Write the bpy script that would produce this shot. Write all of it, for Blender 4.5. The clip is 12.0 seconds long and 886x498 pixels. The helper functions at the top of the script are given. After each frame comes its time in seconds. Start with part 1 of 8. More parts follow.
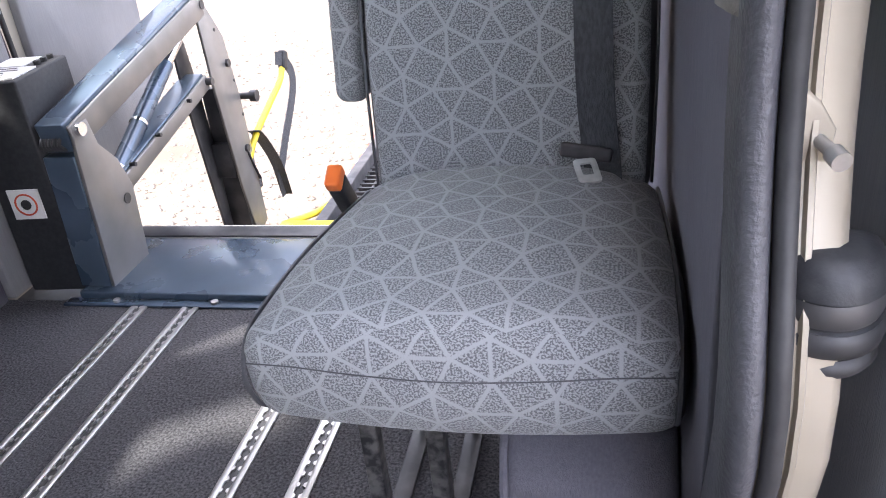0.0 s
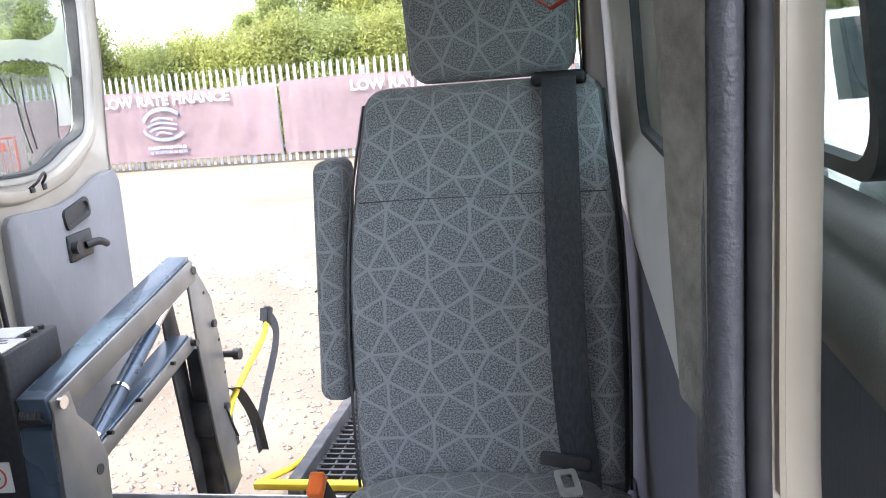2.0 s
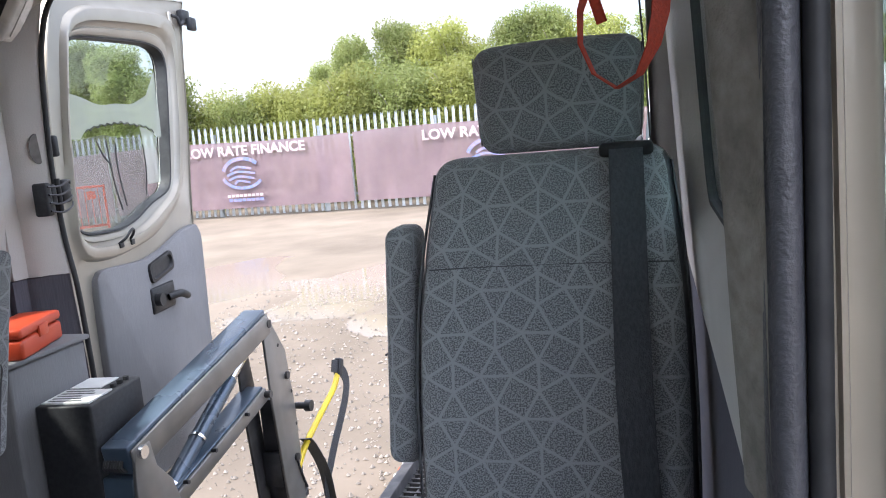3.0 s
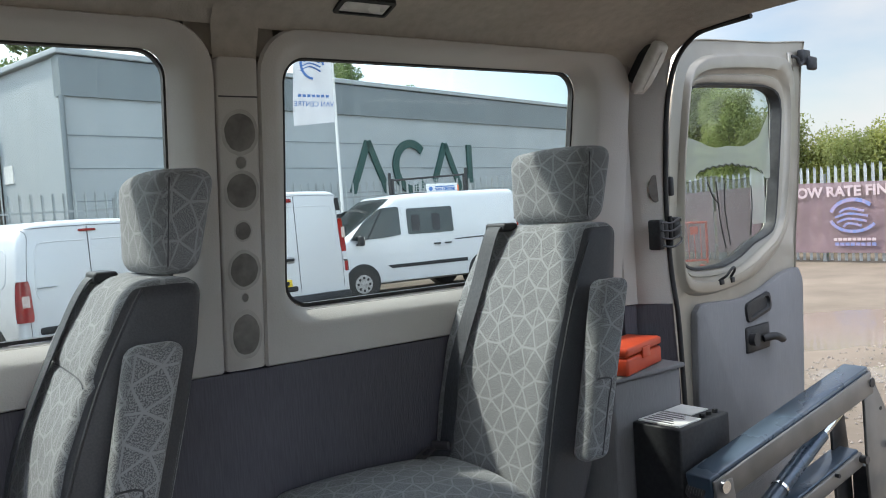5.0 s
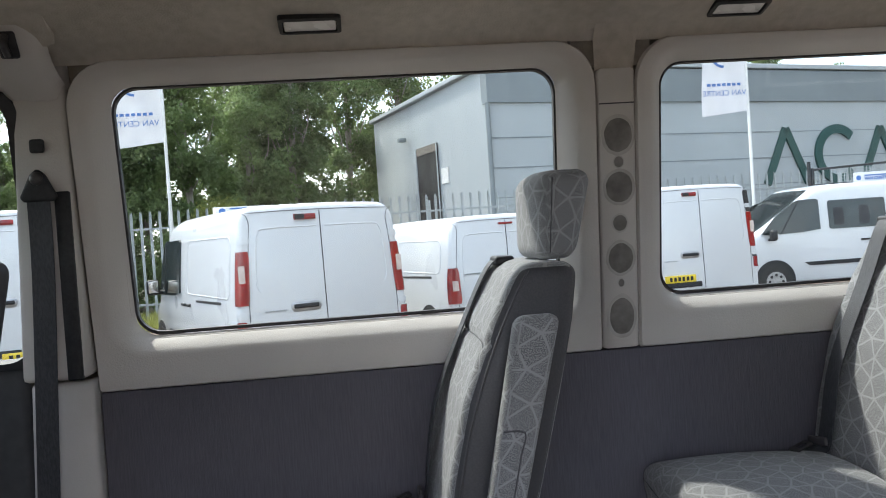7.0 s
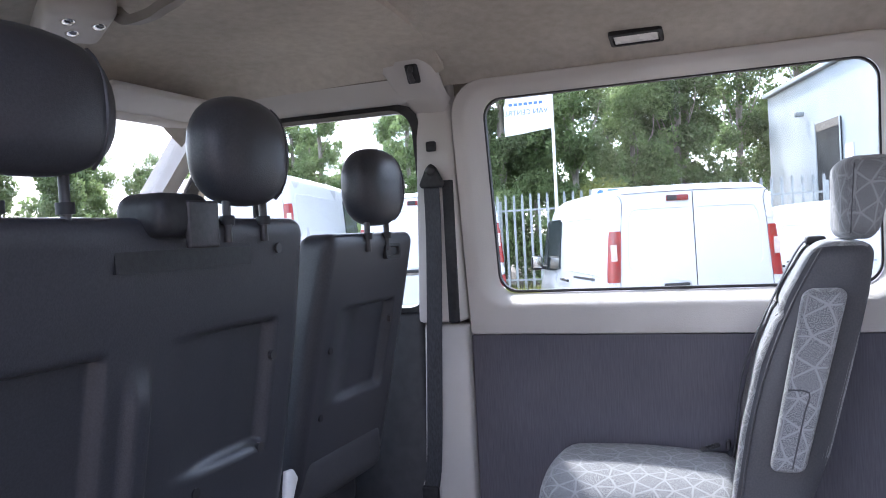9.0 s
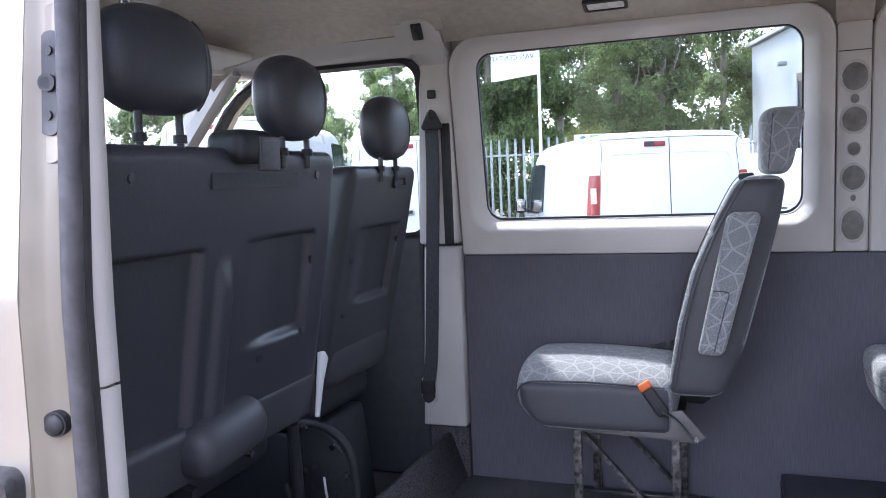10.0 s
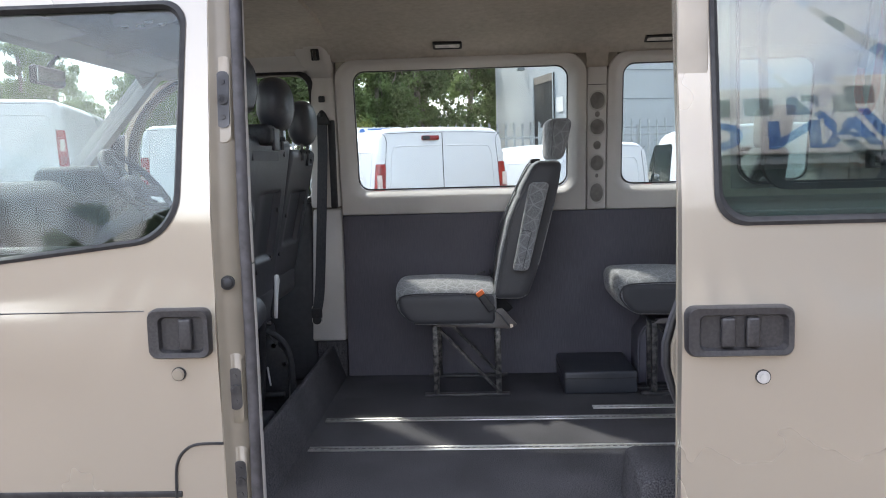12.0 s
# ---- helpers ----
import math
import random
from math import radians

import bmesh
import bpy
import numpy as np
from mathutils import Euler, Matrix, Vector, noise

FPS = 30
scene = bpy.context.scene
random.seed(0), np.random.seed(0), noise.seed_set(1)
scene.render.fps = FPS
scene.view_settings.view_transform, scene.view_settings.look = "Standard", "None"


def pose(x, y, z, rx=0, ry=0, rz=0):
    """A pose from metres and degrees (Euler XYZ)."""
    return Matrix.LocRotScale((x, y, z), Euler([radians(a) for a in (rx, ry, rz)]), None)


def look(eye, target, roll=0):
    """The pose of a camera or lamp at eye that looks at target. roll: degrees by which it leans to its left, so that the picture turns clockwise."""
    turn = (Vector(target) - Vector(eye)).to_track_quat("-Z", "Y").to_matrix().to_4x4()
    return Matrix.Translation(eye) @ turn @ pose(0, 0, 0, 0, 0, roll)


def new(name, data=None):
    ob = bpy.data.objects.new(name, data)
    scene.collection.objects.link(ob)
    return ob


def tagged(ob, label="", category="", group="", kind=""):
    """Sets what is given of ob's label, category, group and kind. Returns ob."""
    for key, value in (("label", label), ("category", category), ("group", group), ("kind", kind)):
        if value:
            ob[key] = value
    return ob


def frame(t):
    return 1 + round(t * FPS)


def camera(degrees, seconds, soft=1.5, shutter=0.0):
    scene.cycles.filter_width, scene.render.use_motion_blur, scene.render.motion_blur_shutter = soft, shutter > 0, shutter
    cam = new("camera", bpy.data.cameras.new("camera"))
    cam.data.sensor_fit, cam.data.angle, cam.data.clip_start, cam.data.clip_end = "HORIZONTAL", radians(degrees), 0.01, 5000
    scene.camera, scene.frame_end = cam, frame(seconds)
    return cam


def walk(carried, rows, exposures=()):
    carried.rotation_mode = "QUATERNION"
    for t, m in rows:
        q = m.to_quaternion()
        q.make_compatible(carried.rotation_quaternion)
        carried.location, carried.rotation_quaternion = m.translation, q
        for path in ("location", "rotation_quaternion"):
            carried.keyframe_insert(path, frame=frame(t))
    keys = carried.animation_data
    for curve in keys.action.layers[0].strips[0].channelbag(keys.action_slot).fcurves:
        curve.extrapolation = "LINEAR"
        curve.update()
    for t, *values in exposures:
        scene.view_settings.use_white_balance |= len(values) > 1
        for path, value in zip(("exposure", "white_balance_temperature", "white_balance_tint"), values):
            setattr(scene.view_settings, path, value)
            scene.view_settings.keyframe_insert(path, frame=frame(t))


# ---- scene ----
cam = camera(57.8, 12.0, 1.0)
PATH = [
    (0, (-0.174, 2.437, 0.965), (-0.585, 4.155, 0.028), -6.2),
    (0.5, (-0.171, 2.447, 1.002), (-0.561, 4.237, 0.2), -5.9),
    (1, (-0.165, 2.446, 1.04), (-0.534, 4.304, 0.399), -5.4),
    (1.5, (-0.173, 2.447, 1.068), (-0.528, 4.342, 0.539), -5.0),
    (2, (-0.171, 2.444, 1.093), (-0.518, 4.367, 0.666), -4.6),
    (2.5, (-0.167, 2.435, 1.115), (-0.513, 4.373, 0.765), -4.3),
    (3, (-0.162, 2.421, 1.131), (-0.673, 4.332, 0.831), -4.9),
    (3.5, (-0.141, 2.416, 1.145), (-1.023, 4.198, 0.932), -5.6),
    (3.7, (-0.13, 2.42, 1.151), (-1.185, 4.11, 0.976), -5.8),
    (5.3, (-0.159, 2.354, 1.14), (-1.881, 3.366, 1.039), -3.4),
    (5.5, (-0.168, 2.343, 1.151), (-1.939, 3.266, 1.047), -3.3),
    (6, (-0.129, 2.375, 1.148), (-2.036, 2.973, 1.071), -3.4),
    (6.5, (-0.068, 2.415, 1.139), (-2.046, 2.704, 1.089), -3.5),
    (7, (0.063, 2.377, 1.133), (-1.926, 2.582, 1.091), -3.9),
    (7.5, (0.196, 2.332, 1.116), (-1.802, 2.382, 1.038), -4.0),
    (7.7, (0.24, 2.334, 1.117), (-1.757, 2.251, 1.041), -4.1),
    (9.3, (0.523, 2.598, 1.116), (-1.323, 1.83, 1.089), -2.9),
    (9.5, (0.621, 2.61, 1.115), (-1.223, 1.834, 1.087), -2.9),
    (10, (0.846, 2.677, 1.082), (-1.024, 1.988, 0.913), -2.4),
    (10.5, (1.081, 2.686, 1.083), (-0.846, 2.198, 0.861), -1.8),
    (11, (1.39, 2.55, 1.075), (-0.584, 2.325, 0.848), -1.7),
    (11.5, (1.762, 2.494, 1.066), (-0.219, 2.32, 0.852), -1.7),
    (12, (2.086, 2.43, 1.059), (0.099, 2.339, 0.847), -1.6),
]
EXPOSE = [(0.0, 3.25, 6700, 20), (1.5, 3.13, 6600, 15), (2.5, 2.62, 6500, 14), (3.0, 2.30, 6450, 15), (3.5, 1.72, 6650, 19), (3.7, 1.58, 6700, 16), (5.3, 1.60, 6600, 9), (7.5, 1.94, 6750, 17), (9.5, 2.76, 5950, 23), (10.5, 2.42, 6200, 20), (12.0, 1.90, 6650, 15)]
walk(cam, [(t, look(eye, target, roll)) for t, eye, target, roll in PATH], EXPOSE)

# ---- light: half-cloudy summer sky, sun over the van's front and far side ----
SUN = Vector((-1.0, -0.72, 1.4)).normalized()
world = bpy.data.worlds.new("sky")
scene.world = world
world.use_nodes = True
wn, wl = world.node_tree.nodes, world.node_tree.links
wn.clear()
w_out, w_bg = wn.new("ShaderNodeOutputWorld"), wn.new("ShaderNodeBackground")
w_sky = wn.new("ShaderNodeTexSky")
w_sky.sky_type = "NISHITA"
w_sky.sun_disc = False
w_sky.sun_elevation = math.asin(SUN.z)
w_sky.sun_rotation = math.atan2(SUN.x, SUN.y)
w_co, w_map, w_noise, w_ramp, w_mix = (wn.new("ShaderNodeTexCoord"), wn.new("ShaderNodeMapping"), wn.new("ShaderNodeTexNoise"),
                                       wn.new("ShaderNodeValToRGB"), wn.new("ShaderNodeMixRGB"))
w_map.inputs["Scale"].default_value = (1.0, 1.0, 2.6)
w_noise.inputs["Scale"].default_value = 2.3
w_noise.inputs["Detail"].default_value = 7.0
w_ramp.color_ramp.elements[0].position, w_ramp.color_ramp.elements[1].position = 0.40, 0.62
w_ramp.color_ramp.elements[0].color, w_ramp.color_ramp.elements[1].color = (0.15, 0.15, 0.15, 1), (0.95, 0.95, 0.95, 1)
w_mix.inputs[2].default_value = (5.2, 5.3, 5.5, 1)
w_bg.inputs[1].default_value = 0.225
wl.new(w_co.outputs["Generated"], w_map.inputs["Vector"])
wl.new(w_map.outputs["Vector"], w_noise.inputs["Vector"])
wl.new(w_noise.outputs["Fac"], w_ramp.inputs["Fac"])
wl.new(w_ramp.outputs["Color"], w_mix.inputs[0])
wl.new(w_sky.outputs["Color"], w_mix.inputs[1])
# sky over the rear, greyed by cloud, also dimmed to a quarter towards +Y against burn-out
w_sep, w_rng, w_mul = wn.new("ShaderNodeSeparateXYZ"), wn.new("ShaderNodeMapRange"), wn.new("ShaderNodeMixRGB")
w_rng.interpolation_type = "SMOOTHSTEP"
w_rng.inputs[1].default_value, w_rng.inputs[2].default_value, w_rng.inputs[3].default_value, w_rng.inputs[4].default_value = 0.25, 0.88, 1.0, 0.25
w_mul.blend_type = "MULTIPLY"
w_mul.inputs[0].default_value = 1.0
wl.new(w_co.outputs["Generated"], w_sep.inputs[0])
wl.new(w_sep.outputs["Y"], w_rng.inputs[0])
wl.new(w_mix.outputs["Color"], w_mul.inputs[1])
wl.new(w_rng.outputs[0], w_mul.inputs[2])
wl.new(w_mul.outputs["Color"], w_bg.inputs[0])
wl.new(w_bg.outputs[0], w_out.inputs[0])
sun = new("sun", bpy.data.lights.new("sun", "SUN"))
sun.data.energy, sun.data.angle, sun.data.color = 2.1, radians(3.0), (1.0, 0.95, 0.88)
sun.matrix_world = look(SUN * 30, (0, 0, 0))


# ---- materials ----
def mat(name, color, rough=0.6, metal=0.0, second=None, scale=20.0, amount=0.5, bump=0.0, bump_scale=None, stretch=(1, 1, 1), coat=0.0, big=0.0, big_scale=1.5, spec=0.5, vary=0.0):
    m = bpy.data.materials.new(name)
    m.use_nodes = True
    n, l = m.node_tree.nodes, m.node_tree.links
    b = n["Principled BSDF"]
    b.inputs["Roughness"].default_value, b.inputs["Metallic"].default_value = rough, metal
    b.inputs["Coat Weight"].default_value, b.inputs["Specular IOR Level"].default_value = coat, spec
    b.inputs["Coat Roughness"].default_value = 0.06
    b.inputs["Base Color"].default_value = (*color, 1)
    co, mp = n.new("ShaderNodeTexCoord"), n.new("ShaderNodeMapping")
    mp.inputs["Scale"].default_value = stretch
    l.new(co.outputs["Object"], mp.inputs["Vector"])
    last = None
    if second is not None:
        t, r, x = n.new("ShaderNodeTexNoise"), n.new("ShaderNodeValToRGB"), n.new("ShaderNodeMixRGB")
        t.inputs["Scale"].default_value, t.inputs["Detail"].default_value = scale, 4.0
        r.color_ramp.elements[0].position, r.color_ramp.elements[1].position = 0.5 - 0.25 * amount, 0.5 + 0.25 * amount
        l.new(mp.outputs["Vector"], t.inputs["Vector"])
        l.new(t.outputs["Fac"], r.inputs["Fac"])
        l.new(r.outputs["Color"], x.inputs[0])
        x.inputs[1].default_value, x.inputs[2].default_value = (*color, 1), (*second, 1)
        last = x.outputs["Color"]
        l.new(last, b.inputs["Base Color"])
    if big > 0:
        t, r, x = n.new("ShaderNodeTexNoise"), n.new("ShaderNodeMapRange"), n.new("ShaderNodeMixRGB")
        t.inputs["Scale"].default_value, t.inputs["Detail"].default_value = big_scale, 5.0
        l.new(co.outputs["Object"], t.inputs["Vector"])
        l.new(t.outputs["Fac"], r.inputs[0])
        r.inputs[1].default_value, r.inputs[2].default_value, r.inputs[3].default_value, r.inputs[4].default_value = 0.35, 0.7, 1.0 - big, 1.0 + 0.3 * big
        x.blend_type = "MULTIPLY"
        x.inputs[0].default_value = 1.0
        if last is None:
            x.inputs[1].default_value = (*color, 1)
        else:
            l.new(last, x.inputs[1])
        l.new(r.outputs[0], x.inputs[2])
        last = x.outputs["Color"]
        l.new(last, b.inputs["Base Color"])
        r2 = n.new("ShaderNodeMapRange")
        l.new(t.outputs["Fac"], r2.inputs[0])
        r2.inputs[1].default_value, r2.inputs[2].default_value, r2.inputs[3].default_value, r2.inputs[4].default_value = 0.3, 0.7, min(1, rough + 0.08), max(0.03, rough - 0.06)
        l.new(r2.outputs[0], b.inputs["Roughness"])
    if vary > 0:
        o, r, x = n.new("ShaderNodeObjectInfo"), n.new("ShaderNodeMapRange"), n.new("ShaderNodeMixRGB")
        l.new(o.outputs["Random"], r.inputs[0])
        r.inputs[3].default_value, r.inputs[4].default_value = 1 - vary, 1 + vary
        x.blend_type = "MULTIPLY"
        x.inputs[0].default_value = 1.0
        if last is None:
            x.inputs[1].default_value = (*color, 1)
        else:
            l.new(last, x.inputs[1])
        l.new(r.outputs[0], x.inputs[2])
        l.new(x.outputs["Color"], b.inputs["Base Color"])
    if bump > 0:
        t, u = n.new("ShaderNodeTexNoise"), n.new("ShaderNodeBump")
        t.inputs["Scale"].default_value, t.inputs["Detail"].default_value = bump_scale or scale, 3.0
        u.inputs["Strength"].default_value, u.inputs["Distance"].default_value = bump, 0.004
        l.new(mp.outputs["Vector"], t.inputs["Vector"])
        l.new(t.outputs["Fac"], u.inputs["Height"])
        l.new(u.outputs["Normal"], b.inputs["Normal"])
    return m


def glass(name, tint=(0.83, 0.87, 0.86), gloss=1.0, dirt=0.012):
    m = bpy.data.materials.new(name)
    m.use_nodes = True
    n, l = m.node_tree.nodes, m.node_tree.links
    n.clear()
    out, tr, gl, mx, fr, df, mx2, tx, rp = (n.new("ShaderNodeOutputMaterial"), n.new("ShaderNodeBsdfTransparent"), n.new("ShaderNodeBsdfGlossy"), n.new("ShaderNodeMixShader"),
                                           n.new("ShaderNodeLayerWeight"), n.new("ShaderNodeBsdfDiffuse"), n.new("ShaderNodeMixShader"), n.new("ShaderNodeTexNoise"), n.new("ShaderNodeMapRange"))
    tr.inputs[0].default_value, gl.inputs["Roughness"].default_value, fr.inputs["Blend"].default_value = (*tint, 1), 0.0, 0.5
    pw, ma = n.new("ShaderNodeMath"), n.new("ShaderNodeMath")
    pw.operation, ma.operation, ma.use_clamp = "POWER", "MULTIPLY_ADD", True
    pw.inputs[1].default_value, ma.inputs[1].default_value, ma.inputs[2].default_value = 4.5, 0.9, 0.042 * gloss
    l.new(fr.outputs["Facing"], pw.inputs[0])
    l.new(pw.outputs[0], ma.inputs[0])
    tx.inputs["Scale"].default_value, tx.inputs["Detail"].default_value = 4.0, 6.0
    rp.inputs[1].default_value, rp.inputs[2].default_value, rp.inputs[3].default_value, rp.inputs[4].default_value = 0.4, 0.8, 0.0, dirt * 2
    co = n.new("ShaderNodeTexCoord")
    l.new(co.outputs["Object"], tx.inputs["Vector"])
    l.new(tx.outputs["Fac"], rp.inputs[0])
    l.new(rp.outputs[0], mx2.inputs[0])
    l.new(ma.outputs[0], mx.inputs[0])
    l.new(tr.outputs[0], mx.inputs[1])
    l.new(gl.outputs[0], mx.inputs[2])
    df.inputs[0].default_value = (0.75, 0.75, 0.72, 1)
    l.new(mx.outputs[0], mx2.inputs[1])
    l.new(df.outputs[0], mx2.inputs[2])
    l.new(mx2.outputs[0], out.inputs[0])
    return m


def lattice_fabric(name, base, fleck, line, cell=0.091, width=0.0026):
    """Woven seat cloth: a net of pale lines in squares and triangles over mottled grey, on the UV map in metres."""
    m = bpy.data.materials.new(name)
    m.use_nodes = True
    n, l = m.node_tree.nodes, m.node_tree.links
    b = n["Principled BSDF"]
    b.inputs["Roughness"].default_value = 0.92
    b.inputs["Specular IOR Level"].default_value = 0.2
    b.inputs["Sheen Weight"].default_value = 0.15

    def vm(op, a, c=None, k=None):
        v = n.new("ShaderNodeVectorMath")
        v.operation = op
        for i, s in enumerate((a, c)):
            if s is None:
                continue
            if isinstance(s, tuple):
                v.inputs[i].default_value = s
            else:
                l.new(s, v.inputs[i])
        if k is not None:
            v.inputs["Scale"].default_value = k
        return v.outputs["Value"] if op in ("DOT_PRODUCT", "LENGTH") else v.outputs["Vector"]

    def mt(op, a, c=None, clamp=False):
        v = n.new("ShaderNodeMath")
        v.operation, v.use_clamp = op, clamp
        for i, s in enumerate((a, c)):
            if s is None:
                continue
            if isinstance(s, (int, float)):
                v.inputs[i].default_value = s
            else:
                l.new(s, v.inputs[i])
        return v.outputs[0]

    uv = n.new("ShaderNodeUVMap").outputs["UV"]
    turn = n.new("ShaderNodeMapping")
    turn.inputs["Rotation"].default_value = (0, 0, radians(45))
    turn.inputs["Scale"].default_value = (1.0 / cell, 1.0 / cell, 0.0)
    l.new(uv, turn.inputs["Vector"])
    q = vm("FRACTION", turn.outputs["Vector"])

    def seg(a, c):
        ab, ap = c - a, vm("SUBTRACT", q, (a.x, a.y, 0.0))
        t = mt("DIVIDE", vm("DOT_PRODUCT", ap, (ab.x, ab.y, 0.0)), ab.dot(ab), clamp=True)
        w = n.new("ShaderNodeVectorMath")
        w.operation = "SCALE"
        w.inputs[0].default_value = (ab.x, ab.y, 0.0)
        l.new(t, w.inputs["Scale"])
        return vm("LENGTH", vm("SUBTRACT", ap, w.outputs["Vector"]))

    # squares and triangles, five lines to each knot
    v = 0.5 / (1.0 + math.sqrt(3.0))
    u = 0.5 - v
    ring = [(u, v), (-v, u), (-u, -v), (v, -u)]
    edges = [(ring[i], ring[(i + 1) % 4]) for i in range(4)]
    edges += [((0.5 - a[0], 0.5 - a[1]), (0.5 - c[0], 0.5 - c[1])) for a, c in [((p[1], p[0]), (q2[1], q2[0])) for p, q2 in edges]]
    edges += [((u, v), (1 - u, -v)), ((-v, u), (v, 1 - u))]
    d = None
    for i in (-1, 0, 1):
        for j in (-1, 0, 1):
            for p0, p1 in edges:
                a, c = Vector((p0[0] + i, p0[1] + j)), Vector((p1[0] + i, p1[1] + j))
                if max(a.x, c.x) < -0.02 or min(a.x, c.x) > 1.02 or max(a.y, c.y) < -0.02 or min(a.y, c.y) > 1.02:
                    continue
                e = seg(a, c)
                d = e if d is None else mt("MINIMUM", d, e)
    r = n.new("ShaderNodeMapRange")
    l.new(d, r.inputs[0])
    k = width / cell
    r.inputs[1].default_value, r.inputs[2].default_value, r.inputs[3].default_value, r.inputs[4].default_value = k * 0.62, k * 1.08, 1.0, 0.0
    t = n.new("ShaderNodeTexNoise")
    t.inputs["Scale"].default_value, t.inputs["Detail"].default_value = 420.0, 1.0
    l.new(uv, t.inputs["Vector"])
    g = n.new("ShaderNodeValToRGB")
    g.color_ramp.elements[0].position, g.color_ramp.elements[1].position = 0.44, 0.56
    g.color_ramp.elements[0].color, g.color_ramp.elements[1].color = (*base, 1), (*fleck, 1)
    l.new(t.outputs["Fac"], g.inputs["Fac"])
    x = n.new("ShaderNodeMixRGB")
    l.new(r.outputs[0], x.inputs[0])
    l.new(g.outputs["Color"], x.inputs[1])
    x.inputs[2].default_value = (*line, 1)
    l.new(x.outputs["Color"], b.inputs["Base Color"])
    u = n.new("ShaderNodeBump")
    u.inputs["Strength"].default_value, u.inputs["Distance"].default_value = 0.35, 0.002
    l.new(t.outputs["Fac"], u.inputs["Height"])
    l.new(u.outputs["Normal"], b.inputs["Normal"])
    return m


FABRIC = lattice_fabric("seat_cloth", (0.115, 0.12, 0.128), (0.285, 0.293, 0.303), (0.295, 0.305, 0.316))
VINYL = mat("charcoal_vinyl", (0.046, 0.048, 0.056), 0.5, second=(0.06, 0.062, 0.07), scale=300, bump=0.12, bump_scale=500, big=0.15)
SEATBACK = mat("black_seat_vinyl", (0.038, 0.041, 0.050), 0.38, second=(0.050, 0.053, 0.063), scale=260, bump=0.15, bump_scale=420, big=0.2)
BLACK = mat("black_plastic", (0.02, 0.021, 0.024), 0.48, second=(0.03, 0.031, 0.034), scale=90, bump=0.1, bump_scale=350, big=0.15, spec=0.35)
SEALGREY = mat("grey_rubber_seal", (0.048, 0.045, 0.048), 0.55, second=(0.078, 0.074, 0.08), scale=30, big=0.2, big_scale=6)
CABRUBBER = mat("worn_cab_rubber", (0.075, 0.075, 0.078), 0.6, second=(0.05, 0.05, 0.053), scale=14, amount=1.4, bump=0.3, bump_scale=120, big=0.3, big_scale=3)
RUBBER = mat("black_rubber", (0.018, 0.018, 0.02), 0.6, second=(0.03, 0.03, 0.032), scale=40, big=0.25, big_scale=6)
PANGREY = mat("brownish_grey_steel", (0.15, 0.138, 0.135), 0.5, 0.1, second=(0.12, 0.11, 0.107), scale=20, big=0.2, big_scale=6)
WORN = mat("worn_black_steel", (0.014, 0.014, 0.017), 0.35, 0.2, second=(0.13, 0.125, 0.12), scale=55, amount=0.4, big=0.3, big_scale=9)
BODY = mat("champagne_paint", (0.425, 0.385, 0.318), 0.26, 0.45, second=(0.45, 0.408, 0.35), scale=900, coat=0.5, big=0.03, big_scale=0.8)
# BODY's paint in a darker copy: shade in the opening is put into the colour
JAMB = mat("darkened_champagne_paint", (0.33, 0.288, 0.228), 0.4, 0.15, second=(0.29, 0.253, 0.20), scale=9, amount=1.6, coat=0.3, big=0.12, big_scale=7)
TRIM = mat("grey_beige_plastic", (0.60, 0.575, 0.545), 0.62, second=(0.545, 0.52, 0.49), scale=6, amount=1.5, bump=0.2, bump_scale=240, big=0.16, big_scale=3)
HANDLEGREY = mat("dark_grey_handle_plastic", (0.028, 0.027, 0.030), 0.40, second=(0.046, 0.044, 0.046), scale=120, bump=0.12, bump_scale=400, big=0.15)
BRIGHTSTEEL = mat("dull_bright_steel", (0.62, 0.62, 0.61), 0.35, 0.3, second=(0.52, 0.52, 0.51), scale=60, big=0.15, big_scale=20)
TAUPE = mat("taupe_plastic", (0.25, 0.235, 0.22), 0.5, second=(0.22, 0.205, 0.19), scale=20, bump=0.1, bump_scale=300, big=0.12)
TRIMGREY = mat("pale_grey_plastic", (0.55, 0.535, 0.515), 0.55, second=(0.50, 0.485, 0.465), scale=8, amount=1.5, bump=0.12, bump_scale=260, big=0.12, big_scale=3)
CARPETPALE = mat("pale_grey_carpet", (0.19, 0.19, 0.198), 0.95, second=(0.232, 0.231, 0.238), scale=60, amount=1.4, bump=0.4, bump_scale=120, stretch=(6, 6, 0.35), big=0.12, big_scale=3, spec=0.15)
# lighter copy of the lining carpet; its tone makes up for missing light
DOORCARPET = mat("blue_grey_door_carpet", (0.26, 0.275, 0.31), 0.95, second=(0.33, 0.345, 0.38), scale=50, amount=1.3, bump=0.35, bump_scale=120, stretch=(6, 6, 0.35), big=0.14, big_scale=2.5, spec=0.15)
LEDGEGREY = mat("grey_green_door_plastic", (0.31, 0.325, 0.315), 0.55, second=(0.27, 0.285, 0.275), scale=8, amount=1.5, bump=0.15, bump_scale=260, big=0.15, big_scale=3)
LINING = mat("ribbed_lining_carpet", (0.098, 0.095, 0.114), 0.95, second=(0.145, 0.140, 0.164), scale=50, amount=1.3, bump=0.35, bump_scale=120, stretch=(6, 6, 0.35), big=0.14, big_scale=2.5, spec=0.15)
FLOORCARPET = mat("dark_floor_carpet", (0.031, 0.031, 0.036), 0.95, second=(0.135, 0.132, 0.14), scale=200, amount=0.7, bump=0.6, bump_scale=260, big=0.3, big_scale=3, spec=0.15)
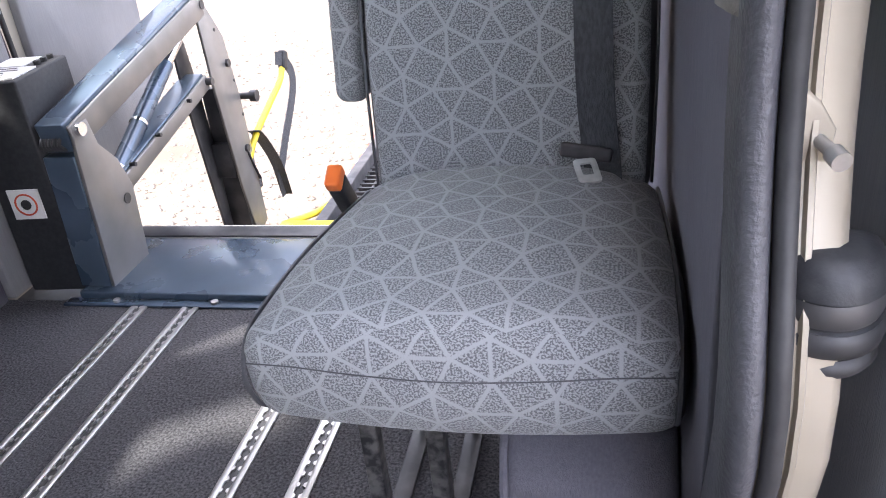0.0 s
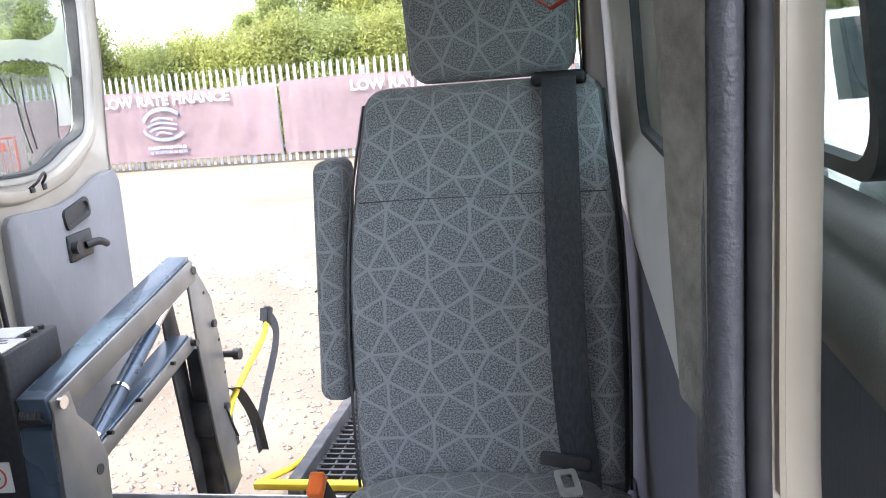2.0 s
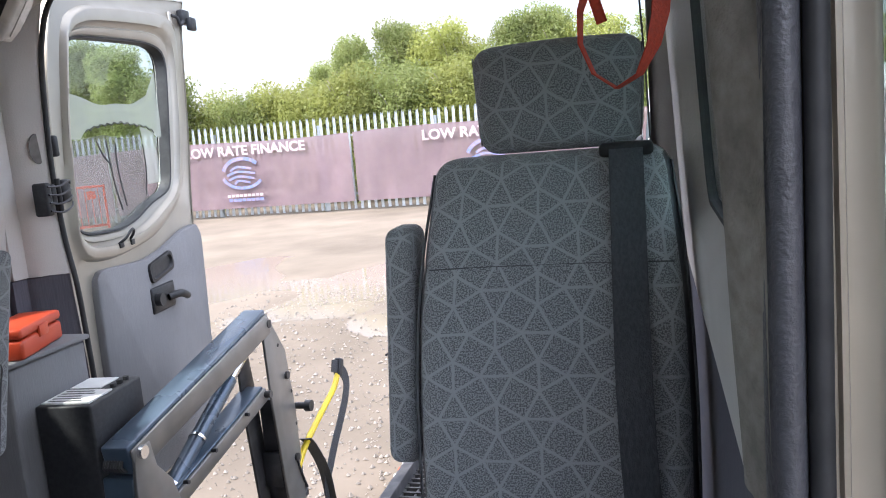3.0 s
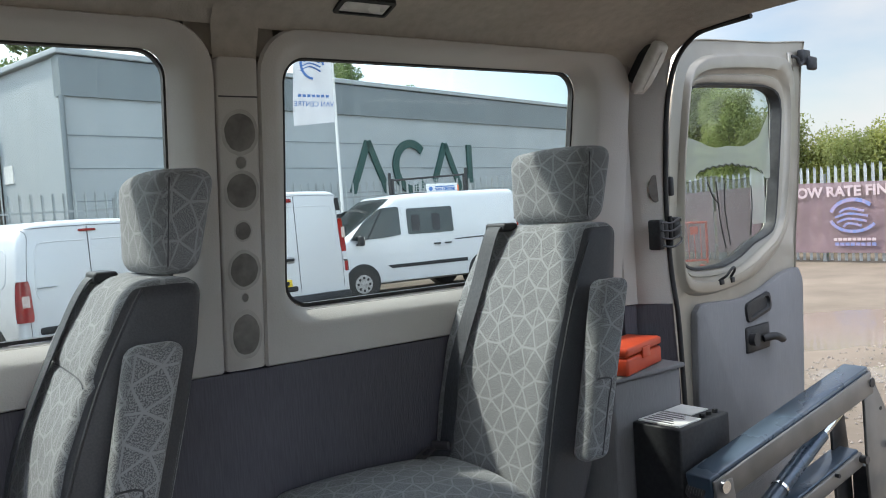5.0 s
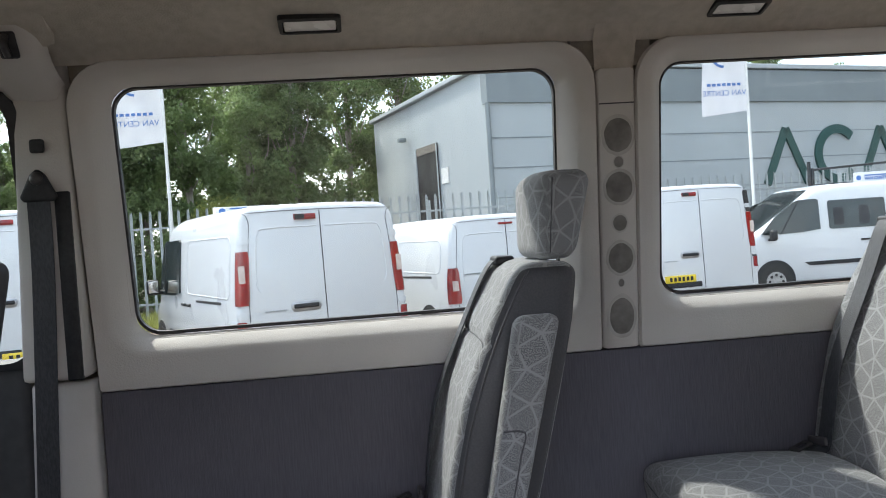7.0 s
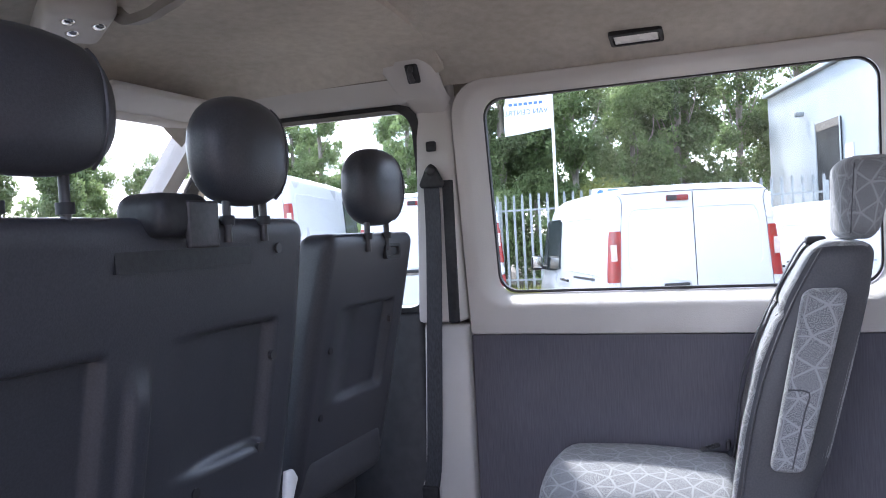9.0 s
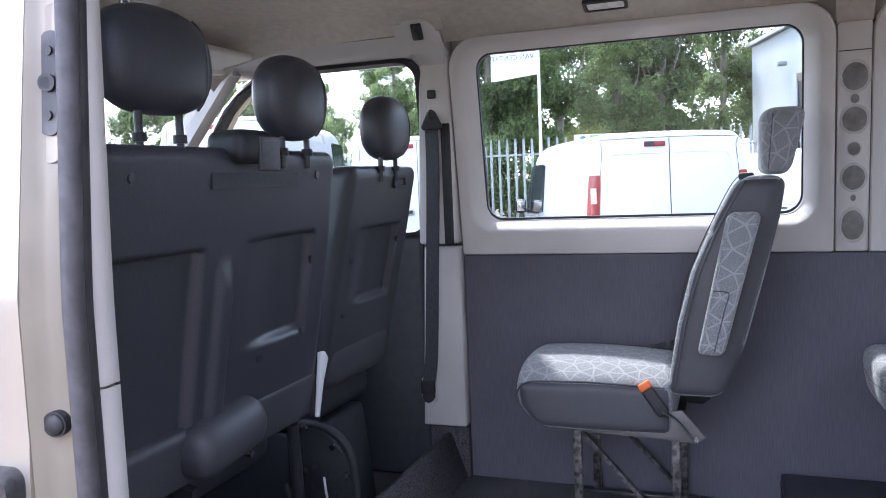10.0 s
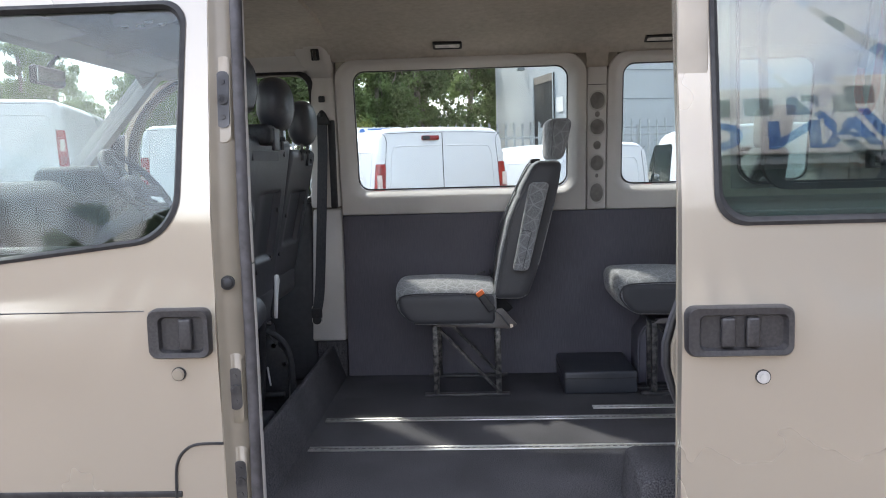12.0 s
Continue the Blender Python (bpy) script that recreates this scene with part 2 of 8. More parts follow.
ROOFCLOTH = mat("beige_headlining", (0.57, 0.525, 0.46), 0.95, second=(0.47, 0.43, 0.37), scale=40, amount=1.0, bump=0.35, bump_scale=220, big=0.18, big_scale=2.2, spec=0.15)
TEXVINYL = mat("embossed_grey_vinyl", (0.068, 0.068, 0.077), 0.45, second=(0.054, 0.054, 0.062), scale=120, bump=0.45, bump_scale=230, big=0.15)
EDGETRIM = mat("worn_shade_toned_edge", (0.40, 0.372, 0.33), 0.9, second=(0.25, 0.228, 0.20), scale=70, amount=1.2, bump=0.5, bump_scale=260, big=0.4, big_scale=9, spec=0.2)
STEEL = mat("blue_grey_lift_paint", (0.06, 0.095, 0.14), 0.28, 0.25, second=(0.085, 0.12, 0.165), scale=7, amount=1.5, coat=0.4, big=0.2, big_scale=5)
STEELTAN = mat("scuffed_grey_steel", (0.21, 0.205, 0.20), 0.38, 0.45, second=(0.27, 0.255, 0.235), scale=9, amount=1.4, big=0.25, big_scale=6)
DARKSTEEL = mat("dark_grey_steel", (0.05, 0.05, 0.055), 0.4, 0.4, second=(0.09, 0.088, 0.09), scale=14, big=0.25, big_scale=7)
CHROME = mat("chrome", (0.75, 0.75, 0.76), 0.15, 1.0, big=0.1, big_scale=12)
ALU = mat("brushed_aluminium", (0.62, 0.61, 0.60), 0.38, 0.85, second=(0.5, 0.49, 0.47), scale=50, stretch=(1, 0.1, 1), big=0.2, big_scale=9)
YELLOW = mat("yellow_paint", (0.75, 0.55, 0.02), 0.45, second=(0.68, 0.48, 0.02), scale=12, big=0.15)
RED = mat("red_plastic", (0.62, 0.075, 0.025), 0.4, second=(0.55, 0.06, 0.02), scale=10, big=0.15)
ORANGE = mat("orange_plastic", (0.78, 0.16, 0.03), 0.4, big=0.1)
STRAPRED = mat("red_strap_webbing", (0.6, 0.05, 0.02), 0.7, second=(0.5, 0.04, 0.02), scale=200, bump=0.3, bump_scale=300)
WEB = mat("black_webbing", (0.04, 0.043, 0.05), 0.55, second=(0.06, 0.064, 0.072), scale=250, bump=0.35, bump_scale=500, stretch=(1, 1, 0.3), spec=0.3)
WHITE = mat("white_paper", (0.75, 0.75, 0.74), 0.7, second=(0.7, 0.7, 0.69), scale=30, big=0.08)
VANWHITE = mat("white_vehicle_paint", (0.69, 0.71, 0.73), 0.3, second=(0.66, 0.68, 0.70), scale=3, amount=1.6, coat=0.6, big=0.06, big_scale=1.2)
LAMPRED = mat("red_lamp_lens", (0.40, 0.02, 0.018), 0.15, coat=0.6, second=(0.16, 0.012, 0.014), scale=7, amount=1.3)
LAMPCLEAR = mat("clear_lamp_lens", (0.68, 0.56, 0.52), 0.12, coat=0.6, second=(0.5, 0.40, 0.37), scale=22)
DARKGLASS = mat("dark_window_glass", (0.022, 0.032, 0.034), 0.04, coat=0.0, big=0.3, big_scale=1.3)
TYRE = mat("tyre_rubber", (0.025, 0.025, 0.026), 0.8, second=(0.045, 0.043, 0.04), scale=20)
WHEELRIM = mat("silver_wheel", (0.5, 0.5, 0.51), 0.35, 0.7, second=(0.35, 0.35, 0.36), scale=15)
PLATEY = mat("yellow_plate", (0.75, 0.55, 0.04), 0.4, big=0.05)
GLASS = glass("window_glass", gloss=0.5, dirt=0.008)
GLASSFRONT = glass("front_door_glass", (0.74, 0.80, 0.79), 1.3, 0.003)
GLASSTINT = glass("tinted_window_glass", (0.66, 0.74, 0.72), 3.0, 0.004)
def film(name, color, cover):
    m = mat(name, color, 0.4, second=tuple(0.8 * c for c in color), scale=5, amount=1.4, bump=0.6, bump_scale=9, stretch=(4, 1, 0.6))
    n, l = m.node_tree.nodes, m.node_tree.links
    tr, mx = n.new("ShaderNodeBsdfTransparent"), n.new("ShaderNodeMixShader")
    tl, ms = n.new("ShaderNodeBsdfTranslucent"), n.new("ShaderNodeMixShader")
    tl.inputs[0].default_value, ms.inputs[0].default_value, mx.inputs[0].default_value = (*color, 1), 0.5, cover
    l.new(n["Principled BSDF"].outputs[0], ms.inputs[1])
    l.new(tl.outputs[0], ms.inputs[2])
    l.new(tr.outputs[0], mx.inputs[1])
    l.new(ms.outputs[0], mx.inputs[2])
    l.new(mx.outputs[0], n["Material Output"].inputs[0])
    return m


FILMGREY, FILMPALE = film("grey_window_film", (0.10, 0.105, 0.105), 0.5), film("pale_torn_film", (0.38, 0.41, 0.39), 0.48)
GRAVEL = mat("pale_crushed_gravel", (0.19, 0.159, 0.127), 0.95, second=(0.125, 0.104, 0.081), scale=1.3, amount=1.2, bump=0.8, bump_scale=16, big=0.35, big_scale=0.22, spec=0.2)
STONE = mat("gravel_stone", (0.27, 0.24, 0.205), 0.9, second=(0.09, 0.08, 0.07), scale=22, amount=0.8)
WATER = mat("muddy_water", (0.21, 0.175, 0.14), 0.06, big=0.2, big_scale=0.6, spec=0.4)
GALV = mat("galvanised_steel", (0.42, 0.45, 0.46), 0.5, 0.5, second=(0.34, 0.37, 0.38), scale=14, big=0.15, vary=0.08)
BANNER = mat("mauve_mesh_banner", (0.34, 0.245, 0.265), 0.85, second=(0.30, 0.21, 0.235), scale=5, amount=1.5, bump=0.25, bump_scale=3, big=0.2, big_scale=0.5)
CLAD = mat("grey_wall_cladding", (0.40, 0.435, 0.455), 0.5, second=(0.38, 0.415, 0.435), scale=2, big=0.08, big_scale=0.4)
CLADDARK = mat("slate_grey_cladding", (0.21, 0.24, 0.255), 0.5, second=(0.195, 0.225, 0.24), scale=2, big=0.08, big_scale=0.4)
SIGNGREEN = mat("dark_green_sign", (0.02, 0.075, 0.07), 0.5, big=0.1)
FLAGCLOTH = mat("white_flag_cloth", (0.72, 0.73, 0.76), 0.85, second=(0.66, 0.67, 0.7), scale=4, big=0.1)
BLUE = mat("blue_print", (0.06, 0.16, 0.42), 0.6, big=0.1)
LEAF = mat("broadleaf", (0.115, 0.19, 0.065), 0.45, second=(0.29, 0.37, 0.16), scale=0.9, amount=1.0, vary=0.2, big=0.35, big_scale=0.35)
LEAFMID = mat("fresh_green_leaf", (0.165, 0.215, 0.06), 0.6, second=(0.31, 0.35, 0.13), scale=0.9, amount=1.0, vary=0.2, big=0.3, big_scale=0.35)
LEAFYELLOW = mat("sunlit_yellow_green_leaf", (0.20, 0.235, 0.055), 0.6, second=(0.34, 0.36, 0.11), scale=0.9, amount=1.0, vary=0.2, big=0.3, big_scale=0.35)
for leafy in (LEAF, LEAFMID, LEAFYELLOW):
    ln, ll = leafy.node_tree.nodes, leafy.node_tree.links
    lt, lm = ln.new("ShaderNodeBsdfTranslucent"), ln.new("ShaderNodeMixShader")
    lm.inputs[0].default_value = 0.55
    ll.new(ln["Principled BSDF"].inputs["Base Color"].links[0].from_socket, lt.inputs[0])
    ll.new(ln["Principled BSDF"].outputs[0], lm.inputs[1])
    ll.new(lt.outputs[0], lm.inputs[2])
    ll.new(lm.outputs[0], ln["Material Output"].inputs[0])
# silvery inner door paint, also toned down for the shade on its inner face
DOORPAINT = mat("silver_grey_inner_paint", (0.37, 0.345, 0.295), 0.34, 0.35, second=(0.31, 0.285, 0.24), scale=6, amount=1.6, coat=0.25, big=0.12, big_scale=4)
PRINTWHITE = mat("faded_white_print", (0.42, 0.35, 0.36), 0.85, second=(0.36, 0.29, 0.305), scale=9, big=0.12)
PRINTBLUE = mat("faded_blue_print", (0.13, 0.17, 0.34), 0.85, second=(0.24, 0.20, 0.30), scale=9, big=0.12)
for mesh_cloth in (BANNER,):
    bn, bl = mesh_cloth.node_tree.nodes, mesh_cloth.node_tree.links
    bt, bx_ = bn.new("ShaderNodeBsdfTransparent"), bn.new("ShaderNodeMixShader")
    bx_.inputs[0].default_value = 0.24
    bl.new(bn["Principled BSDF"].outputs[0], bx_.inputs[1])
    bl.new(bt.outputs[0], bx_.inputs[2])
    bl.new(bx_.outputs[0], bn["Material Output"].inputs[0])
BARK = mat("bark", (0.19, 0.165, 0.14), 0.9, second=(0.30, 0.27, 0.23), scale=9, bump=0.5, bump_scale=20, stretch=(1, 1, 0.2))
DASH = mat("dark_dashboard", (0.04, 0.042, 0.047), 0.65, second=(0.05, 0.052, 0.057), scale=30, bump=0.06, bump_scale=200, big=0.15)
STAIN = mat("worn_velcro_patch", (0.15, 0.14, 0.13), 0.95, second=(0.24, 0.225, 0.21), scale=45, amount=1.2, big=0.3, big_scale=16)
STAINPALE = mat("worn_patch_edge", (0.40, 0.38, 0.355), 0.9, second=(0.47, 0.45, 0.42), scale=60, amount=1.2, big=0.15, big_scale=12)
LAMPWHITE = mat("frosted_lamp_lens", (0.78, 0.77, 0.74), 0.25, second=(0.66, 0.65, 0.62), scale=40, big=0.15, big_scale=20)


# ---- mesh helpers ----
def link(name, bm, m, parent=None, label="", smooth=52):
    me = bpy.data.meshes.new(name)
    bmesh.ops.recalc_face_normals(bm, faces=bm.faces)
    bm.to_mesh(me)
    bm.free()
    for one in (m if isinstance(m, (list, tuple)) else [m]):
        me.materials.append(one)
    if smooth:
        for f in me.polygons:
            f.use_smooth = True
        me.set_sharp_from_angle(angle=radians(smooth))
    ob = new(name, me)
    if parent is not None:
        ob.parent = parent
    if label:
        tagged(ob, label)
    return ob


def part(name, bm, m, parent, label="", smooth=52):
    return link(name, bm, m, parent, label, smooth)


def thing(name, label, category, place=None, group="", kind=""):
    ob = new(name)
    ob.empty_display_size = 0.1
    if place is not None:
        ob.matrix_world = place
    return tagged(ob, label, category, group, kind)


def box(x0, x1, y0, y1, z0, z1, bevel=0.0, seg=2, bm=None):
    b = bmesh.new()
    bmesh.ops.create_cube(b, size=1.0)
    for v in b.verts:
        v.co = Vector(((x0 + x1) / 2 + v.co.x * (x1 - x0), (y0 + y1) / 2 + v.co.y * (y1 - y0), (z0 + z1) / 2 + v.co.z * (z1 - z0)))
    if bevel:
        bmesh.ops.bevel(b, geom=list(b.edges), offset=bevel, segments=seg, profile=0.5, affect="EDGES")
    return merge(bm, b)


def merge(bm, b):
    if bm is None:
        return b
    me = bpy.data.meshes.new("t")
    b.to_mesh(me)
    b.free()
    bm.from_mesh(me)
    bpy.data.meshes.remove(me)
    return bm


def turned(b, m):
    bmesh.ops.transform(b, matrix=m, verts=b.verts)
    return b


def rod(a, c, r, seg=12, r2=None, bm=None):
    a, c = Vector(a), Vector(c)
    b = bmesh.new()
    bmesh.ops.create_cone(b, cap_ends=True, segments=seg, radius1=r, radius2=r if r2 is None else r2, depth=(c - a).length)
    turned(b, Matrix.Translation((a + c) / 2) @ (c - a).to_track_quat("Z", "Y").to_matrix().to_4x4())
    return merge(bm, b)


def ball(c, size, seg=20, bm=None, power=2.0):
    b = bmesh.new()
    bmesh.ops.create_uvsphere(b, u_segments=seg, v_segments=max(6, seg * 2 // 3), radius=1.0)
    for v in b.verts:
        k = 1.0 if power == 2.0 else (abs(v.co.x) ** power + abs(v.co.y) ** power + abs(v.co.z) ** power) ** (-1.0 / power)
        v.co = Vector((c[0] + v.co.x * k * size[0], c[1] + v.co.y * k * size[1], c[2] + v.co.z * k * size[2]))
    return merge(bm, b)


def tube(points, r, seg=8, smooth=0, closed=False, bm=None, flat=None):
    """A round bar (or, with flat=(w, h), a strap) along the points; smooth: steps of a soft curve between two points."""
    pts = [Vector(p) for p in points]
    if smooth:
        k, out = len(pts), []
        rng = range(k) if closed else range(k - 1)
        for i in rng:
            g = lambda j: pts[j % k] if closed else pts[max(0, min(k - 1, j))]
            p0, p1, p2, p3 = g(i - 1), g(i), g(i + 1), g(i + 2)
            for s in range(smooth):
                t = s / smooth
                out.append(0.5 * ((2 * p1) + (p2 - p0) * t + (2 * p0 - 5 * p1 + 4 * p2 - p3) * t * t + (3 * p1 - p0 - 3 * p2 + p3) * t ** 3))
        if not closed:
            out.append(pts[-1])
        pts = out
    b, rings, count = bmesh.new(), [], len(pts)
    side = None
    for i, p in enumerate(pts):
        ahead = pts[(i + 1) % count] - p if (closed or i < count - 1) else p - pts[i - 1]
        if i > 0 or closed:
            ahead = ahead.normalized() + (p - pts[i - 1]).normalized()
        ahead.normalize()
        if side is None:
            side = ahead.cross(Vector((0, 0, 1)) if abs(ahead.z) < 0.9 else Vector((1, 0, 0))).normalized()
        side = (side - ahead * side.dot(ahead)).normalized()
        up = side.cross(ahead)
        if flat:
            w, h = flat[0] / 2, flat[1] / 2
            rings.append([b.verts.new(p + side * x + up * y) for x, y in ((-w, -h), (w, -h), (w, h), (-w, h))])
        else:
            rings.append([b.verts.new(p + (side * math.cos(a) + up * math.sin(a)) * r) for a in (2 * math.pi * s / seg for s in range(seg))])
    m = len(rings[0])
    for i in range(count if closed else count - 1):
        r0, r1 = rings[i], rings[(i + 1) % count]
        for s in range(m):
            b.faces.new((r0[s], r0[(s + 1) % m], r1[(s + 1) % m], r1[s]))
    if not closed:
        b.faces.new(rings[0][::-1])
        b.faces.new(rings[-1])
    return merge(bm, b)


def rrect(a0, a1, c0, c1, radii, n=6):
    """A rounded rectangle as 2D points; radii: one, or four from the low-low corner round."""
    if isinstance(radii, (int, float)):
        radii = (radii,) * 4
    out = []
    for (x, y, sx, sy, start), r in zip(((a0, c0, 1, 1, 180), (a1, c0, -1, 1, 270), (a1, c1, -1, -1, 0), (a0, c1, 1, -1, 90)), radii):
        r = max(r, 1e-4)
        for s in range(n + 1):
            t = radians(start + 90 * s / n)
            out.append((x + sx * r + math.cos(t) * r, y + sy * r + math.sin(t) * r))
    return out


def loft(loops, closed=True, cap0=False, cap1=False, bm=None, ring=False):
    b = bmesh.new()
    vs = [[b.verts.new(p) for p in lp] for lp in loops]
    m = len(vs[0])
    pairs = list(zip(vs, vs[1:])) + ([(vs[-1], vs[0])] if ring else [])
    for r0, r1 in pairs:
        for s in range(m if closed else m - 1):
            b.faces.new((r0[s], r0[(s + 1) % m], r1[(s + 1) % m], r1[s]))
    if cap0:
        b.faces.new(vs[0][::-1])
    if cap1:
        b.faces.new(vs[-1])
    return merge(bm, b)


def prism(profile, a0, a1, axis="x", bevel=0.0, seg=2, bm=None):
    """A polygon (in yz for axis x, xz for y, xy for z) with thickness from a0 to a1."""
    put = {"x": lambda p, a: (a, p[0], p[1]), "y": lambda p, a: (p[0], a, p[1]), "z": lambda p, a: (p[0], p[1], a)}[axis]
    b = loft([[put(p, a0) for p in profile], [put(p, a1) for p in profile]], cap0=True, cap1=True)
    if bevel:
        bmesh.ops.recalc_face_normals(b, faces=b.faces)
        bmesh.ops.bevel(b, geom=list(b.edges), offset=bevel, segments=seg, profile=0.5, affect="EDGES")
    return merge(bm, b)


def plate(loop, t, put, bm=None):
    """A flat sheet of thickness t from a 2D loop; put(a, b, d) gives the place d deep."""
    return loft([[put(a, c, 0.0) for a, c in loop], [put(a, c, t) for a, c in loop]], cap0=True, cap1=True, bm=bm)


def rbox(w, d, h, r, cells=(6, 6, 4), fn=None, bm=None, alt=()):
    """A padded block round the origin with soft edges and a UV map in metres; fn bends each point; faces across the axes in alt take the second material."""
    half, inner = Vector((w / 2, d / 2, h / 2)), None
    r = min(r, min(half) * 0.98)
    inner = half - Vector((r, r, r))

    def steps(i):
        k, e = half[i], inner[i]
        edge = [e + r * s / 3 for s in (1, 2, 3)]
        mid = [e * (2 * s / cells[i] - 1) for s in range(cells[i] + 1)]
        return [-x for x in edge[::-1]] + mid + edge

    b = bmesh.new()
    uvl = b.loops.layers.uv.new("UVMap")
    for ax, sg in ((0, 1), (0, -1), (1, 1), (1, -1), (2, 1), (2, -1)):
        u, v = [(1, 2), (0, 2), (0, 1)][ax]
        su, sv = steps(u), steps(v)
        grid = []
        for a in su:
            row = []
            for c in sv:
                p = Vector((0, 0, 0))
                p[ax], p[u], p[v] = sg * half[ax], a, c
                core = Vector([max(-inner[i], min(inner[i], p[i])) for i in range(3)])
                o = p - core
                p = core + o.normalized() * r if o.length > 1e-9 else p
                row.append((b.verts.new(fn(p) if fn else p), (a + 0.37 * ax, c + 0.21 * ax * sg)))
            grid.append(row)
        for i in range(len(su) - 1):
            for j in range(len(sv) - 1):
                quad = [grid[i][j], grid[i + 1][j], grid[i + 1][j + 1], grid[i][j + 1]]
                f = b.faces.new([q[0] for q in quad])
                f.material_index = 1 if ax in alt else 0
                for lo, q in zip(f.loops, quad):
                    lo[uvl].uv = q[1]
    bmesh.ops.remove_doubles(b, verts=b.verts, dist=1e-5)
    return merge(bm, b)


def written(name, body, size, place, m, parent=None, depth=0.002, label="", bold=0.0):
    cu = bpy.data.curves.new(name, "FONT")
    cu.body, cu.size, cu.extrude, cu.align_x, cu.align_y = body, size, depth, "CENTER", "CENTER"
    cu.offset = bold
    tmp = bpy.data.objects.new("tmp", cu)
    me = bpy.data.meshes.new_from_object(tmp)
    bpy.data.objects.remove(tmp)
    me.materials.clear()
    me.materials.append(m)
    ob = new(name, me)
    if parent is not None:
        ob.parent = parent
    ob.matrix_local = place
    if label:
        tagged(ob, label)
    return ob
# ---- the van: sizes (floor top is z = 0, the yard's ground is below it) ----
GROUND = -0.58
FAR, NEAR = -1.87, -0.09          # inner faces of the two side linings
LINE, HEAD = 0.815, 1.56         # top of the lower lining, top of the window trim
SILL, TOPW = 0.937, 1.508         # glass
REAR = 4.30


def far_x(z):
    return FAR + 0.125 * max(0.0, z - LINE)


def far_glass(z):
    return -1.935 + 0.151 * (z - SILL)


def near_x(z):
    return NEAR + 0.002 - 0.05 * max(0.0, z - LINE)


def lean_in(z):
    return -0.04 * max(0.0, z - 0.937)


def structure(ob, label, category):
    return tagged(ob, label, category, kind="structure")


# floor with its carpet, the sill step at the sliding door, and the cab's lower floor
b = box(-1.93, -0.10, 1.735, 3.93, -0.05, 0.0)
box(-0.10, -0.03, 1.80, 2.98, -0.05, -0.012, bm=b)
structure(link("floor", b, FLOORCARPET, smooth=0), "dark grey speckled carpet floor of the minibus", "floor")
structure(link("floor_cab", box(-1.90, -0.06, -0.35, 1.66, -0.12, -0.02), CABRUBBER, smooth=0), "worn black rubber floor of the cab", "floor")
b = prism([(1.60, -0.03), (1.66, 0.155), (1.685, 0.165), (1.745, 0.0), (1.745, -0.03)], -1.87, -0.09, "x", 0.008)
lip = structure(link("step", b, FLOORCARPET), "carpeted raised edge between cab and rear floor", "step")

# far side wall: outer skin with openings
def skin_slab(y0, y1, z0, z1, bm):
    return loft([[(far_glass(z) - 0.02 if z > SILL else -1.955, y, z) for y, z in ((y0, z0), (y1, z0), (y1, z1), (y0, z1))],
                 [(far_glass(z) + 0.012 if z > SILL else -1.91, y, z) for y, z in ((y0, z0), (y1, z0), (y1, z1), (y0, z1))]], cap0=True, cap1=True, bm=bm)


b = skin_slab(1.70, REAR, -0.30, SILL - 0.01, None)
for y0, y1 in ((1.70, 1.828), (2.878, 3.125), (4.04, REAR)):
    skin_slab(y0, y1, SILL - 0.01, TOPW + 0.01, b)
skin_slab(1.70, REAR, TOPW + 0.01, 1.70, b)
wall_far = structure(link("wall_offside", b, BODY, smooth=0), "outer body side with two fixed window openings", "wall")
b = box(-1.905, FAR, 1.755, 4.20, 0.0, LINE - 0.002, 0.004)
part("lower_lining", b, LINING, wall_far, "grey ribbed carpet lining")
b = box(-1.905, FAR - 0.03, 4.20, REAR, 0.0, LINE - 0.002, 0.004)
part("lower_lining", b, LINING, wall_far)


def window_trim(name, y0, y1, g0, g1, wall, side, radii, line=LINE, sill=SILL):
    """Moulded surround: flat face, rolled lip, and reveal running out to the glass."""
    xf = far_x if side < 0 else near_x
    xg = far_glass if side < 0 else (lambda z: -0.062 - 0.05 * (z - SILL))
    rows = []
    for (a0, a1, c0, c1, r, k) in ((y0, y1, line, HEAD, radii, 0.0), (y0 + 0.004, y1 - 0.004, line + 0.004, HEAD - 0.004, radii, 0.010),
                                   (g0 - 0.052, g1 + 0.052, sill - 0.046, TOPW + 0.034, 0.085, 0.010), (g0 - 0.036, g1 + 0.036, sill - 0.032, TOPW + 0.022, 0.075, 0.0),
                                   (g0 - 0.004, g1 + 0.004, sill - 0.005, TOPW + 0.003, 0.056, None)):
        lp = rrect(a0, a1, c0, c1, r, 7)
        rows.append([((xg(z) - side * 0.012) if k is None else xf(z) - side * k, y, z) for y, z in lp])
    return part(name, loft(rows), TRIM, wall, "grey-beige moulded plastic window surround")


def pane(name, y0, y1, xg, r, m, seal=0.006, t=0.004, sill=SILL):
    loop = rrect(y0, y1, sill, TOPW, r, 7)
    w = link(name, plate(loop, t, lambda y, z, d: (xg(z) + d, y, z)), m, smooth=0)
    structure(w, "fixed minibus side window, slightly smeared", "window")
    outer = rrect(y0 - 0.004, y1 + 0.004, sill - 0.004, TOPW + 0.004, r + 0.004, 7)
    innr = rrect(y0 + 0.001, y1 - 0.001, sill + 0.004, TOPW - 0.001, r, 7)
    s = 0.007
    part("window_seal", loft([[(xg(z) - s, y, z) for y, z in outer], [(xg(z) + t + s, y, z) for y, z in outer], [(xg(z) + t + s, y, z) for y, z in innr], [(xg(z) - s, y, z) for y, z in innr]], ring=True), RUBBER, w, "black rubber window seal")
    return w


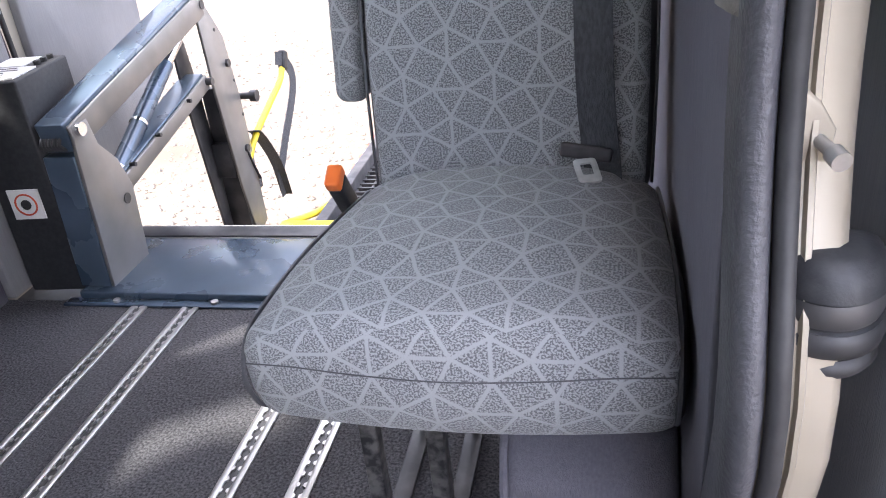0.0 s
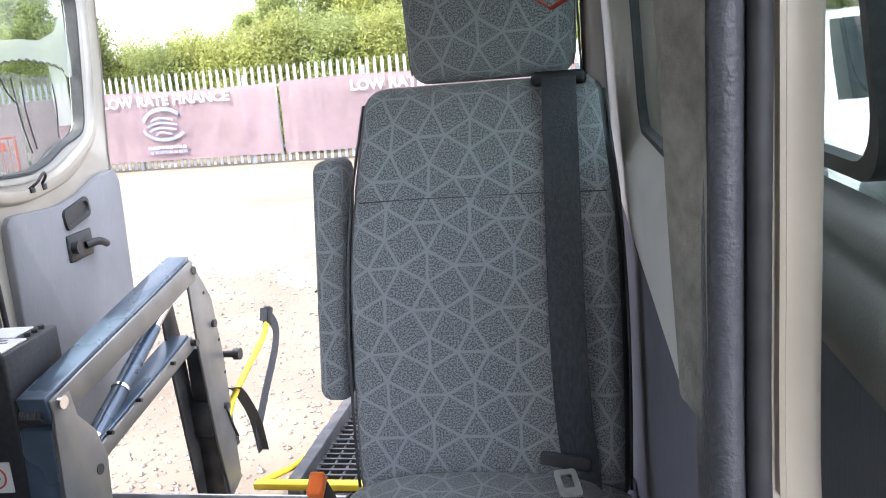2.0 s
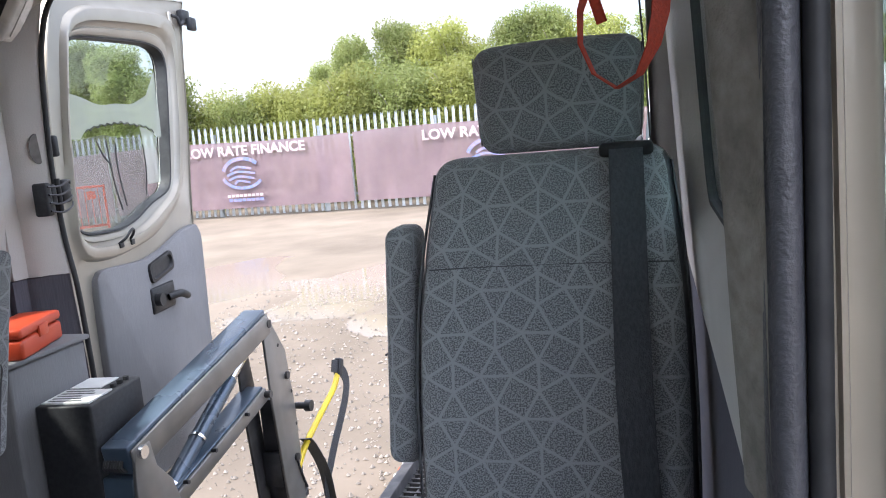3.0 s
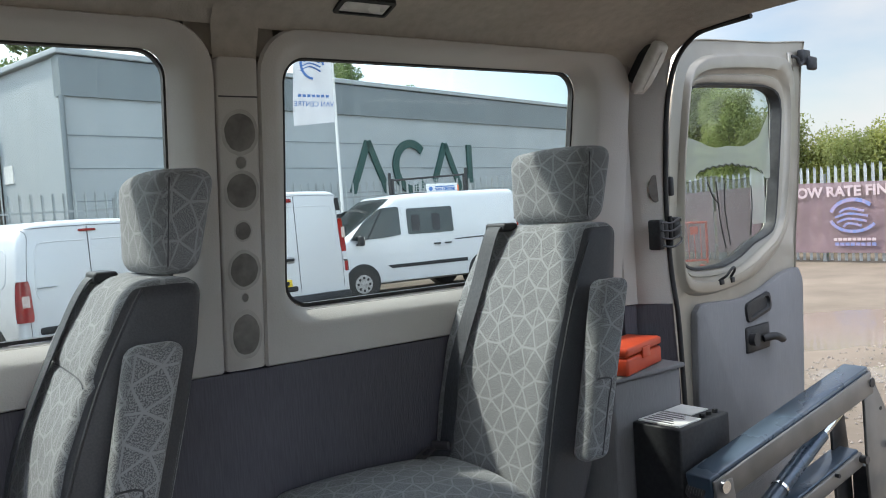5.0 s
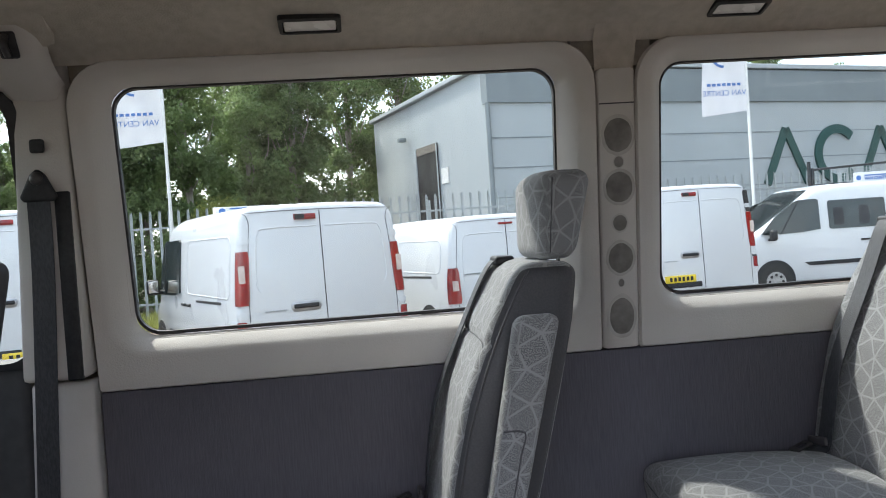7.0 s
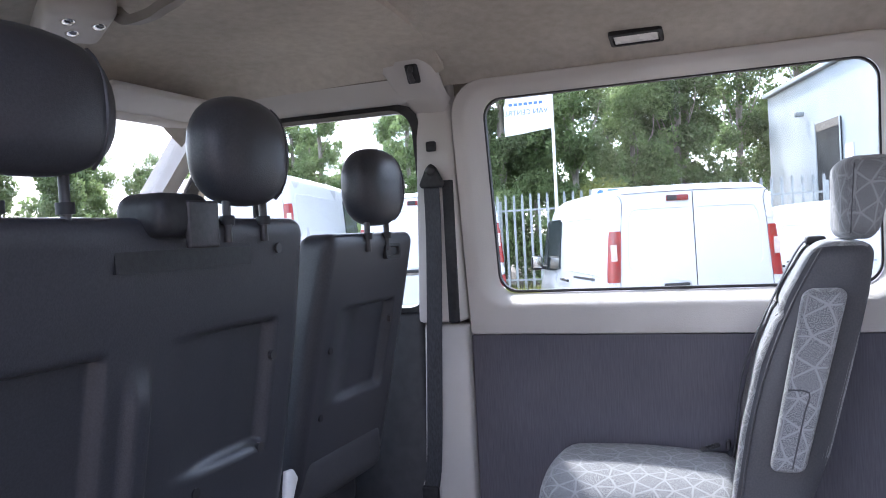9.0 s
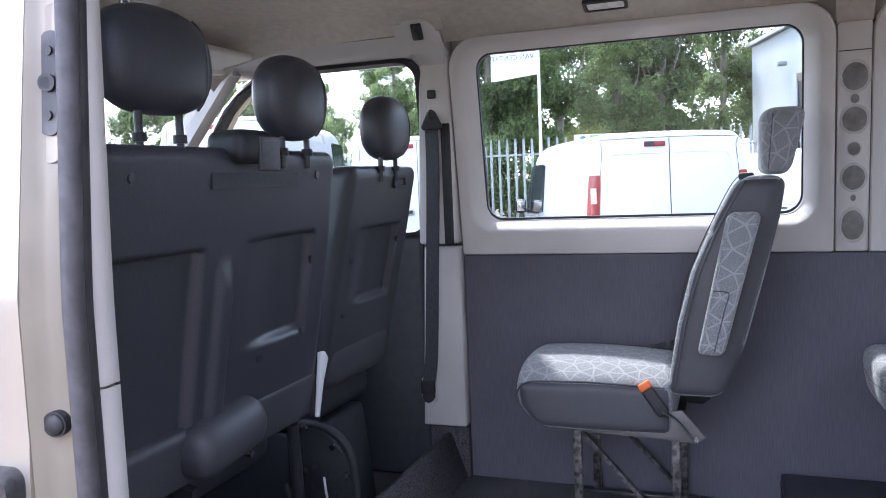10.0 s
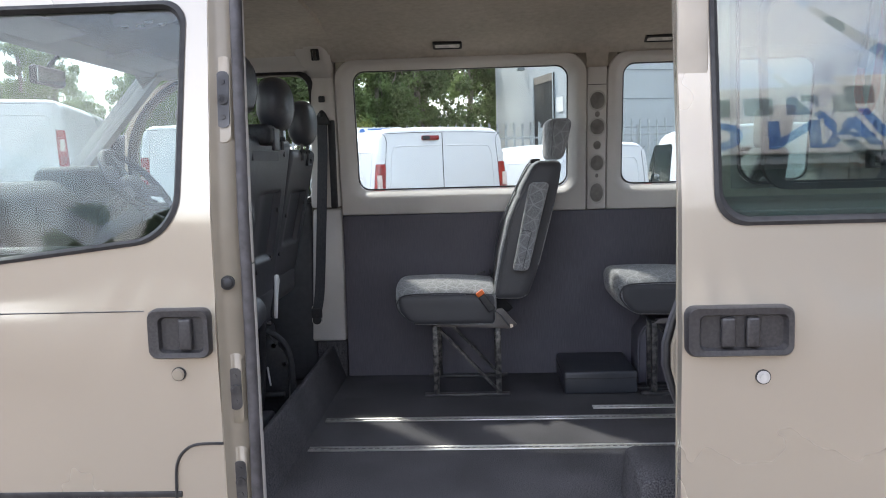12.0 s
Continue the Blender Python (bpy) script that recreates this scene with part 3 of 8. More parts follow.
window_trim("window_surround", 1.755, 2.955, 1.838, 2.868, wall_far, -1, (0.008, 0.008, 0.10, 0.10))
window_trim("window_surround", 3.05, 4.20, 3.136, 4.03, wall_far, -1, (0.008, 0.008, 0.10, 0.10))
pane("window_1", 1.838, 2.868, far_glass, 0.055, GLASS)
pane("window_2", 3.136, 4.03, far_glass, 0.055, GLASS)

# cover strip on the post between the windows, with worn round patches
b = loft([[(far_x(z) + d, y, z) for y, z in rrect(2.958 + e, 3.047 - e, LINE + 0.004, 1.49, 0.006, 2)] for d, e in ((-0.02, 0.0), (0.006, 0.0), (0.010, 0.004))], cap1=True)
strip = part("pillar_cover", b, TRIM, wall_far, "plastic post cover with worn round patches")
def smudge(place, ry, rz, seed):
    """A worn patch with a ragged outline."""
    b = bmesh.new()
    b.faces.new([b.verts.new(place @ Vector((ry * math.cos(a) * (1 + 0.05 * noise.noise(Vector((2.5 * math.cos(a), 2.5 * math.sin(a), seed)))), rz * math.sin(a) * (1 + 0.07 * noise.noise(Vector((2.5 * math.cos(a), 2.5 * math.sin(a), seed + 3)))), 0))) for a in (2 * math.pi * i / 36 for i in range(36))])
    return b


for i, (z, ry, rz) in enumerate(((1.335, 0.034, 0.040), (1.272, 0.011, 0.013), (1.212, 0.033, 0.037), (1.126, 0.017, 0.019), (1.041, 0.031, 0.036), (0.98, 0.007, 0.009), (0.897, 0.031, 0.046))):
    flat = Matrix.Rotation(radians(90), 4, "Z") @ Matrix.Rotation(radians(90), 4, "X")
    for k, d, m in ((1.22, 0.0108, STAINPALE), (1.0, 0.0114, STAIN)):
        part("worn_patch", smudge(Matrix.Translation((far_x(z) + d, 3.004, z)) @ Matrix.Rotation(radians(7.1), 4, "Y") @ flat, ry * k, rz * k, 4.0 * i + k), m, strip, "dark fuzzy worn patch", smooth=0)
part("cover_joint", box(far_x(1.41) + 0.004, far_x(1.41) + 0.0112, 2.960, 3.045, 1.408, 1.411), SEALGREY, strip, smooth=0)
b = loft([[(far_x(z) - 0.004, y, z) for y, z in ((2.955, 1.49), (3.05, 1.49))], [(-1.772, 2.95, 1.56), (-1.772, 3.055, 1.56)], [(-1.73, 2.95, 1.60), (-1.73, 3.055, 1.60)]], closed=False)
part("post_backing", box(-1.85, -1.806, 2.905, 3.10, 1.50, 1.60), ROOFCLOTH, wall_far, "cloth behind the window surrounds", smooth=0)
part("post_gusset", b, ROOFCLOTH, wall_far, "cloth-covered post head")
# rear corner post on the far side
seal_line = ((0.0, -1.735), (0.55, -1.735), (0.79, -1.746), (0.92, -1.762), (1.08, -1.768), (1.22, -1.764), (1.39, -1.749), (1.52, -1.722), (1.63, -1.68))


def seal_x(z):
    for (z0, x0), (z1, x1) in zip(seal_line, seal_line[1:]):
        if z <= z1:
            return x0 + (x1 - x0) * (z - z0) / (z1 - z0)
    return x1


post_at = lambda z, d: [(-1.90, 4.205, z), (-1.850 - d, 4.205, z), (-1.842 - d, 4.250, z), (-1.815 - d, 4.260, z), (-1.802 - d, 4.282, z), (seal_x(z) - 0.012 - d, REAR + 0.002, z), (seal_x(z) - 0.006 - d, REAR + 0.014, z), (-1.90, REAR + 0.014, z)]
b = loft([post_at(LINE + (1.62 - LINE) * i / 12, 0.0) for i in range(13)], cap0=True, cap1=True)
part("corner_post", b, TRIM, wall_far, "plastic rear corner post with a recess")
part("post_joint", box(-1.846, -1.8395, 4.222, 4.250, 1.384, 1.389), SEALGREY, wall_far, "thin joint in the post trim", smooth=0)
part("corner_post", loft([post_at((LINE - 0.003) * i / 6, 0.006) for i in range(7)], cap0=True, cap1=True), LINING, wall_far, "carpeted lower corner post")
b = tube([(seal_x(z), REAR + 0.018, z) for z in (0.0, 0.4, 0.65, 0.79, 0.92, 1.08, 1.22, 1.39)] + [(-1.728, REAR + 0.018, 1.48), (-1.70, REAR + 0.018, 1.54), (-1.655, REAR + 0.018, 1.582), (-1.60, REAR + 0.018, 1.602), (-1.45, REAR + 0.018, 1.607)], 0.0075, 8, 4)
part("door_seal", b, RUBBER, wall_far, "black rear door seal")
b = bmesh.new()
bmesh.ops.create_cone(b, cap_ends=True, segments=18, radius1=0.035, radius2=0.034, depth=0.002)
turned(b, Matrix.Translation((-1.786, 4.294, 1.165)) @ Matrix.Rotation(radians(-33), 4, "Z") @ Matrix.Rotation(radians(90), 4, "Y") @ Matrix.Diagonal((1.2, 0.6, 1, 1)))
part("worn_patch", b, STAIN, wall_far)

# far B post: upper plastic, lower plastic, seen with the belt
b = prism([(1.615, 0.86), (1.752, 0.86), (1.752, 1.57), (1.70, 1.60), (1.66, 1.57), (1.64, 1.50), (1.632, 1.30)], -1.90, -1.79, "x", 0.012)
part("post_trim", b, TRIM, wall_far, "upper belt post trim")
head_rows = ((-1.800, 1.478, 0.0), (-1.786, 1.484, 0.0), (-1.776, 1.500, 0.010), (-1.758, 1.516, 0.018), (-1.722, 1.532, 0.022), (-1.690, 1.552, 0.028), (-1.668, 1.580, 0.040), (-1.650, 1.612, 0.062), (-1.615, 1.645, 0.095))
b = loft([[(x - d, 1.630 - f + (0.122 + f) * u, z) for u, d in ((0.0, 0.045), (0.05, 0.016), (0.16, 0.004), (0.35, 0.003), (0.42, -0.004), (0.80, -0.004), (0.88, 0.004), (0.95, 0.016), (1.0, 0.045))] for x, z, f in head_rows], closed=False)
part("post_head", b, TRIM, wall_far, "moulded trim blending the post into the ceiling")
b = prism([(1.585, 0.19), (1.752, 0.19), (1.752, 0.85), (1.615, 0.85)], -1.91, -1.835, "x", 0.01)
part("post_trim", b, TRIMGREY, wall_far, "pale grey lower belt post trim")
part("post_carpet", box(-1.91, -1.853, 1.605, 1.752, -0.02, 0.186, 0.004), FLOORCARPET, wall_far, "black carpet skirting")

# ceiling: curved cloth over the rear, moulded pale panel over the cab
sect = [(-1.778, 1.555), (-1.758, 1.580), (-1.70, 1.605), (-1.62, 1.632), (-1.45, 1.672), (-1.22, 1.70), (-0.96, 1.71), (-0.70, 1.70), (-0.47, 1.672), (-0.30, 1.632), (-0.22, 1.608), (-0.165, 1.592), (-0.15, 1.575)]
ys = [1.74 + (REAR - 1.74) * i / 24 for i in range(25)]
b = loft([[(x, y, z + 0.003 * math.sin(9 * y + 3 * x)) for x, z in sect] for y in ys], closed=False)
loft([[(x, y, z + 0.05) for x, z in sect] for y in (ys[0], ys[-1])], closed=False, bm=b)
ceiling = structure(link("ceiling", b, ROOFCLOTH), "beige cloth headlining over the rear", "ceiling")
cs = [(-1.70, 1.575), (-1.66, 1.60), (-1.615, 1.630), (-1.40, 1.655), (-0.96, 1.672), (-0.52, 1.655), (-0.305, 1.630), (-0.26, 1.60), (-0.22, 1.575)]
rowsb = []
for y, dz in ((0.86, -0.13), (0.89, -0.10), (0.97, -0.045), (1.15, -0.008), (1.5, 0.0), (1.755, 0.002), (1.772, 0.008), (1.772, 0.03)):
    rowsb.append([(x, y, z + dz) for x, z in cs])
cab_ceiling = structure(link("ceiling_cab", loft(rowsb, closed=False), ROOFCLOTH), "beige moulded headlining over the cab", "ceiling")
b = loft([[(x, y, z) for x, z in ((-1.87, 1.60), (-1.86, 1.66), (-1.76, 1.73), (-1.5, 1.79), (-0.96, 1.81), (-0.42, 1.79), (-0.16, 1.73), (-0.08, 1.66), (-0.07, 1.60))] for y in (0.78, 1.2, 2.0, 3.2, REAR + 0.02)], closed=False)
structure(link("roof", b, BODY), "champagne painted roof panel", "roof")
# far cantrail over the driver's door, and header over the rear opening
b = loft([[(x, y, z) for x, z in ((-1.70, 1.572), (-1.725, 1.545), (-1.75, 1.52), (-1.80, 1.512), (-1.865, 1.500), (-1.885, 1.53), (-1.87, 1.60))] for y in (0.82, 1.1, 1.4, 1.73)], closed=False)
part("cantrail_trim", b, TRIM, wall_far, "moulded trim over the driver's door")
low = lambda x: 1.612 - 0.10 * max(0.0, abs(x + 0.96) / 0.80 - 0.78) ** 1.6 / 0.22 ** 1.6
b = loft([[(x, y, z + (min(z - 0.004, low(x)) - z) * f) for x, z in sect] for y, f in ((4.02, 0.0), (4.10, 0.12), (4.18, 0.4), (4.25, 0.78), (REAR - 0.005, 0.97), (REAR + 0.012, 1.0), (REAR + 0.016, 0.9), (REAR + 0.016, 0.0))], closed=False)
part("rear_header", b, ROOFCLOTH, ceiling, "cloth-covered header over the rear opening")

# near side: rear quarter with window, behind the sliding door's opening
b = box(-0.055, -0.030, 3.02, REAR, -0.30, SILL + 0.035)
for y0, y1, z0, z1 in ((3.02, 3.085, SILL + 0.035, TOPW + 0.02), (3.77, REAR, SILL + 0.035, TOPW + 0.02), (3.02, REAR, TOPW + 0.02, 1.62)):
    loft([[(-0.060 - 0.06 * max(0, z - SILL), y, z) for y, z in ((y0, z0), (y1, z0), (y1, z1), (y0, z1))], [(-0.030 - 0.06 * max(0, z - SILL), y, z) for y, z in ((y0, z0), (y1, z0), (y1, z1), (y0, z1))]], cap0=True, cap1=True, bm=b)
wall_near = structure(link("wall_nearside", b, BODY, smooth=0), "rear body quarter beside the sliding door opening", "wall")
part("lower_lining", box(NEAR, -0.056, 3.03, REAR, 0.0, 0.825, 0.004), LINING, wall_near, "grey ribbed carpet lining")
window_trim("window_surround", 3.056, 4.20, 3.118, 3.74, wall_near, 1, (0.008, 0.008, 0.10, 0.10), 0.827, 0.985)
pane("window_3", 3.118, 3.74, lambda z: -0.070 - 0.05 * (z - SILL), 0.055, GLASS, sill=0.985)
part("corner_post", prism([(-0.06, 4.20), (-0.15, 4.20), (-0.16, 4.235), (-0.16, REAR), (-0.06, REAR)], LINE, 1.62, "z", 0.01), TRIM, wall_near, "plastic rear corner post")


def edge_y(z):
    """The rear edge of the sliding door's opening bulges forward low down."""
    return 3.0 - 0.075 * math.exp(-((z - 0.53) / 0.17) ** 2)


def lean(z):
    return -0.13 * max(0.0, z - SILL)


zs = [-0.10 + 1.68 * i / 28 for i in range(29)]
b = loft([[(x, edge_y(z) + dy, z) for x, dy in ((-0.090, 0.06), (-0.0905, 0.012), (-0.0885, 0.001), (-0.083, -0.008), (-0.076, -0.011), (-0.069, -0.008), (-0.0645, 0.0), (-0.063, 0.02))] for z in zs], closed=False)
part("opening_trim", b, TEXVINYL, wall_near, "embossed grey vinyl edge trim")
part("opening_seal", tube([(-0.0552, edge_y(z) - 0.001, z) for z in zs], 0.0086, 12), RUBBER, wall_near, "black door opening seal")
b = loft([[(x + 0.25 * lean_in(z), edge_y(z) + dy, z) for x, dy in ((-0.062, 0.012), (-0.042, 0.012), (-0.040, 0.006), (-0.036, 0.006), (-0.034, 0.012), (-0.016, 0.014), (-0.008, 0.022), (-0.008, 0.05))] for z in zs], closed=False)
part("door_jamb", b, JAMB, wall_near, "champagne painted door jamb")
b = loft([[(x, 2.9995 + d, z) for x, z in [((x - cxs) * k + cxs, (z - 0.745) * k + 0.745) for x, z in ((-0.060, 0.70), (-0.042, 0.715), (-0.026, 0.735), (-0.024, 0.755), (-0.036, 0.775), (-0.060, 0.795))]] for d, k in ((0.006, 1.0), (-0.004, 1.0), (-0.006, 0.92)) for cxs in (-0.042,)], cap1=True)
plate_s = part("striker_plate", b, JAMB, wall_near, "painted striker plate with chipped edge")
b = rod((-0.036, 2.998, 0.748), (-0.029, 2.976, 0.745), 0.005, 14)
rod((-0.029, 2.976, 0.745), (-0.026, 2.964, 0.743), 0.0072, 18, bm=b)
part("striker", b, ALU, plate_s, "scuffed bright striker pin")
# rolled front edge of the window surround; its shade is put into a darker taupe
ez = [0.829 + 0.759 * i / 26 for i in range(27)]
edge_row = lambda z: [(-0.0885 + (near_x(z) + 0.0765) * (3 * q * q - 2 * q ** 3) + 0.002 * noise.noise(Vector((0, 9 * q, 7 * z))), 2.9995 + 0.0635 * q, z) for q in (0.0, 0.12, 0.25, 0.4, 0.55, 0.7, 0.85, 1.0)]
b = loft([edge_row(z) for z in ez], closed=False)
part("rolled_edge", b, EDGETRIM, wall_near, "worn front edge of the window surround, darkened for shade")
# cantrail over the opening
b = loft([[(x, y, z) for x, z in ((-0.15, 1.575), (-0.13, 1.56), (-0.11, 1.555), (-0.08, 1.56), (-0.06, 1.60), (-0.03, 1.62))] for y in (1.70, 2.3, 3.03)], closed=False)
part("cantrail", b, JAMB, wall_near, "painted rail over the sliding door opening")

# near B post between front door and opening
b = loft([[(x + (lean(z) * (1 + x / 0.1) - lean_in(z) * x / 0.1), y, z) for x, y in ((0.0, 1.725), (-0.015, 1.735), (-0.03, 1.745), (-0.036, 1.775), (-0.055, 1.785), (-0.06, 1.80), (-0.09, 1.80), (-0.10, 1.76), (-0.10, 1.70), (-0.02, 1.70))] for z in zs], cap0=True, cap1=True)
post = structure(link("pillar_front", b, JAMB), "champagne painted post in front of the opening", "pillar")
part("opening_seal", tube([(-0.018 + 0.5 * (lean(z) + lean_in(z)), 1.800 + 0.006 * math.sin(2.2 * z), z) for z in zs], 0.0155, 10), SEALGREY, post, "grey rubber door opening seal")
# the dark gap between seal and post trim, drawn as a black tube
part("seal_gap_fill", tube([(-0.044 + 0.4 * lean(z) + 0.6 * lean_in(z), 1.802, z) for z in zs], 0.010, 8), RUBBER, post, "black tube filling the dark gap beside the seal")
for part_zs in ([z for z in zs if z < 0.80] + [0.800], [0.804] + [z for z in zs if z > 0.82]):
    b = loft([[(x + lean_in(z), y, z) for x, y in ((-0.052, 1.800), (-0.062, 1.809), (-0.094, 1.807), (-0.106, 1.79), (-0.110, 1.70))] for z in part_zs], closed=False)
    part("post_trim", b, TRIM, post, "grey-beige inner post trim")
def post_lean(x, z):
    return lean(z) * (1 + x / 0.1) - lean_in(z) * x / 0.1


for z, h in ((1.245, 0.075), (0.462, 0.058), (0.20, 0.058)):
    lz = post_lean(-0.033, z)
    b = loft([[(-0.034 + post_lean(-0.033, zz) + d, y, zz) for y, zz in rrect(1.728 + e, 1.780 - e, z - h - 0.045 + e, z + h + 0.045 - e, 0.02, 4)] for d, e in ((-0.006, 0.0), (0.004, 0.006))], cap1=True)
    part("raised_pad", b, JAMB, post)
    b = loft([[(-0.030 + post_lean(-0.033, zz) + d, y, zz) for y, zz in rrect(1.738, 1.772, z - h, z + h, 0.014, 4)] for d in (-0.01, 0.004)], cap1=True)
    pl = part("striker_plate", b, DARKSTEEL, post, "dark steel striker plate")
    b = rod((-0.026 + lz, 1.755, z), (-0.018 + lz, 1.757, z), 0.013, 14)
    rod((-0.02 + lz, 1.755, z), (-0.0165 + lz, 1.757, z), 0.008, 12, bm=b)
    part("socket", b, DARKSTEEL, pl)
    for k in (-0.62, 0.62):
        lk = post_lean(-0.033, z + h * k)
        part("screw", rod((-0.027 + lk, 1.755, z + h * k), (-0.0225 + lk, 1.755, z + h * k), 0.007, 10), DARKSTEEL, pl)
b = rod((-0.032, 1.750, 0.756), (-0.018, 1.752, 0.756), 0.019, 18)
ball((-0.018, 1.752, 0.756), (0.007, 0.016, 0.016), 12, bm=b)
part("buffer", b, RUBBER, post, "round rubber buffer")


# ---- front door (near side), with glass and handle ----
door = thing("door_front", "closed champagne front passenger door", "door", kind="structure")
# window outline: bottom edge falls towards the front
holep = []
for y, z in rrect(0.62, 1.632, 0.885, 1.50, (0.12, 0.115, 0.06, 0.30), 8):
    zz = z - 0.11 * (1.632 - y) * (1.0 if z < 1.1 else 0.0)
    holep.append((y + 0.05 * (z - 1.0) * (1 if y > 1.3 else 0), zz))


def skin_x(y, z):
    s = lean(z)
    bulge = 0.009 / ((1 + math.exp((0.50 - z) / 0.025)) * (1 + math.exp((z - 0.692) / 0.008))) - 0.010 * max(0.0, 0.45 - z)
    return s + bulge


def panel_with_hole(y0, y1, z0, z1, hole, x0, thick=0.035, m=BODY, name="panel", parent=None, label="", r=0.012):
    """Painted door skin: a fine sheet cut out along the window, with folded edges."""
    n = len(hole)
    cy, cz = sum(h[0] for h in hole) / n, sum(h[1] for h in hole) / n
    rings = []
    for k in range(49):
        f = (k / 48) ** 0.9
        ring = []
        for hy, hz in hole:
            dy, dz = hy - cy, hz - cz
            t = min(((y1 - cy) / dy if dy > 1e-6 else (y0 - cy) / dy if dy < -1e-6 else 1e9), ((z1 - cz) / dz if dz > 1e-6 else (z0 - cz) / dz if dz < -1e-6 else 1e9))
            oy, oz = cy + dy * t, cz + dz * t
            y, z = hy + (oy - hy) * f, hz + (oz - hz) * f
            ring.append((x0 + skin_x(y, z), y, z))
        rings.append(ring)
    inner = [(x - 0.02, y, z) for x, y, z in rings[0]]
    edge = [(x - thick, y, z) for x, y, z in rings[-1]]
    back = [(x - thick, y, z) for x, y, z in rings[0]]
    return part(name, loft([back, inner] + rings + [edge]), m, parent, label)


def dense(loop, k=5):
    out = []
    for i, p in enumerate(loop):
        q = loop[(i + 1) % len(loop)]
        d = math.hypot(q[0] - p[0], q[1] - p[1])
        n = max(1, int(d / 0.06))
        out += [(p[0] + (q[0] - p[0]) * s / n, p[1] + (q[1] - p[1]) * s / n) for s in range(n)]
    return out


hp = dense(holep)
panel_with_hole(0.42, 1.722, -0.34, 1.56, hp, 0.0, parent=door, name="door_skin", label="champagne painted steel door skin")
cy, cz = 1.15, 1.15
gl = [(cy + (y - cy) * 1.01, cz + (z - cz) * 1.01) for y, z in hp]
part("pane", plate(gl, 0.004, lambda y, z, d: (-0.022 + skin_x(y, z) + d, y, z)), GLASSFRONT, door, "clear side window reflecting the sky", smooth=0)
o1 = [(cy + (y - cy) * 1.022, cz + (z - cz) * 1.03) for y, z in hp]
o2 = [(cy + (y - cy) * 0.985, cz + (z - cz) * 0.975) for y, z in hp]
part("window_seal", loft([[(0.004 + skin_x(y, z), y, z) for y, z in o1], [(0.007 + skin_x(y, z), y, z) for y, z in hp], [(-0.004 + skin_x(y, z), y, z) for y, z in o2], [(-0.03 + skin_x(y, z), y, z) for y, z in o2]], closed=True), RUBBER, door, "black rubber window surround")
# the shade in the body crease is drawn as a thin dark line
part("crease_shade_line", tube([(0.001 + skin_x(y, 0.688), y, 0.688) for y in (0.44, 0.8, 1.2, 1.53)], 0.0018, 6), DARKSTEEL, door, "fine dark line drawn for the crease's shade")


def door_handle(parent, y0, y1, z0, z1, x, flaps):
    """A dark plastic bezel with a sunk cup and upright pull flaps."""
    cy, cz = (y0 + y1) / 2, (z0 + z1) / 2
    outer, innr = rrect(y0, y1, z0, z1, 0.024, 5), rrect(y0 + 0.030, y1 - 0.016, z0 + 0.016, z1 - 0.020, 0.016, 5)
    lo = [[(x + d, y, z) for y, z in outer] for d in (-0.01, 0.018)]
    lo.append([(x + 0.027, (y - cy) * 0.965 + cy, (z - cz) * 0.94 + cz) for y, z in outer])
    lo.append([(x + 0.025, y, z) for y, z in innr])
    lo.append([(x + 0.009, (y - cy) * 0.93 + cy, (z - cz) * 0.9 + cz) for y, z in innr])
    h = part("handle_bezel", loft(lo, cap1=True), HANDLEGREY, parent, "dark grey plastic handle recess")
    for a0, a1 in flaps:
        f = rbox(0.020, a1 - a0, (z1 - z0) - 0.050, 0.007, (2, 2, 3))
        turned(f, Matrix.Translation((x + 0.017, (a0 + a1) / 2, cz - 0.002)))
        part("pull_flap", f, HANDLEGREY, h, "dark plastic pull flap")


door_handle(door, 1.545, 1.712, 0.562, 0.696, 0.008, ((1.628, 1.664),))
b = rod((0.0, 1.615, 0.516), (0.015, 1.615, 0.516), 0.0165, 20)
rod((0.013, 1.615, 0.516), (0.017, 1.615, 0.516), 0.012, 16, bm=b)
lk = part("lock", b, JAMB, door, "round lock cover")
part("lock_ring", rod((0.0, 1.615, 0.516), (0.0125, 1.615, 0.516), 0.0188, 20), RUBBER, lk, "dark ring round the lock")
b = tube([(0.0015, 1.585, 0.02), (0.0015, 1.585, 0.20), (0.0015, 1.592, 0.265), (0.0015, 1.615, 0.300), (0.0015, 1.65, 0.317), (0.0015, 1.722, 0.319)], 0.004, 6, 5)
part("flap_gap", b, RUBBER, door, "dark gap round the filler flap")
part("moulding", box(-0.010, 0.003, 0.44, 1.60, 0.168, 0.184, 0.002), RUBBER, door, "dark side moulding")
part("door_liner", box(-0.10, -0.045, 0.50, 1.70, -0.02, 0.86, 0.02), DASH, door, "dark inner door liner")

# ---- sliding door, standing open behind the opening ----
SX = 0.12
sd = thing("door_sliding", "champagne sliding door standing fully open", "door", kind="structure")
hs = dense(rrect(3.0094, 4.0039, 0.8987, 1.53, (0.075, 0.075, 0.075, 0.075), 8))
panel_with_hole(2.922, 4.14, -0.40, 1.60, hs, SX, 0.045, parent=sd, name="door_skin", label="champagne painted steel door skin")
gs = [((y - 3.50) * 1.01 + 3.50, (z - 1.21) * 1.01 + 1.21) for y, z in hs]
part("pane", plate(gs, 0.004, lambda y, z, d: (SX - 0.02 + skin_x(y, z) + d, y, z)), GLASSTINT, sd, "sliding door window reflecting a sign", smooth=0)
o1 = [((y - 3.50) * 1.02 + 3.50, (z - 1.21) * 1.03 + 1.21) for y, z in hs]
o2 = [((y - 3.50) * 0.975 + 3.50, (z - 1.21) * 0.965 + 1.21) for y, z in hs]
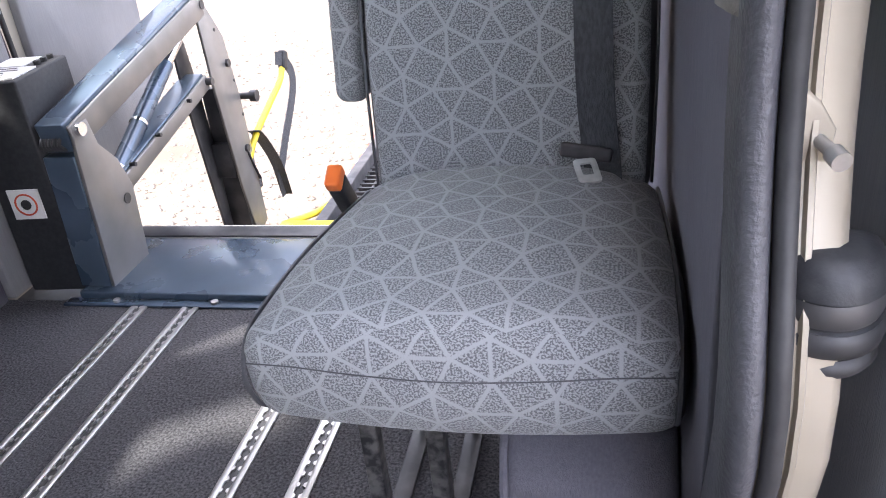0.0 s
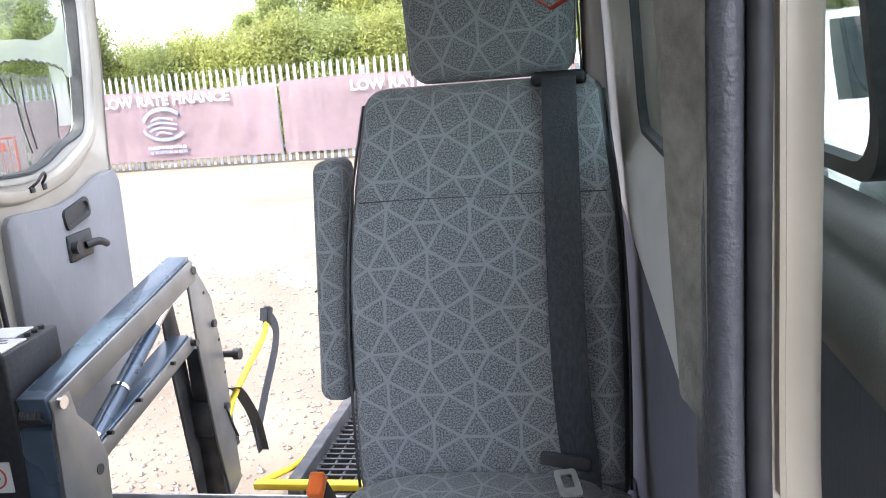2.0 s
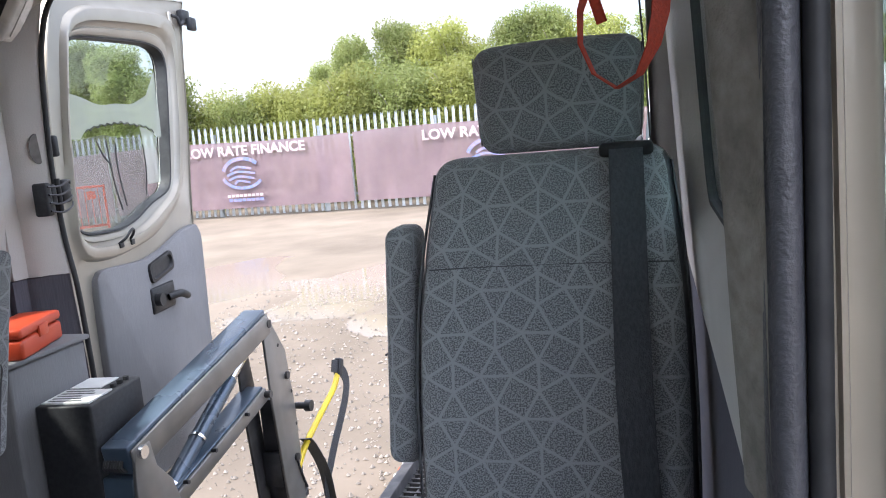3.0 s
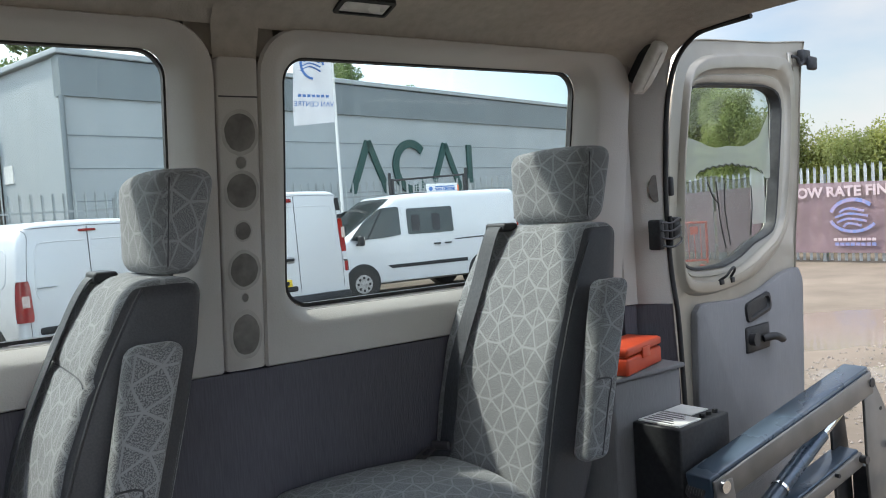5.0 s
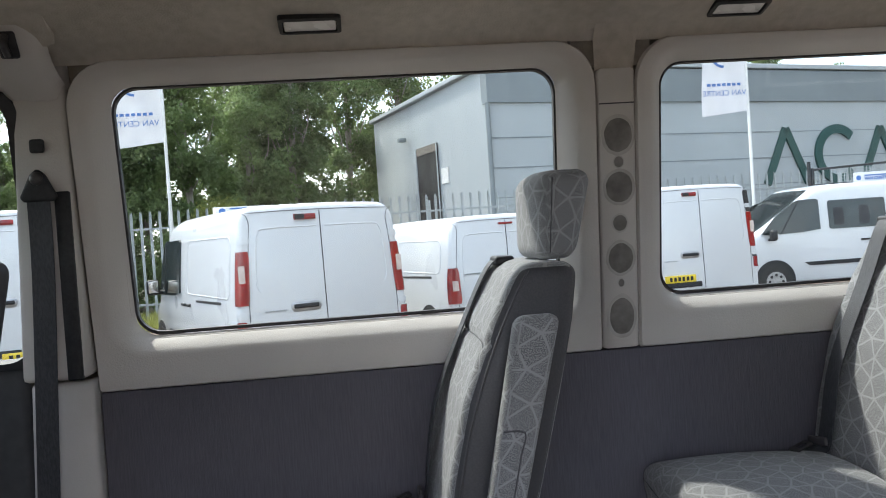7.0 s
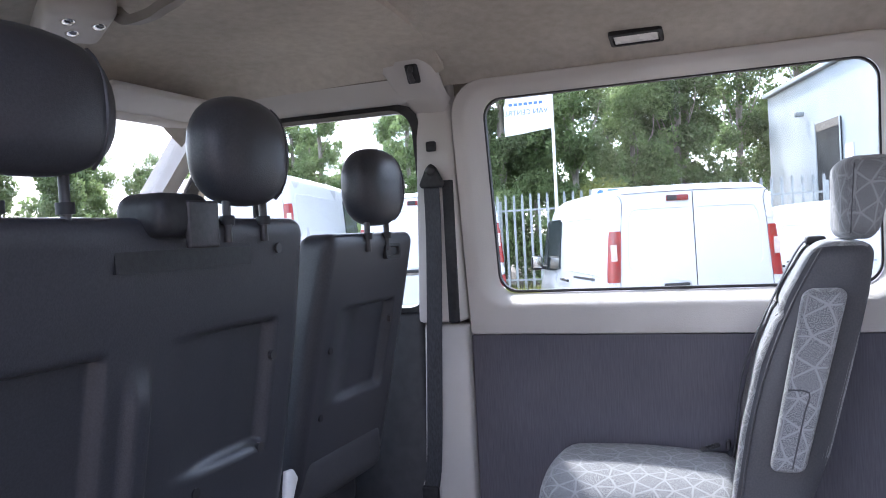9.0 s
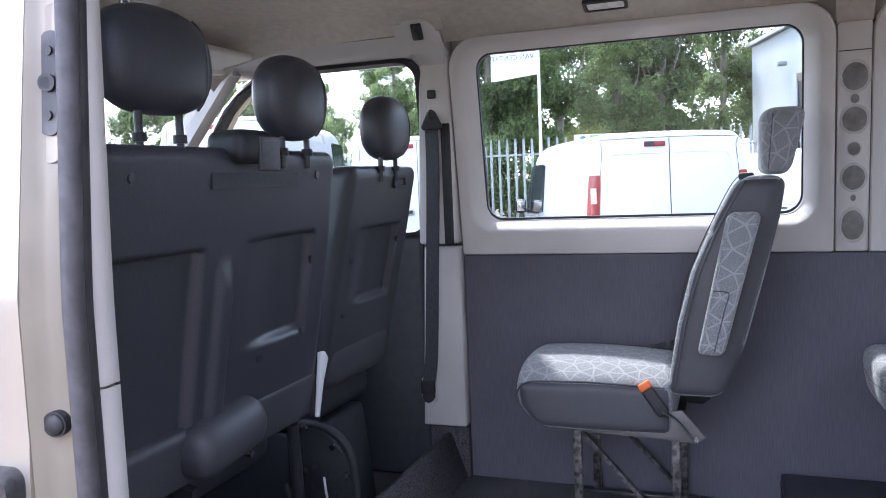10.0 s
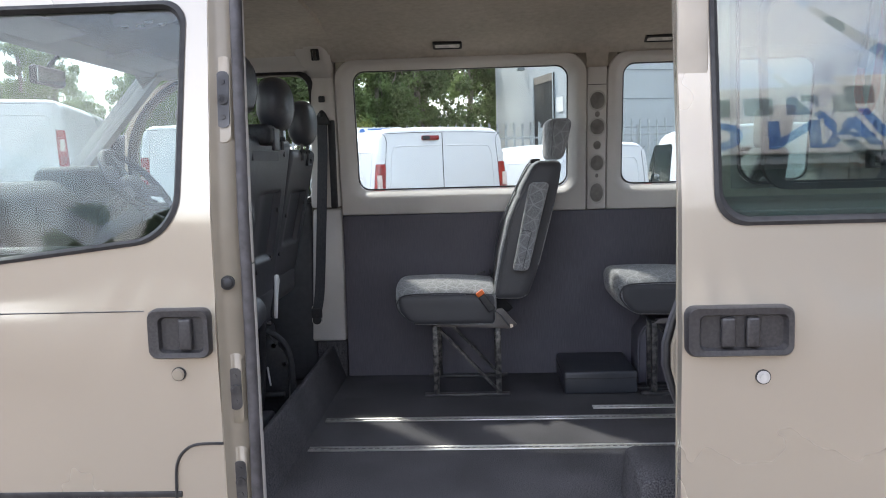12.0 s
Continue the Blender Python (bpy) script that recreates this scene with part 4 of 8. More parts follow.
part("window_seal", loft([[(SX + 0.004 + skin_x(y, z), y, z) for y, z in o1], [(SX + 0.007 + skin_x(y, z), y, z) for y, z in hs], [(SX - 0.006 + skin_x(y, z), y, z) for y, z in o2], [(SX - 0.03 + skin_x(y, z), y, z) for y, z in o2]]), RUBBER, sd, "black rubber window surround")
b = loft([[(SX - 0.035 + lean(z) - d, y, z) for y, z in rrect(3.13 + e, 3.92 - e, 0.972 + e, 1.46 - e, 0.06, 6)] for d, e in ((-0.008, 0.0), (0.012, 0.0), (0.012, 0.016), (-0.008, 0.016))], ring=True)
part("sliding_pane_frame", b, BLACK, sd, "black frame of the sliding pane")
door_handle(sd, 2.9263, 3.1851, 0.5733, 0.6969, SX + 0.010, ((3.0094, 3.0441), (3.0692, 3.1021)))
b = rod((SX, 3.1185, 0.5163), (SX + 0.013, 3.1185, 0.5163), 0.016, 20)
rod((SX + 0.011, 3.1185, 0.5163), (SX + 0.016, 3.1185, 0.5163), 0.009, 16, bm=b)
lk = part("lock", b, BRIGHTSTEEL, sd, "round chrome key lock")
part("lock_ring", rod((SX, 3.1185, 0.5163), (SX + 0.011, 3.1185, 0.5163), 0.0185, 20), RUBBER, lk, "dark ring round the lock")
# inner side of the sliding door: moulded ledge, carpet, bulky handle
b = loft([[(x, y, z) for x, z in ((0.078, 0.958), (0.070, 0.948), (0.060, 0.944), (0.055, 0.936), (0.054, 0.922), (0.060, 0.918), (0.059, 0.908), (0.049, 0.898), (0.044, 0.875), (0.044, 0.835), (0.052, 0.812), (0.066, 0.803))] for y in (2.95, 3.3, 3.8, 4.10)], closed=False)
part("inner_ledge", b, LEDGEGREY, sd, "moulded inner door ledge")
part("inner_lining", box(0.056, 0.072, 2.95, 4.10, -0.30, 0.810, 0.003), DOORCARPET, sd, "blue-grey carpet inner door lining, lightened for missing light")
part("inner_frame", box(0.066, 0.078, 2.92, 2.995, -0.35, 1.55, 0.004), JAMB, sd, "painted door edge")


def collar(levels):
    """A half-round collar on the jamb: rows of height and size."""
    return loft([[(-0.018 + 0.047 * k * math.cos(a), 3.004 - 0.060 * k * math.sin(a), z) for a in (math.pi * i / 20 for i in range(21))] for z, k in levels], closed=False)


catch = part("door_catch", collar(((0.674, 0.25), (0.672, 0.60), (0.668, 0.76), (0.659, 0.88), (0.650, 0.94), (0.643, 0.97), (0.641, 0.91), (0.618, 0.91), (0.617, 0.96), (0.596, 0.93), (0.592, 0.86), (0.575, 0.80), (0.574, 0.3))), BLACK, wall_near, "black plastic door catch on the jamb")
part("catch_strip", collar(((0.640, 0.92), (0.636, 0.945), (0.624, 0.950), (0.620, 0.92))), DARKSTEEL, catch, "shiny dark strip")
part("catch_rubber", collar(((0.617, 0.95), (0.614, 1.0), (0.606, 1.02), (0.598, 0.99), (0.595, 0.92))), RUBBER, catch, "rounded rubber edge")
part("catch_rubber", collar(((0.592, 0.88), (0.588, 0.95), (0.582, 0.96), (0.577, 0.90))), RUBBER, catch, "lower rounded edge")


# ---- passenger seats ----
def passenger_seat(label, place, side, legs=(0.165, -0.165), rise=0.0, lift=0.0, tuck=0.060, head_shift=0.0, group="patterned passenger seats"):
    """A minibus seat facing the front; side +1: armrest on its +x side, belt on the other. Origin on the floor under the bend."""
    seat = thing("passenger_seat", label, "seat", place, group)
    s = side

    def cush(p):
        u, v = p.x / 0.246, p.y / 0.44
        z = p.z + 0.422 + lift
        top = max(0.0, p.z / 0.075)
        z += top * (0.012 * (1 - u * u) + 0.010 * math.cos(v * 3.0) - 0.030 * u ** 4) + 0.02 * v * -0.6
        y = p.y - 0.175 - (0.022 * (1 - u * u) if p.y < -0.1 else 0.0)
        if p.z < 0:
            y += tuck * (-p.z / 0.075) ** 1.5 * (0.5 - v)
        x = p.x * (1.0 - 0.14 * max(0.0, v + 0.15)) + s * 0.016 * (0.5 - v)
        return Vector((x, y, z))

    cushion = part("cushion", rbox(0.492, 0.44, 0.165, 0.033, (10, 10, 3), cush, alt=(0,)), [FABRIC, VINYL], seat, "grey cloth cushion with a pale line pattern")
    for sg in (-1, 1):
        edge = [cush(Vector((sg * 0.236, y, z))) for y, z in ((0.20, 0.079), (0.0, 0.0795), (-0.15, 0.079), (-0.19, 0.073), (-0.212, 0.05), (-0.220, 0.0), (-0.215, -0.045), (-0.195, -0.072))]
        part("piping", tube(edge, 0.0032, 6, 3), VINYL, cushion, "dark piping")
    seam = [cush(Vector((x, -0.2206, 0.040 - 0.016 * (1 - (x / 0.23) ** 2)))) for x in (-0.23, -0.17, -0.1, 0, 0.1, 0.17, 0.23)]
    part("seam", tube(seam, 0.0010, 5, 3), VINYL, cushion, "fine dark seam")

    def along(z, table):
        for (z0, v0), (z1, v1) in zip(table, table[1:]):
            if z <= z1:
                break
        return v0 + (v1 - v0) * (z - z0) / (z1 - z0)

    FRONT = ((0.44, 0.035), (0.50, 0.045), (0.65, 0.070), (0.80, 0.108), (0.95, 0.172), (1.05, 0.232), (1.30, 0.36))
    BACK = ((0.40, 0.165), (0.60, 0.240), (0.80, 0.293), (0.95, 0.330), (1.05, 0.345), (1.30, 0.40))

    def lean_y(z):
        return along(z, FRONT)

    def wide(z):
        t = (z - 0.45) / 0.63
        return 1.01 - 0.08 * max(0.0, (t - 0.62) / 0.38) ** 1.5 + 0.03 * math.sin(min(1, t * 1.2) * math.pi)

    def back(p):
        z = (p.z + 0.32) * (0.615 + rise) / 0.64 + 0.445
        k = p.y / 0.105 + 0.5
        front = p.y < 0
        bol = 0.014 * (abs(p.x) / 0.2) ** 3 if front else 0.0
        groove = 0.007 * math.exp(-((z - 0.905) / 0.006) ** 2) if front else 0.0
        return Vector((p.x * wide(z), along(z, FRONT) * (1 - k) + along(z, BACK) * k - bol + groove, z))

    rest = part("backrest", rbox(0.41, 0.105, 0.64, 0.032, (10, 3, 40), back, alt=(0,)), [FABRIC, VINYL], seat, "high backrest in patterned grey cloth")

    def shell(p):
        q = back(Vector((p.x, p.y * 0.82 / 0.105 * 0.105 + 0.012, p.z)))
        return Vector((q.x, q.y + 0.006, q.z))

    part("seam", tube([(x, lean_y(0.905) + 0.004 - 0.014 * (abs(x) / 0.2) ** 3, 0.905) for x in (-0.19, -0.12, -0.04, 0.04, 0.12, 0.19)], 0.0011, 5, 3), VINYL, rest, "fine seam across the backrest")
    part("back_shell", rbox(0.405, 0.09, 0.632, 0.03, (6, 3, 14), shell), VINYL, rest, "charcoal vinyl back cover")
    for sg in (-1, 1):
        pts = [(sg * 0.2055 * wide(z), lean_y(z) + 0.012, z) for z in (0.47, 0.6, 0.75, 0.9, 1.0, 1.05)]
        part("piping", tube(pts, 0.0026, 6, 3), VINYL, rest, "dark piping")

    def head(p):
        t = p.z / 0.09
        front = -p.y / 0.0575 if p.y < 0 else 0.0
        side_roll = 0.016 * (abs(p.x) / 0.14) ** 3
        return Vector((head_shift + p.x * (1.0 + 0.035 * t), 0.334 + p.y * (0.84 + 0.16 * t) + 0.013 * t + front * (side_roll - 0.006), p.z + 1.152 + rise + 0.006 * math.cos(p.x * 10) * (t > 0)))

    hrest = part("headrest", rbox(0.285, 0.115, 0.180, 0.034, (8, 3, 6), head), FABRIC, seat, "patterned cloth headrest")
    for sg in (-1, 1):
        part("seam", tube([head(Vector((sg * 0.1385, -0.036, z))) for z in (-0.075, -0.04, 0.0, 0.04, 0.075)], 0.0016, 5, 3), VINYL, hrest, "fine seam between front and side")

    def arm(p):
        z = p.z + 0.775
        return Vector((s * 0.255 + p.x, 0.196 + 0.235 * (z - 0.775) + p.y * (1 + 0.1 * (p.z / 0.19)), z))

    a = part("armrest", rbox(0.056, 0.078, 0.385, 0.020, (2, 2, 8), arm), FABRIC, seat, "folded-up armrest in patterned cloth")
    seam = [arm(Vector((s * 0.0282, 0.008, z))) for z in (-0.18, -0.12, -0.06, -0.02)] + [arm(Vector((s * 0.0282, -0.033, -0.015)))]
    part("armrest_seam", tube(seam, 0.0018, 5, 3), VINYL, a, "dark seam")
    # belt: over the shoulder on the wall side, down to the cushion
    bx = -s * 0.125
    part("belt_guide", turned(rbox(0.085, 0.045, 0.022, 0.008, (3, 2, 1)), Matrix.Translation((bx, lean_y(1.06) + 0.012, 1.058 + rise))), BLACK, seat, "black belt guide")
    web = [(bx, lean_y(1.06) + 0.03, 1.064 + rise), (bx, lean_y(1.05) - 0.012, 1.052 + rise), (bx, lean_y(0.95) - 0.010, 0.95), (bx, lean_y(0.75) - 0.022, 0.75), (bx - s * 0.004, lean_y(0.60) - 0.018, 0.60), (bx - s * 0.012, lean_y(0.50) - 0.012, 0.515 + lift), (bx - s * 0.014, -0.01, 0.495 + lift)]
    part("belt", tube(web, 0.0, 8, 5, flat=(0.053, 0.003)), WEB, seat, "black seat belt")
    part("belt_stop", turned(rbox(0.074, 0.010, 0.022, 0.005, (3, 1, 1)), Matrix.Translation((bx - 0.010, lean_y(0.53) - 0.028, 0.531 + lift)) @ Matrix.Rotation(radians(-10 * s), 4, "Y")), SEALGREY, seat, "grey belt slider")
    rim, hole2 = rrect(-0.016, 0.016, 0.0, 0.052, 0.006, 3), rrect(-0.008, 0.008, 0.010, 0.036, 0.003, 3)
    tilt = Matrix.Translation((bx - 0.013, 0.0, 0.528 + lift)) @ Matrix.Rotation(radians(194), 4, "Z") @ Matrix.Rotation(radians(-16), 4, "X")
    b = loft([[(x, y, 0.0) for x, y in hole2], [(x, y, 0.0) for x, y in rim], [(x, y, 0.003) for x, y in rim], [(x, y, 0.003) for x, y in hole2]], ring=True)
    # same part, two tones: pale steel brightens one, dark steel quiets the others' glint
    part("belt_tongue", turned(b, tilt), BRIGHTSTEEL if s < 0 else DARKSTEEL, seat, "steel belt tongue with a slot", smooth=30)
    by, bz = (0.0, 0.0) if s < 0 else (0.022, -0.045)
    bk = part("buckle", turned(rbox(0.022, 0.035, 0.085, 0.006, (1, 2, 3)), Matrix.Translation((s * 0.240, -0.02 + by, 0.485 + bz)) @ Matrix.Rotation(radians(35), 4, "X")), BLACK, seat, "black buckle")
    part("button", turned(rbox(0.023, 0.036, 0.022, 0.005, (1, 1, 1)), Matrix.Translation((s * 0.240, -0.049 + by, 0.528 + bz)) @ Matrix.Rotation(radians(35), 4, "X")), ORANGE, bk, "orange release button")
    part("buckle_stalk", tube([(s * 0.240, -0.005 + by, 0.46 + bz), (s * 0.232, 0.06, 0.385), (s * 0.224, 0.10, 0.33)], 0.0, 8, 3, flat=(0.03, 0.004)), WEB, bk)
    # frame
    for sg, k in zip((1, -1), legs):
        x = s * k
        b = prism([(-0.24, 0.330), (-0.22, 0.350), (-0.16, 0.358), (-0.06, 0.372), (0.02, 0.40), (0.07, 0.41), (0.135, 0.335), (0.11, 0.315), (0.0, 0.322)], s * sg * 0.198, s * sg * 0.210, "x", 0.003)
        part("side_bracket", b, PANGREY if sg > 0 else BLACK, seat, "grey steel side bracket")
        for y0 in (-0.235, 0.05):
            part("leg", box(x - 0.0125, x + 0.0125, y0 - 0.0125, y0 + 0.0125, 0.0, 0.33, 0.002), WORN, seat, "scratched black steel leg")
        part("brace", tube([(x, -0.22, 0.315), (x, 0.04, 0.03)], 0.0, 8, flat=(0.022, 0.012)), WORN, seat, "diagonal steel brace")
        part("foot_bar", box(x - 0.016, x + 0.016, -0.29, 0.10, 0.0, 0.012, 0.002), DARKSTEEL, seat, "steel foot bar")
    part("cross_bar", box(-0.165, 0.165, -0.246, -0.222, 0.312, 0.335, 0.002), BLACK, seat)
    part("cross_bar", box(-0.165, 0.165, 0.04, 0.062, 0.312, 0.335, 0.002), BLACK, seat)
    part("pivot_bolt", rod((s * 0.208, 0.107, 0.332), (s * 0.222, 0.107, 0.332), 0.009, 12), CHROME, seat, "bright pivot bolt")
    return seat


passenger_seat("patterned grey cloth seat by the window, belt hanging", pose(-1.665, 2.455, 0.0), 1)
passenger_seat("patterned grey cloth seat beside the carpeted rear ledge", pose(-1.655, 3.435, 0.0), 1, (0.18, 0.085), 0.03, 0.03)
passenger_seat("patterned grey cloth seat beside the sliding door", pose(-0.325, 3.50, 0.0), -1, (0.18, 0.085), 0.014, 0.0, 0.032, 0.014)


# ---- yard: ground, fences, building, vehicles, trees ----
def yard_ground():
    b = bmesh.new()
    n = 90
    def c(i):
        t = 2 * i / n - 1
        return 26 * t + 900 * t ** 7
    vs = [[b.verts.new((c(i), c(j) + 4, GROUND + (0.0 if max(abs(c(i)), abs(c(j))) > 45 else 0.006 * noise.noise(Vector((c(i) * 0.35, c(j) * 0.35, 0)))))) for j in range(n + 1)] for i in range(n + 1)]
    for i in range(n):
        for j in range(n):
            b.faces.new((vs[i][j], vs[i + 1][j], vs[i + 1][j + 1], vs[i][j + 1]))
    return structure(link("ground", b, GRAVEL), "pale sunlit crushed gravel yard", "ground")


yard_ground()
def puddle(x, y, rx, ry, seed, label):
    b = bmesh.new()
    b.faces.new([b.verts.new((x + rx * (1 + 0.22 * noise.noise(Vector((2.2 * math.cos(a), 2.2 * math.sin(a), seed)))) * math.cos(a) - 0.35 * ry * math.sin(a), y + ry * (1 + 0.30 * noise.noise(Vector((1.6 * math.cos(a), 1.6 * math.sin(a), seed + 5)))) * math.sin(a), GROUND + 0.0012)) for a in (2 * math.pi * i / 72 for i in range(72))])
    structure(link("water", b, WATER, smooth=0), label, "puddle")


puddle(-4.55, 11.2, 1.7, 2.0, 3.0, "shallow muddy puddle on the yard")
puddle(-2.62, 9.1, 0.30, 0.42, 8.0, "small bright puddle on the gravel")


def pale_mesh(h):
    b = bmesh.new()
    w = 0.034
    prof = [(-w, 0), (w, 0), (w, h - 0.10), (w * 0.55, h), (0.0, h - 0.055), (-w * 0.55, h), (-w, h - 0.10)]
    f0 = [b.verts.new((x, -0.008 if abs(x) > 0.5 * w else 0.012, z)) for x, z in prof]
    f1 = [b.verts.new((x, 0.0 if abs(x) > 0.5 * w else 0.02, z)) for x, z in prof]
    b.faces.new(f0)
    b.faces.new(f1[::-1])
    for i in range(7):
        b.faces.new((f0[i], f1[i], f1[(i + 1) % 7], f0[(i + 1) % 7]))
    bmesh.ops.recalc_face_normals(b, faces=b.faces)
    me = bpy.data.meshes.new("pale")
    b.to_mesh(me)
    b.free()
    me.materials.append(GALV)
    return me


def palisade(label, a, c, h, pitch):
    a, c = Vector(a), Vector(c)
    length, yaw = (c - a).length, math.atan2(c.y - a.y, c.x - a.x)
    f = thing("palisade_fence", label, "fence", Matrix.Translation((a.x, a.y, GROUND)) @ Matrix.Rotation(yaw, 4, "Z"))
    me = pale_mesh(h)
    for i in range(int(length / pitch)):
        o = new("pale", me)
        o.parent = f
        o.location = ((i + 0.5) * pitch, -0.03, 0.03 + 0.012 * noise.noise(Vector((i * 0.9, 0, 0))))
    for z in (0.35, h - 0.45):
        part("rail", box(0, length, -0.02, 0.02, z, z + 0.05), GALV, f, smooth=0)
    for i in range(int(length / 2.75) + 1):
        part("post", box(i * 2.75 - 0.05, i * 2.75 + 0.05, 0.02, 0.10, 0, h - 0.15), GALV, f, smooth=0)
    return f


palisade("galvanised palisade fence behind the banners", (-24, 19.9), (9, 19.6), 2.13, 0.165)
palisade("galvanised palisade fence in front of the building", (-21, -26), (-21, 19.9), 2.72, 0.235)
palisade("galvanised palisade fence along the front of the yard", (-21, -14), (16, -14), 2.5, 0.22)


def banner(x0, x1, textx, logo):
    t = thing("banner", "mauve mesh banner advertising finance, tied to the fence", "banner", Matrix.Translation(((x0 + x1) / 2, 19.52, 0)), "fence banners")
    w, n, mz = x1 - x0, 64, 12
    rows = []
    for j in range(mz + 1):
        z = -0.36 + 1.55 * j / mz
        rows.append([(-w / 2 + w * i / n, 0.030 * noise.noise(Vector((i * 0.33 + x0, j * 0.22, 2.0))) + 0.018 * noise.noise(Vector((i * 0.9 + x0, j * 0.5 + i * 0.25, 5.0))), z + 0.03 * math.sin(math.pi * i / n * 2) * (j / mz)) for i in range(n + 1)])
    b = loft(rows, closed=False)
    bmesh.ops.solidify(b, geom=b.faces, thickness=0.004)
    part("sheet", b, BANNER, t)
    mid = (x0 + x1) / 2
    written("lettering", "LOW RATE FINANCE", 0.305, pose(textx - mid, -0.045, 0.98, 90, 0, 0) @ Matrix.Diagonal((1.07, 1, 1, 1)), PRINTWHITE, t, 0.003, "white printed words", 0.011)
    if logo is not None:
        arc = lambda rx, rz, a0, a1, n: [(logo - mid + rx * math.cos(radians(a0 + (a1 - a0) * i / n)), -0.045, 0.44 + rz * math.sin(radians(a0 + (a1 - a0) * i / n))) for i in range(n + 1)]
        b = tube(arc(0.50, 0.36, 40, 165, 10), 0.0, 8, flat=(0.012, 0.08))
        tube(arc(0.52, 0.33, 195, 330, 10), 0.0, 8, flat=(0.012, 0.07), bm=b)
        for z, w in ((0.58, 0.30), (0.47, 0.40), (0.36, 0.36), (0.26, 0.22)):
            tube([(logo - mid - w, -0.045, z - 0.05), (logo - mid - 0.1, -0.045, z + 0.03), (logo - mid + 0.8 * w, -0.045, z - 0.03)], 0.0, 8, 4, flat=(0.012, 0.05), bm=b)
        part("logo", b, PRINTBLUE, t, "plain blue emblem")
        for k in range(9):
            part("print_bar", box(logo - mid - 0.45 + 0.105 * k, logo - mid - 0.37 + 0.105 * k, -0.049, -0.041, -0.09, -0.03), PRINTWHITE, t, smooth=0)
        for k in range(8):
            part("print_bar", box(logo - mid - 0.42 + 0.115 * k, logo - mid - 0.33 + 0.115 * k, -0.049, -0.041, -0.20, -0.13), PRINTBLUE, t, smooth=0)


banner(-12.9, -6.7, -9.3, -9.4)
banner(-6.6, -0.4, -3.45, -3.5)
banner(-0.3, 5.9, 2.8, 2.7)
banner(-19.2, -13.0, -15.6, -15.7)


# the grey unit behind the far fence
def unit_building():
    c, u = Vector((-22.3, 6.25, 0)), Vector((-0.27, 0.963, 0)).normalized()
    v = Vector((-u.y, u.x, 0))
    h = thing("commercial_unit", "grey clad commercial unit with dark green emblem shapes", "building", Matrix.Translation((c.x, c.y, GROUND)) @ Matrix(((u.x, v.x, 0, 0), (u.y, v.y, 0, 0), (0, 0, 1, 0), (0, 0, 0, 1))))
    L, D, H = 30.0, 11.0, 6.3
    part("wall", box(0, L, 0, D, 0, H - 0.02), CLAD, h, "pale grey profiled cladding", smooth=0)
    part("fascia", box(-0.08, L + 0.08, -0.08, 0.30, H - 1.05, H - 0.03), CLADDARK, h, "slate grey fascia", smooth=0)
    part("roof_edge", box(-0.16, L + 0.16, -0.16, D + 0.16, H, H + 0.16, 0.03), CLAD, h, smooth=0)
    for k in range(1, 6):
        part("panel_joint", box(0, L, -0.012, 0.0, k * 0.85, k * 0.85 + 0.03), CLADDARK, h, smooth=0)
    part("downpipe", rod((-0.10, -0.10, 0), (-0.10, -0.10, H - 1.05), 0.07, 10), CLADDARK, h, "dark corner downpipe")
    # a black panel on the wall stands in for the shaded interior
    dr = part("door_opening", box(-0.06, 0.0, 4.1, 7.06, 0, 4.66), BLACK, h, "open loading door, its dark inside a black panel")
    part("door_frame", box(-0.08, -0.06, 4.05, 4.12, 0, 4.66), CLAD, dr, smooth=0)
    part("door_lintel", box(-0.075, -0.06, 4.12, 6.0, 4.40, 4.66), STONE, dr, smooth=0)
    part("notice", box(-0.03, 0.0, 3.28, 3.85, 3.28, 3.78), WHITE, h, "white notice sheet", smooth=0)
    part("door_reveal", box(-0.10, -0.061, 6.0, 7.06, 0, 4.66), CLAD, dr, "pale door reveal", smooth=0)
    part("wall_lamp", box(-0.35, -0.08, 6.9, 7.15, 5.05, 5.2, 0.03), CLADDARK, h)
    y, z0, z1 = -0.05, 2.55, 4.35
    def chevron(x):
        b = tube([(x, y, z0), (x + 0.88, y, z1)], 0, 8, flat=(0.08, 0.27))
        return tube([(x + 0.88, y, z1), (x + 1.76, y, z0)], 0, 8, flat=(0.08, 0.27), bm=b)
    part("emblem", chevron(9.82), SIGNGREEN, h, "dark green chevron shape")
    part("emblem", tube([(12.95 + 0.86 * math.cos(a), y, 3.46 + 0.86 * math.sin(a)) for a in (0.75 + 4.78 * i / 24 for i in range(25))], 0, 8, 0, flat=(0.08, 0.30)), SIGNGREEN, h, "dark green open ring shape")
    part("emblem", chevron(14.1), SIGNGREEN, h, "dark green chevron shape")
    part("emblem", box(16.38, 16.68, y - 0.04, y + 0.04, z0, z1), SIGNGREEN, h, "dark green bar shape", smooth=0)


unit_building()


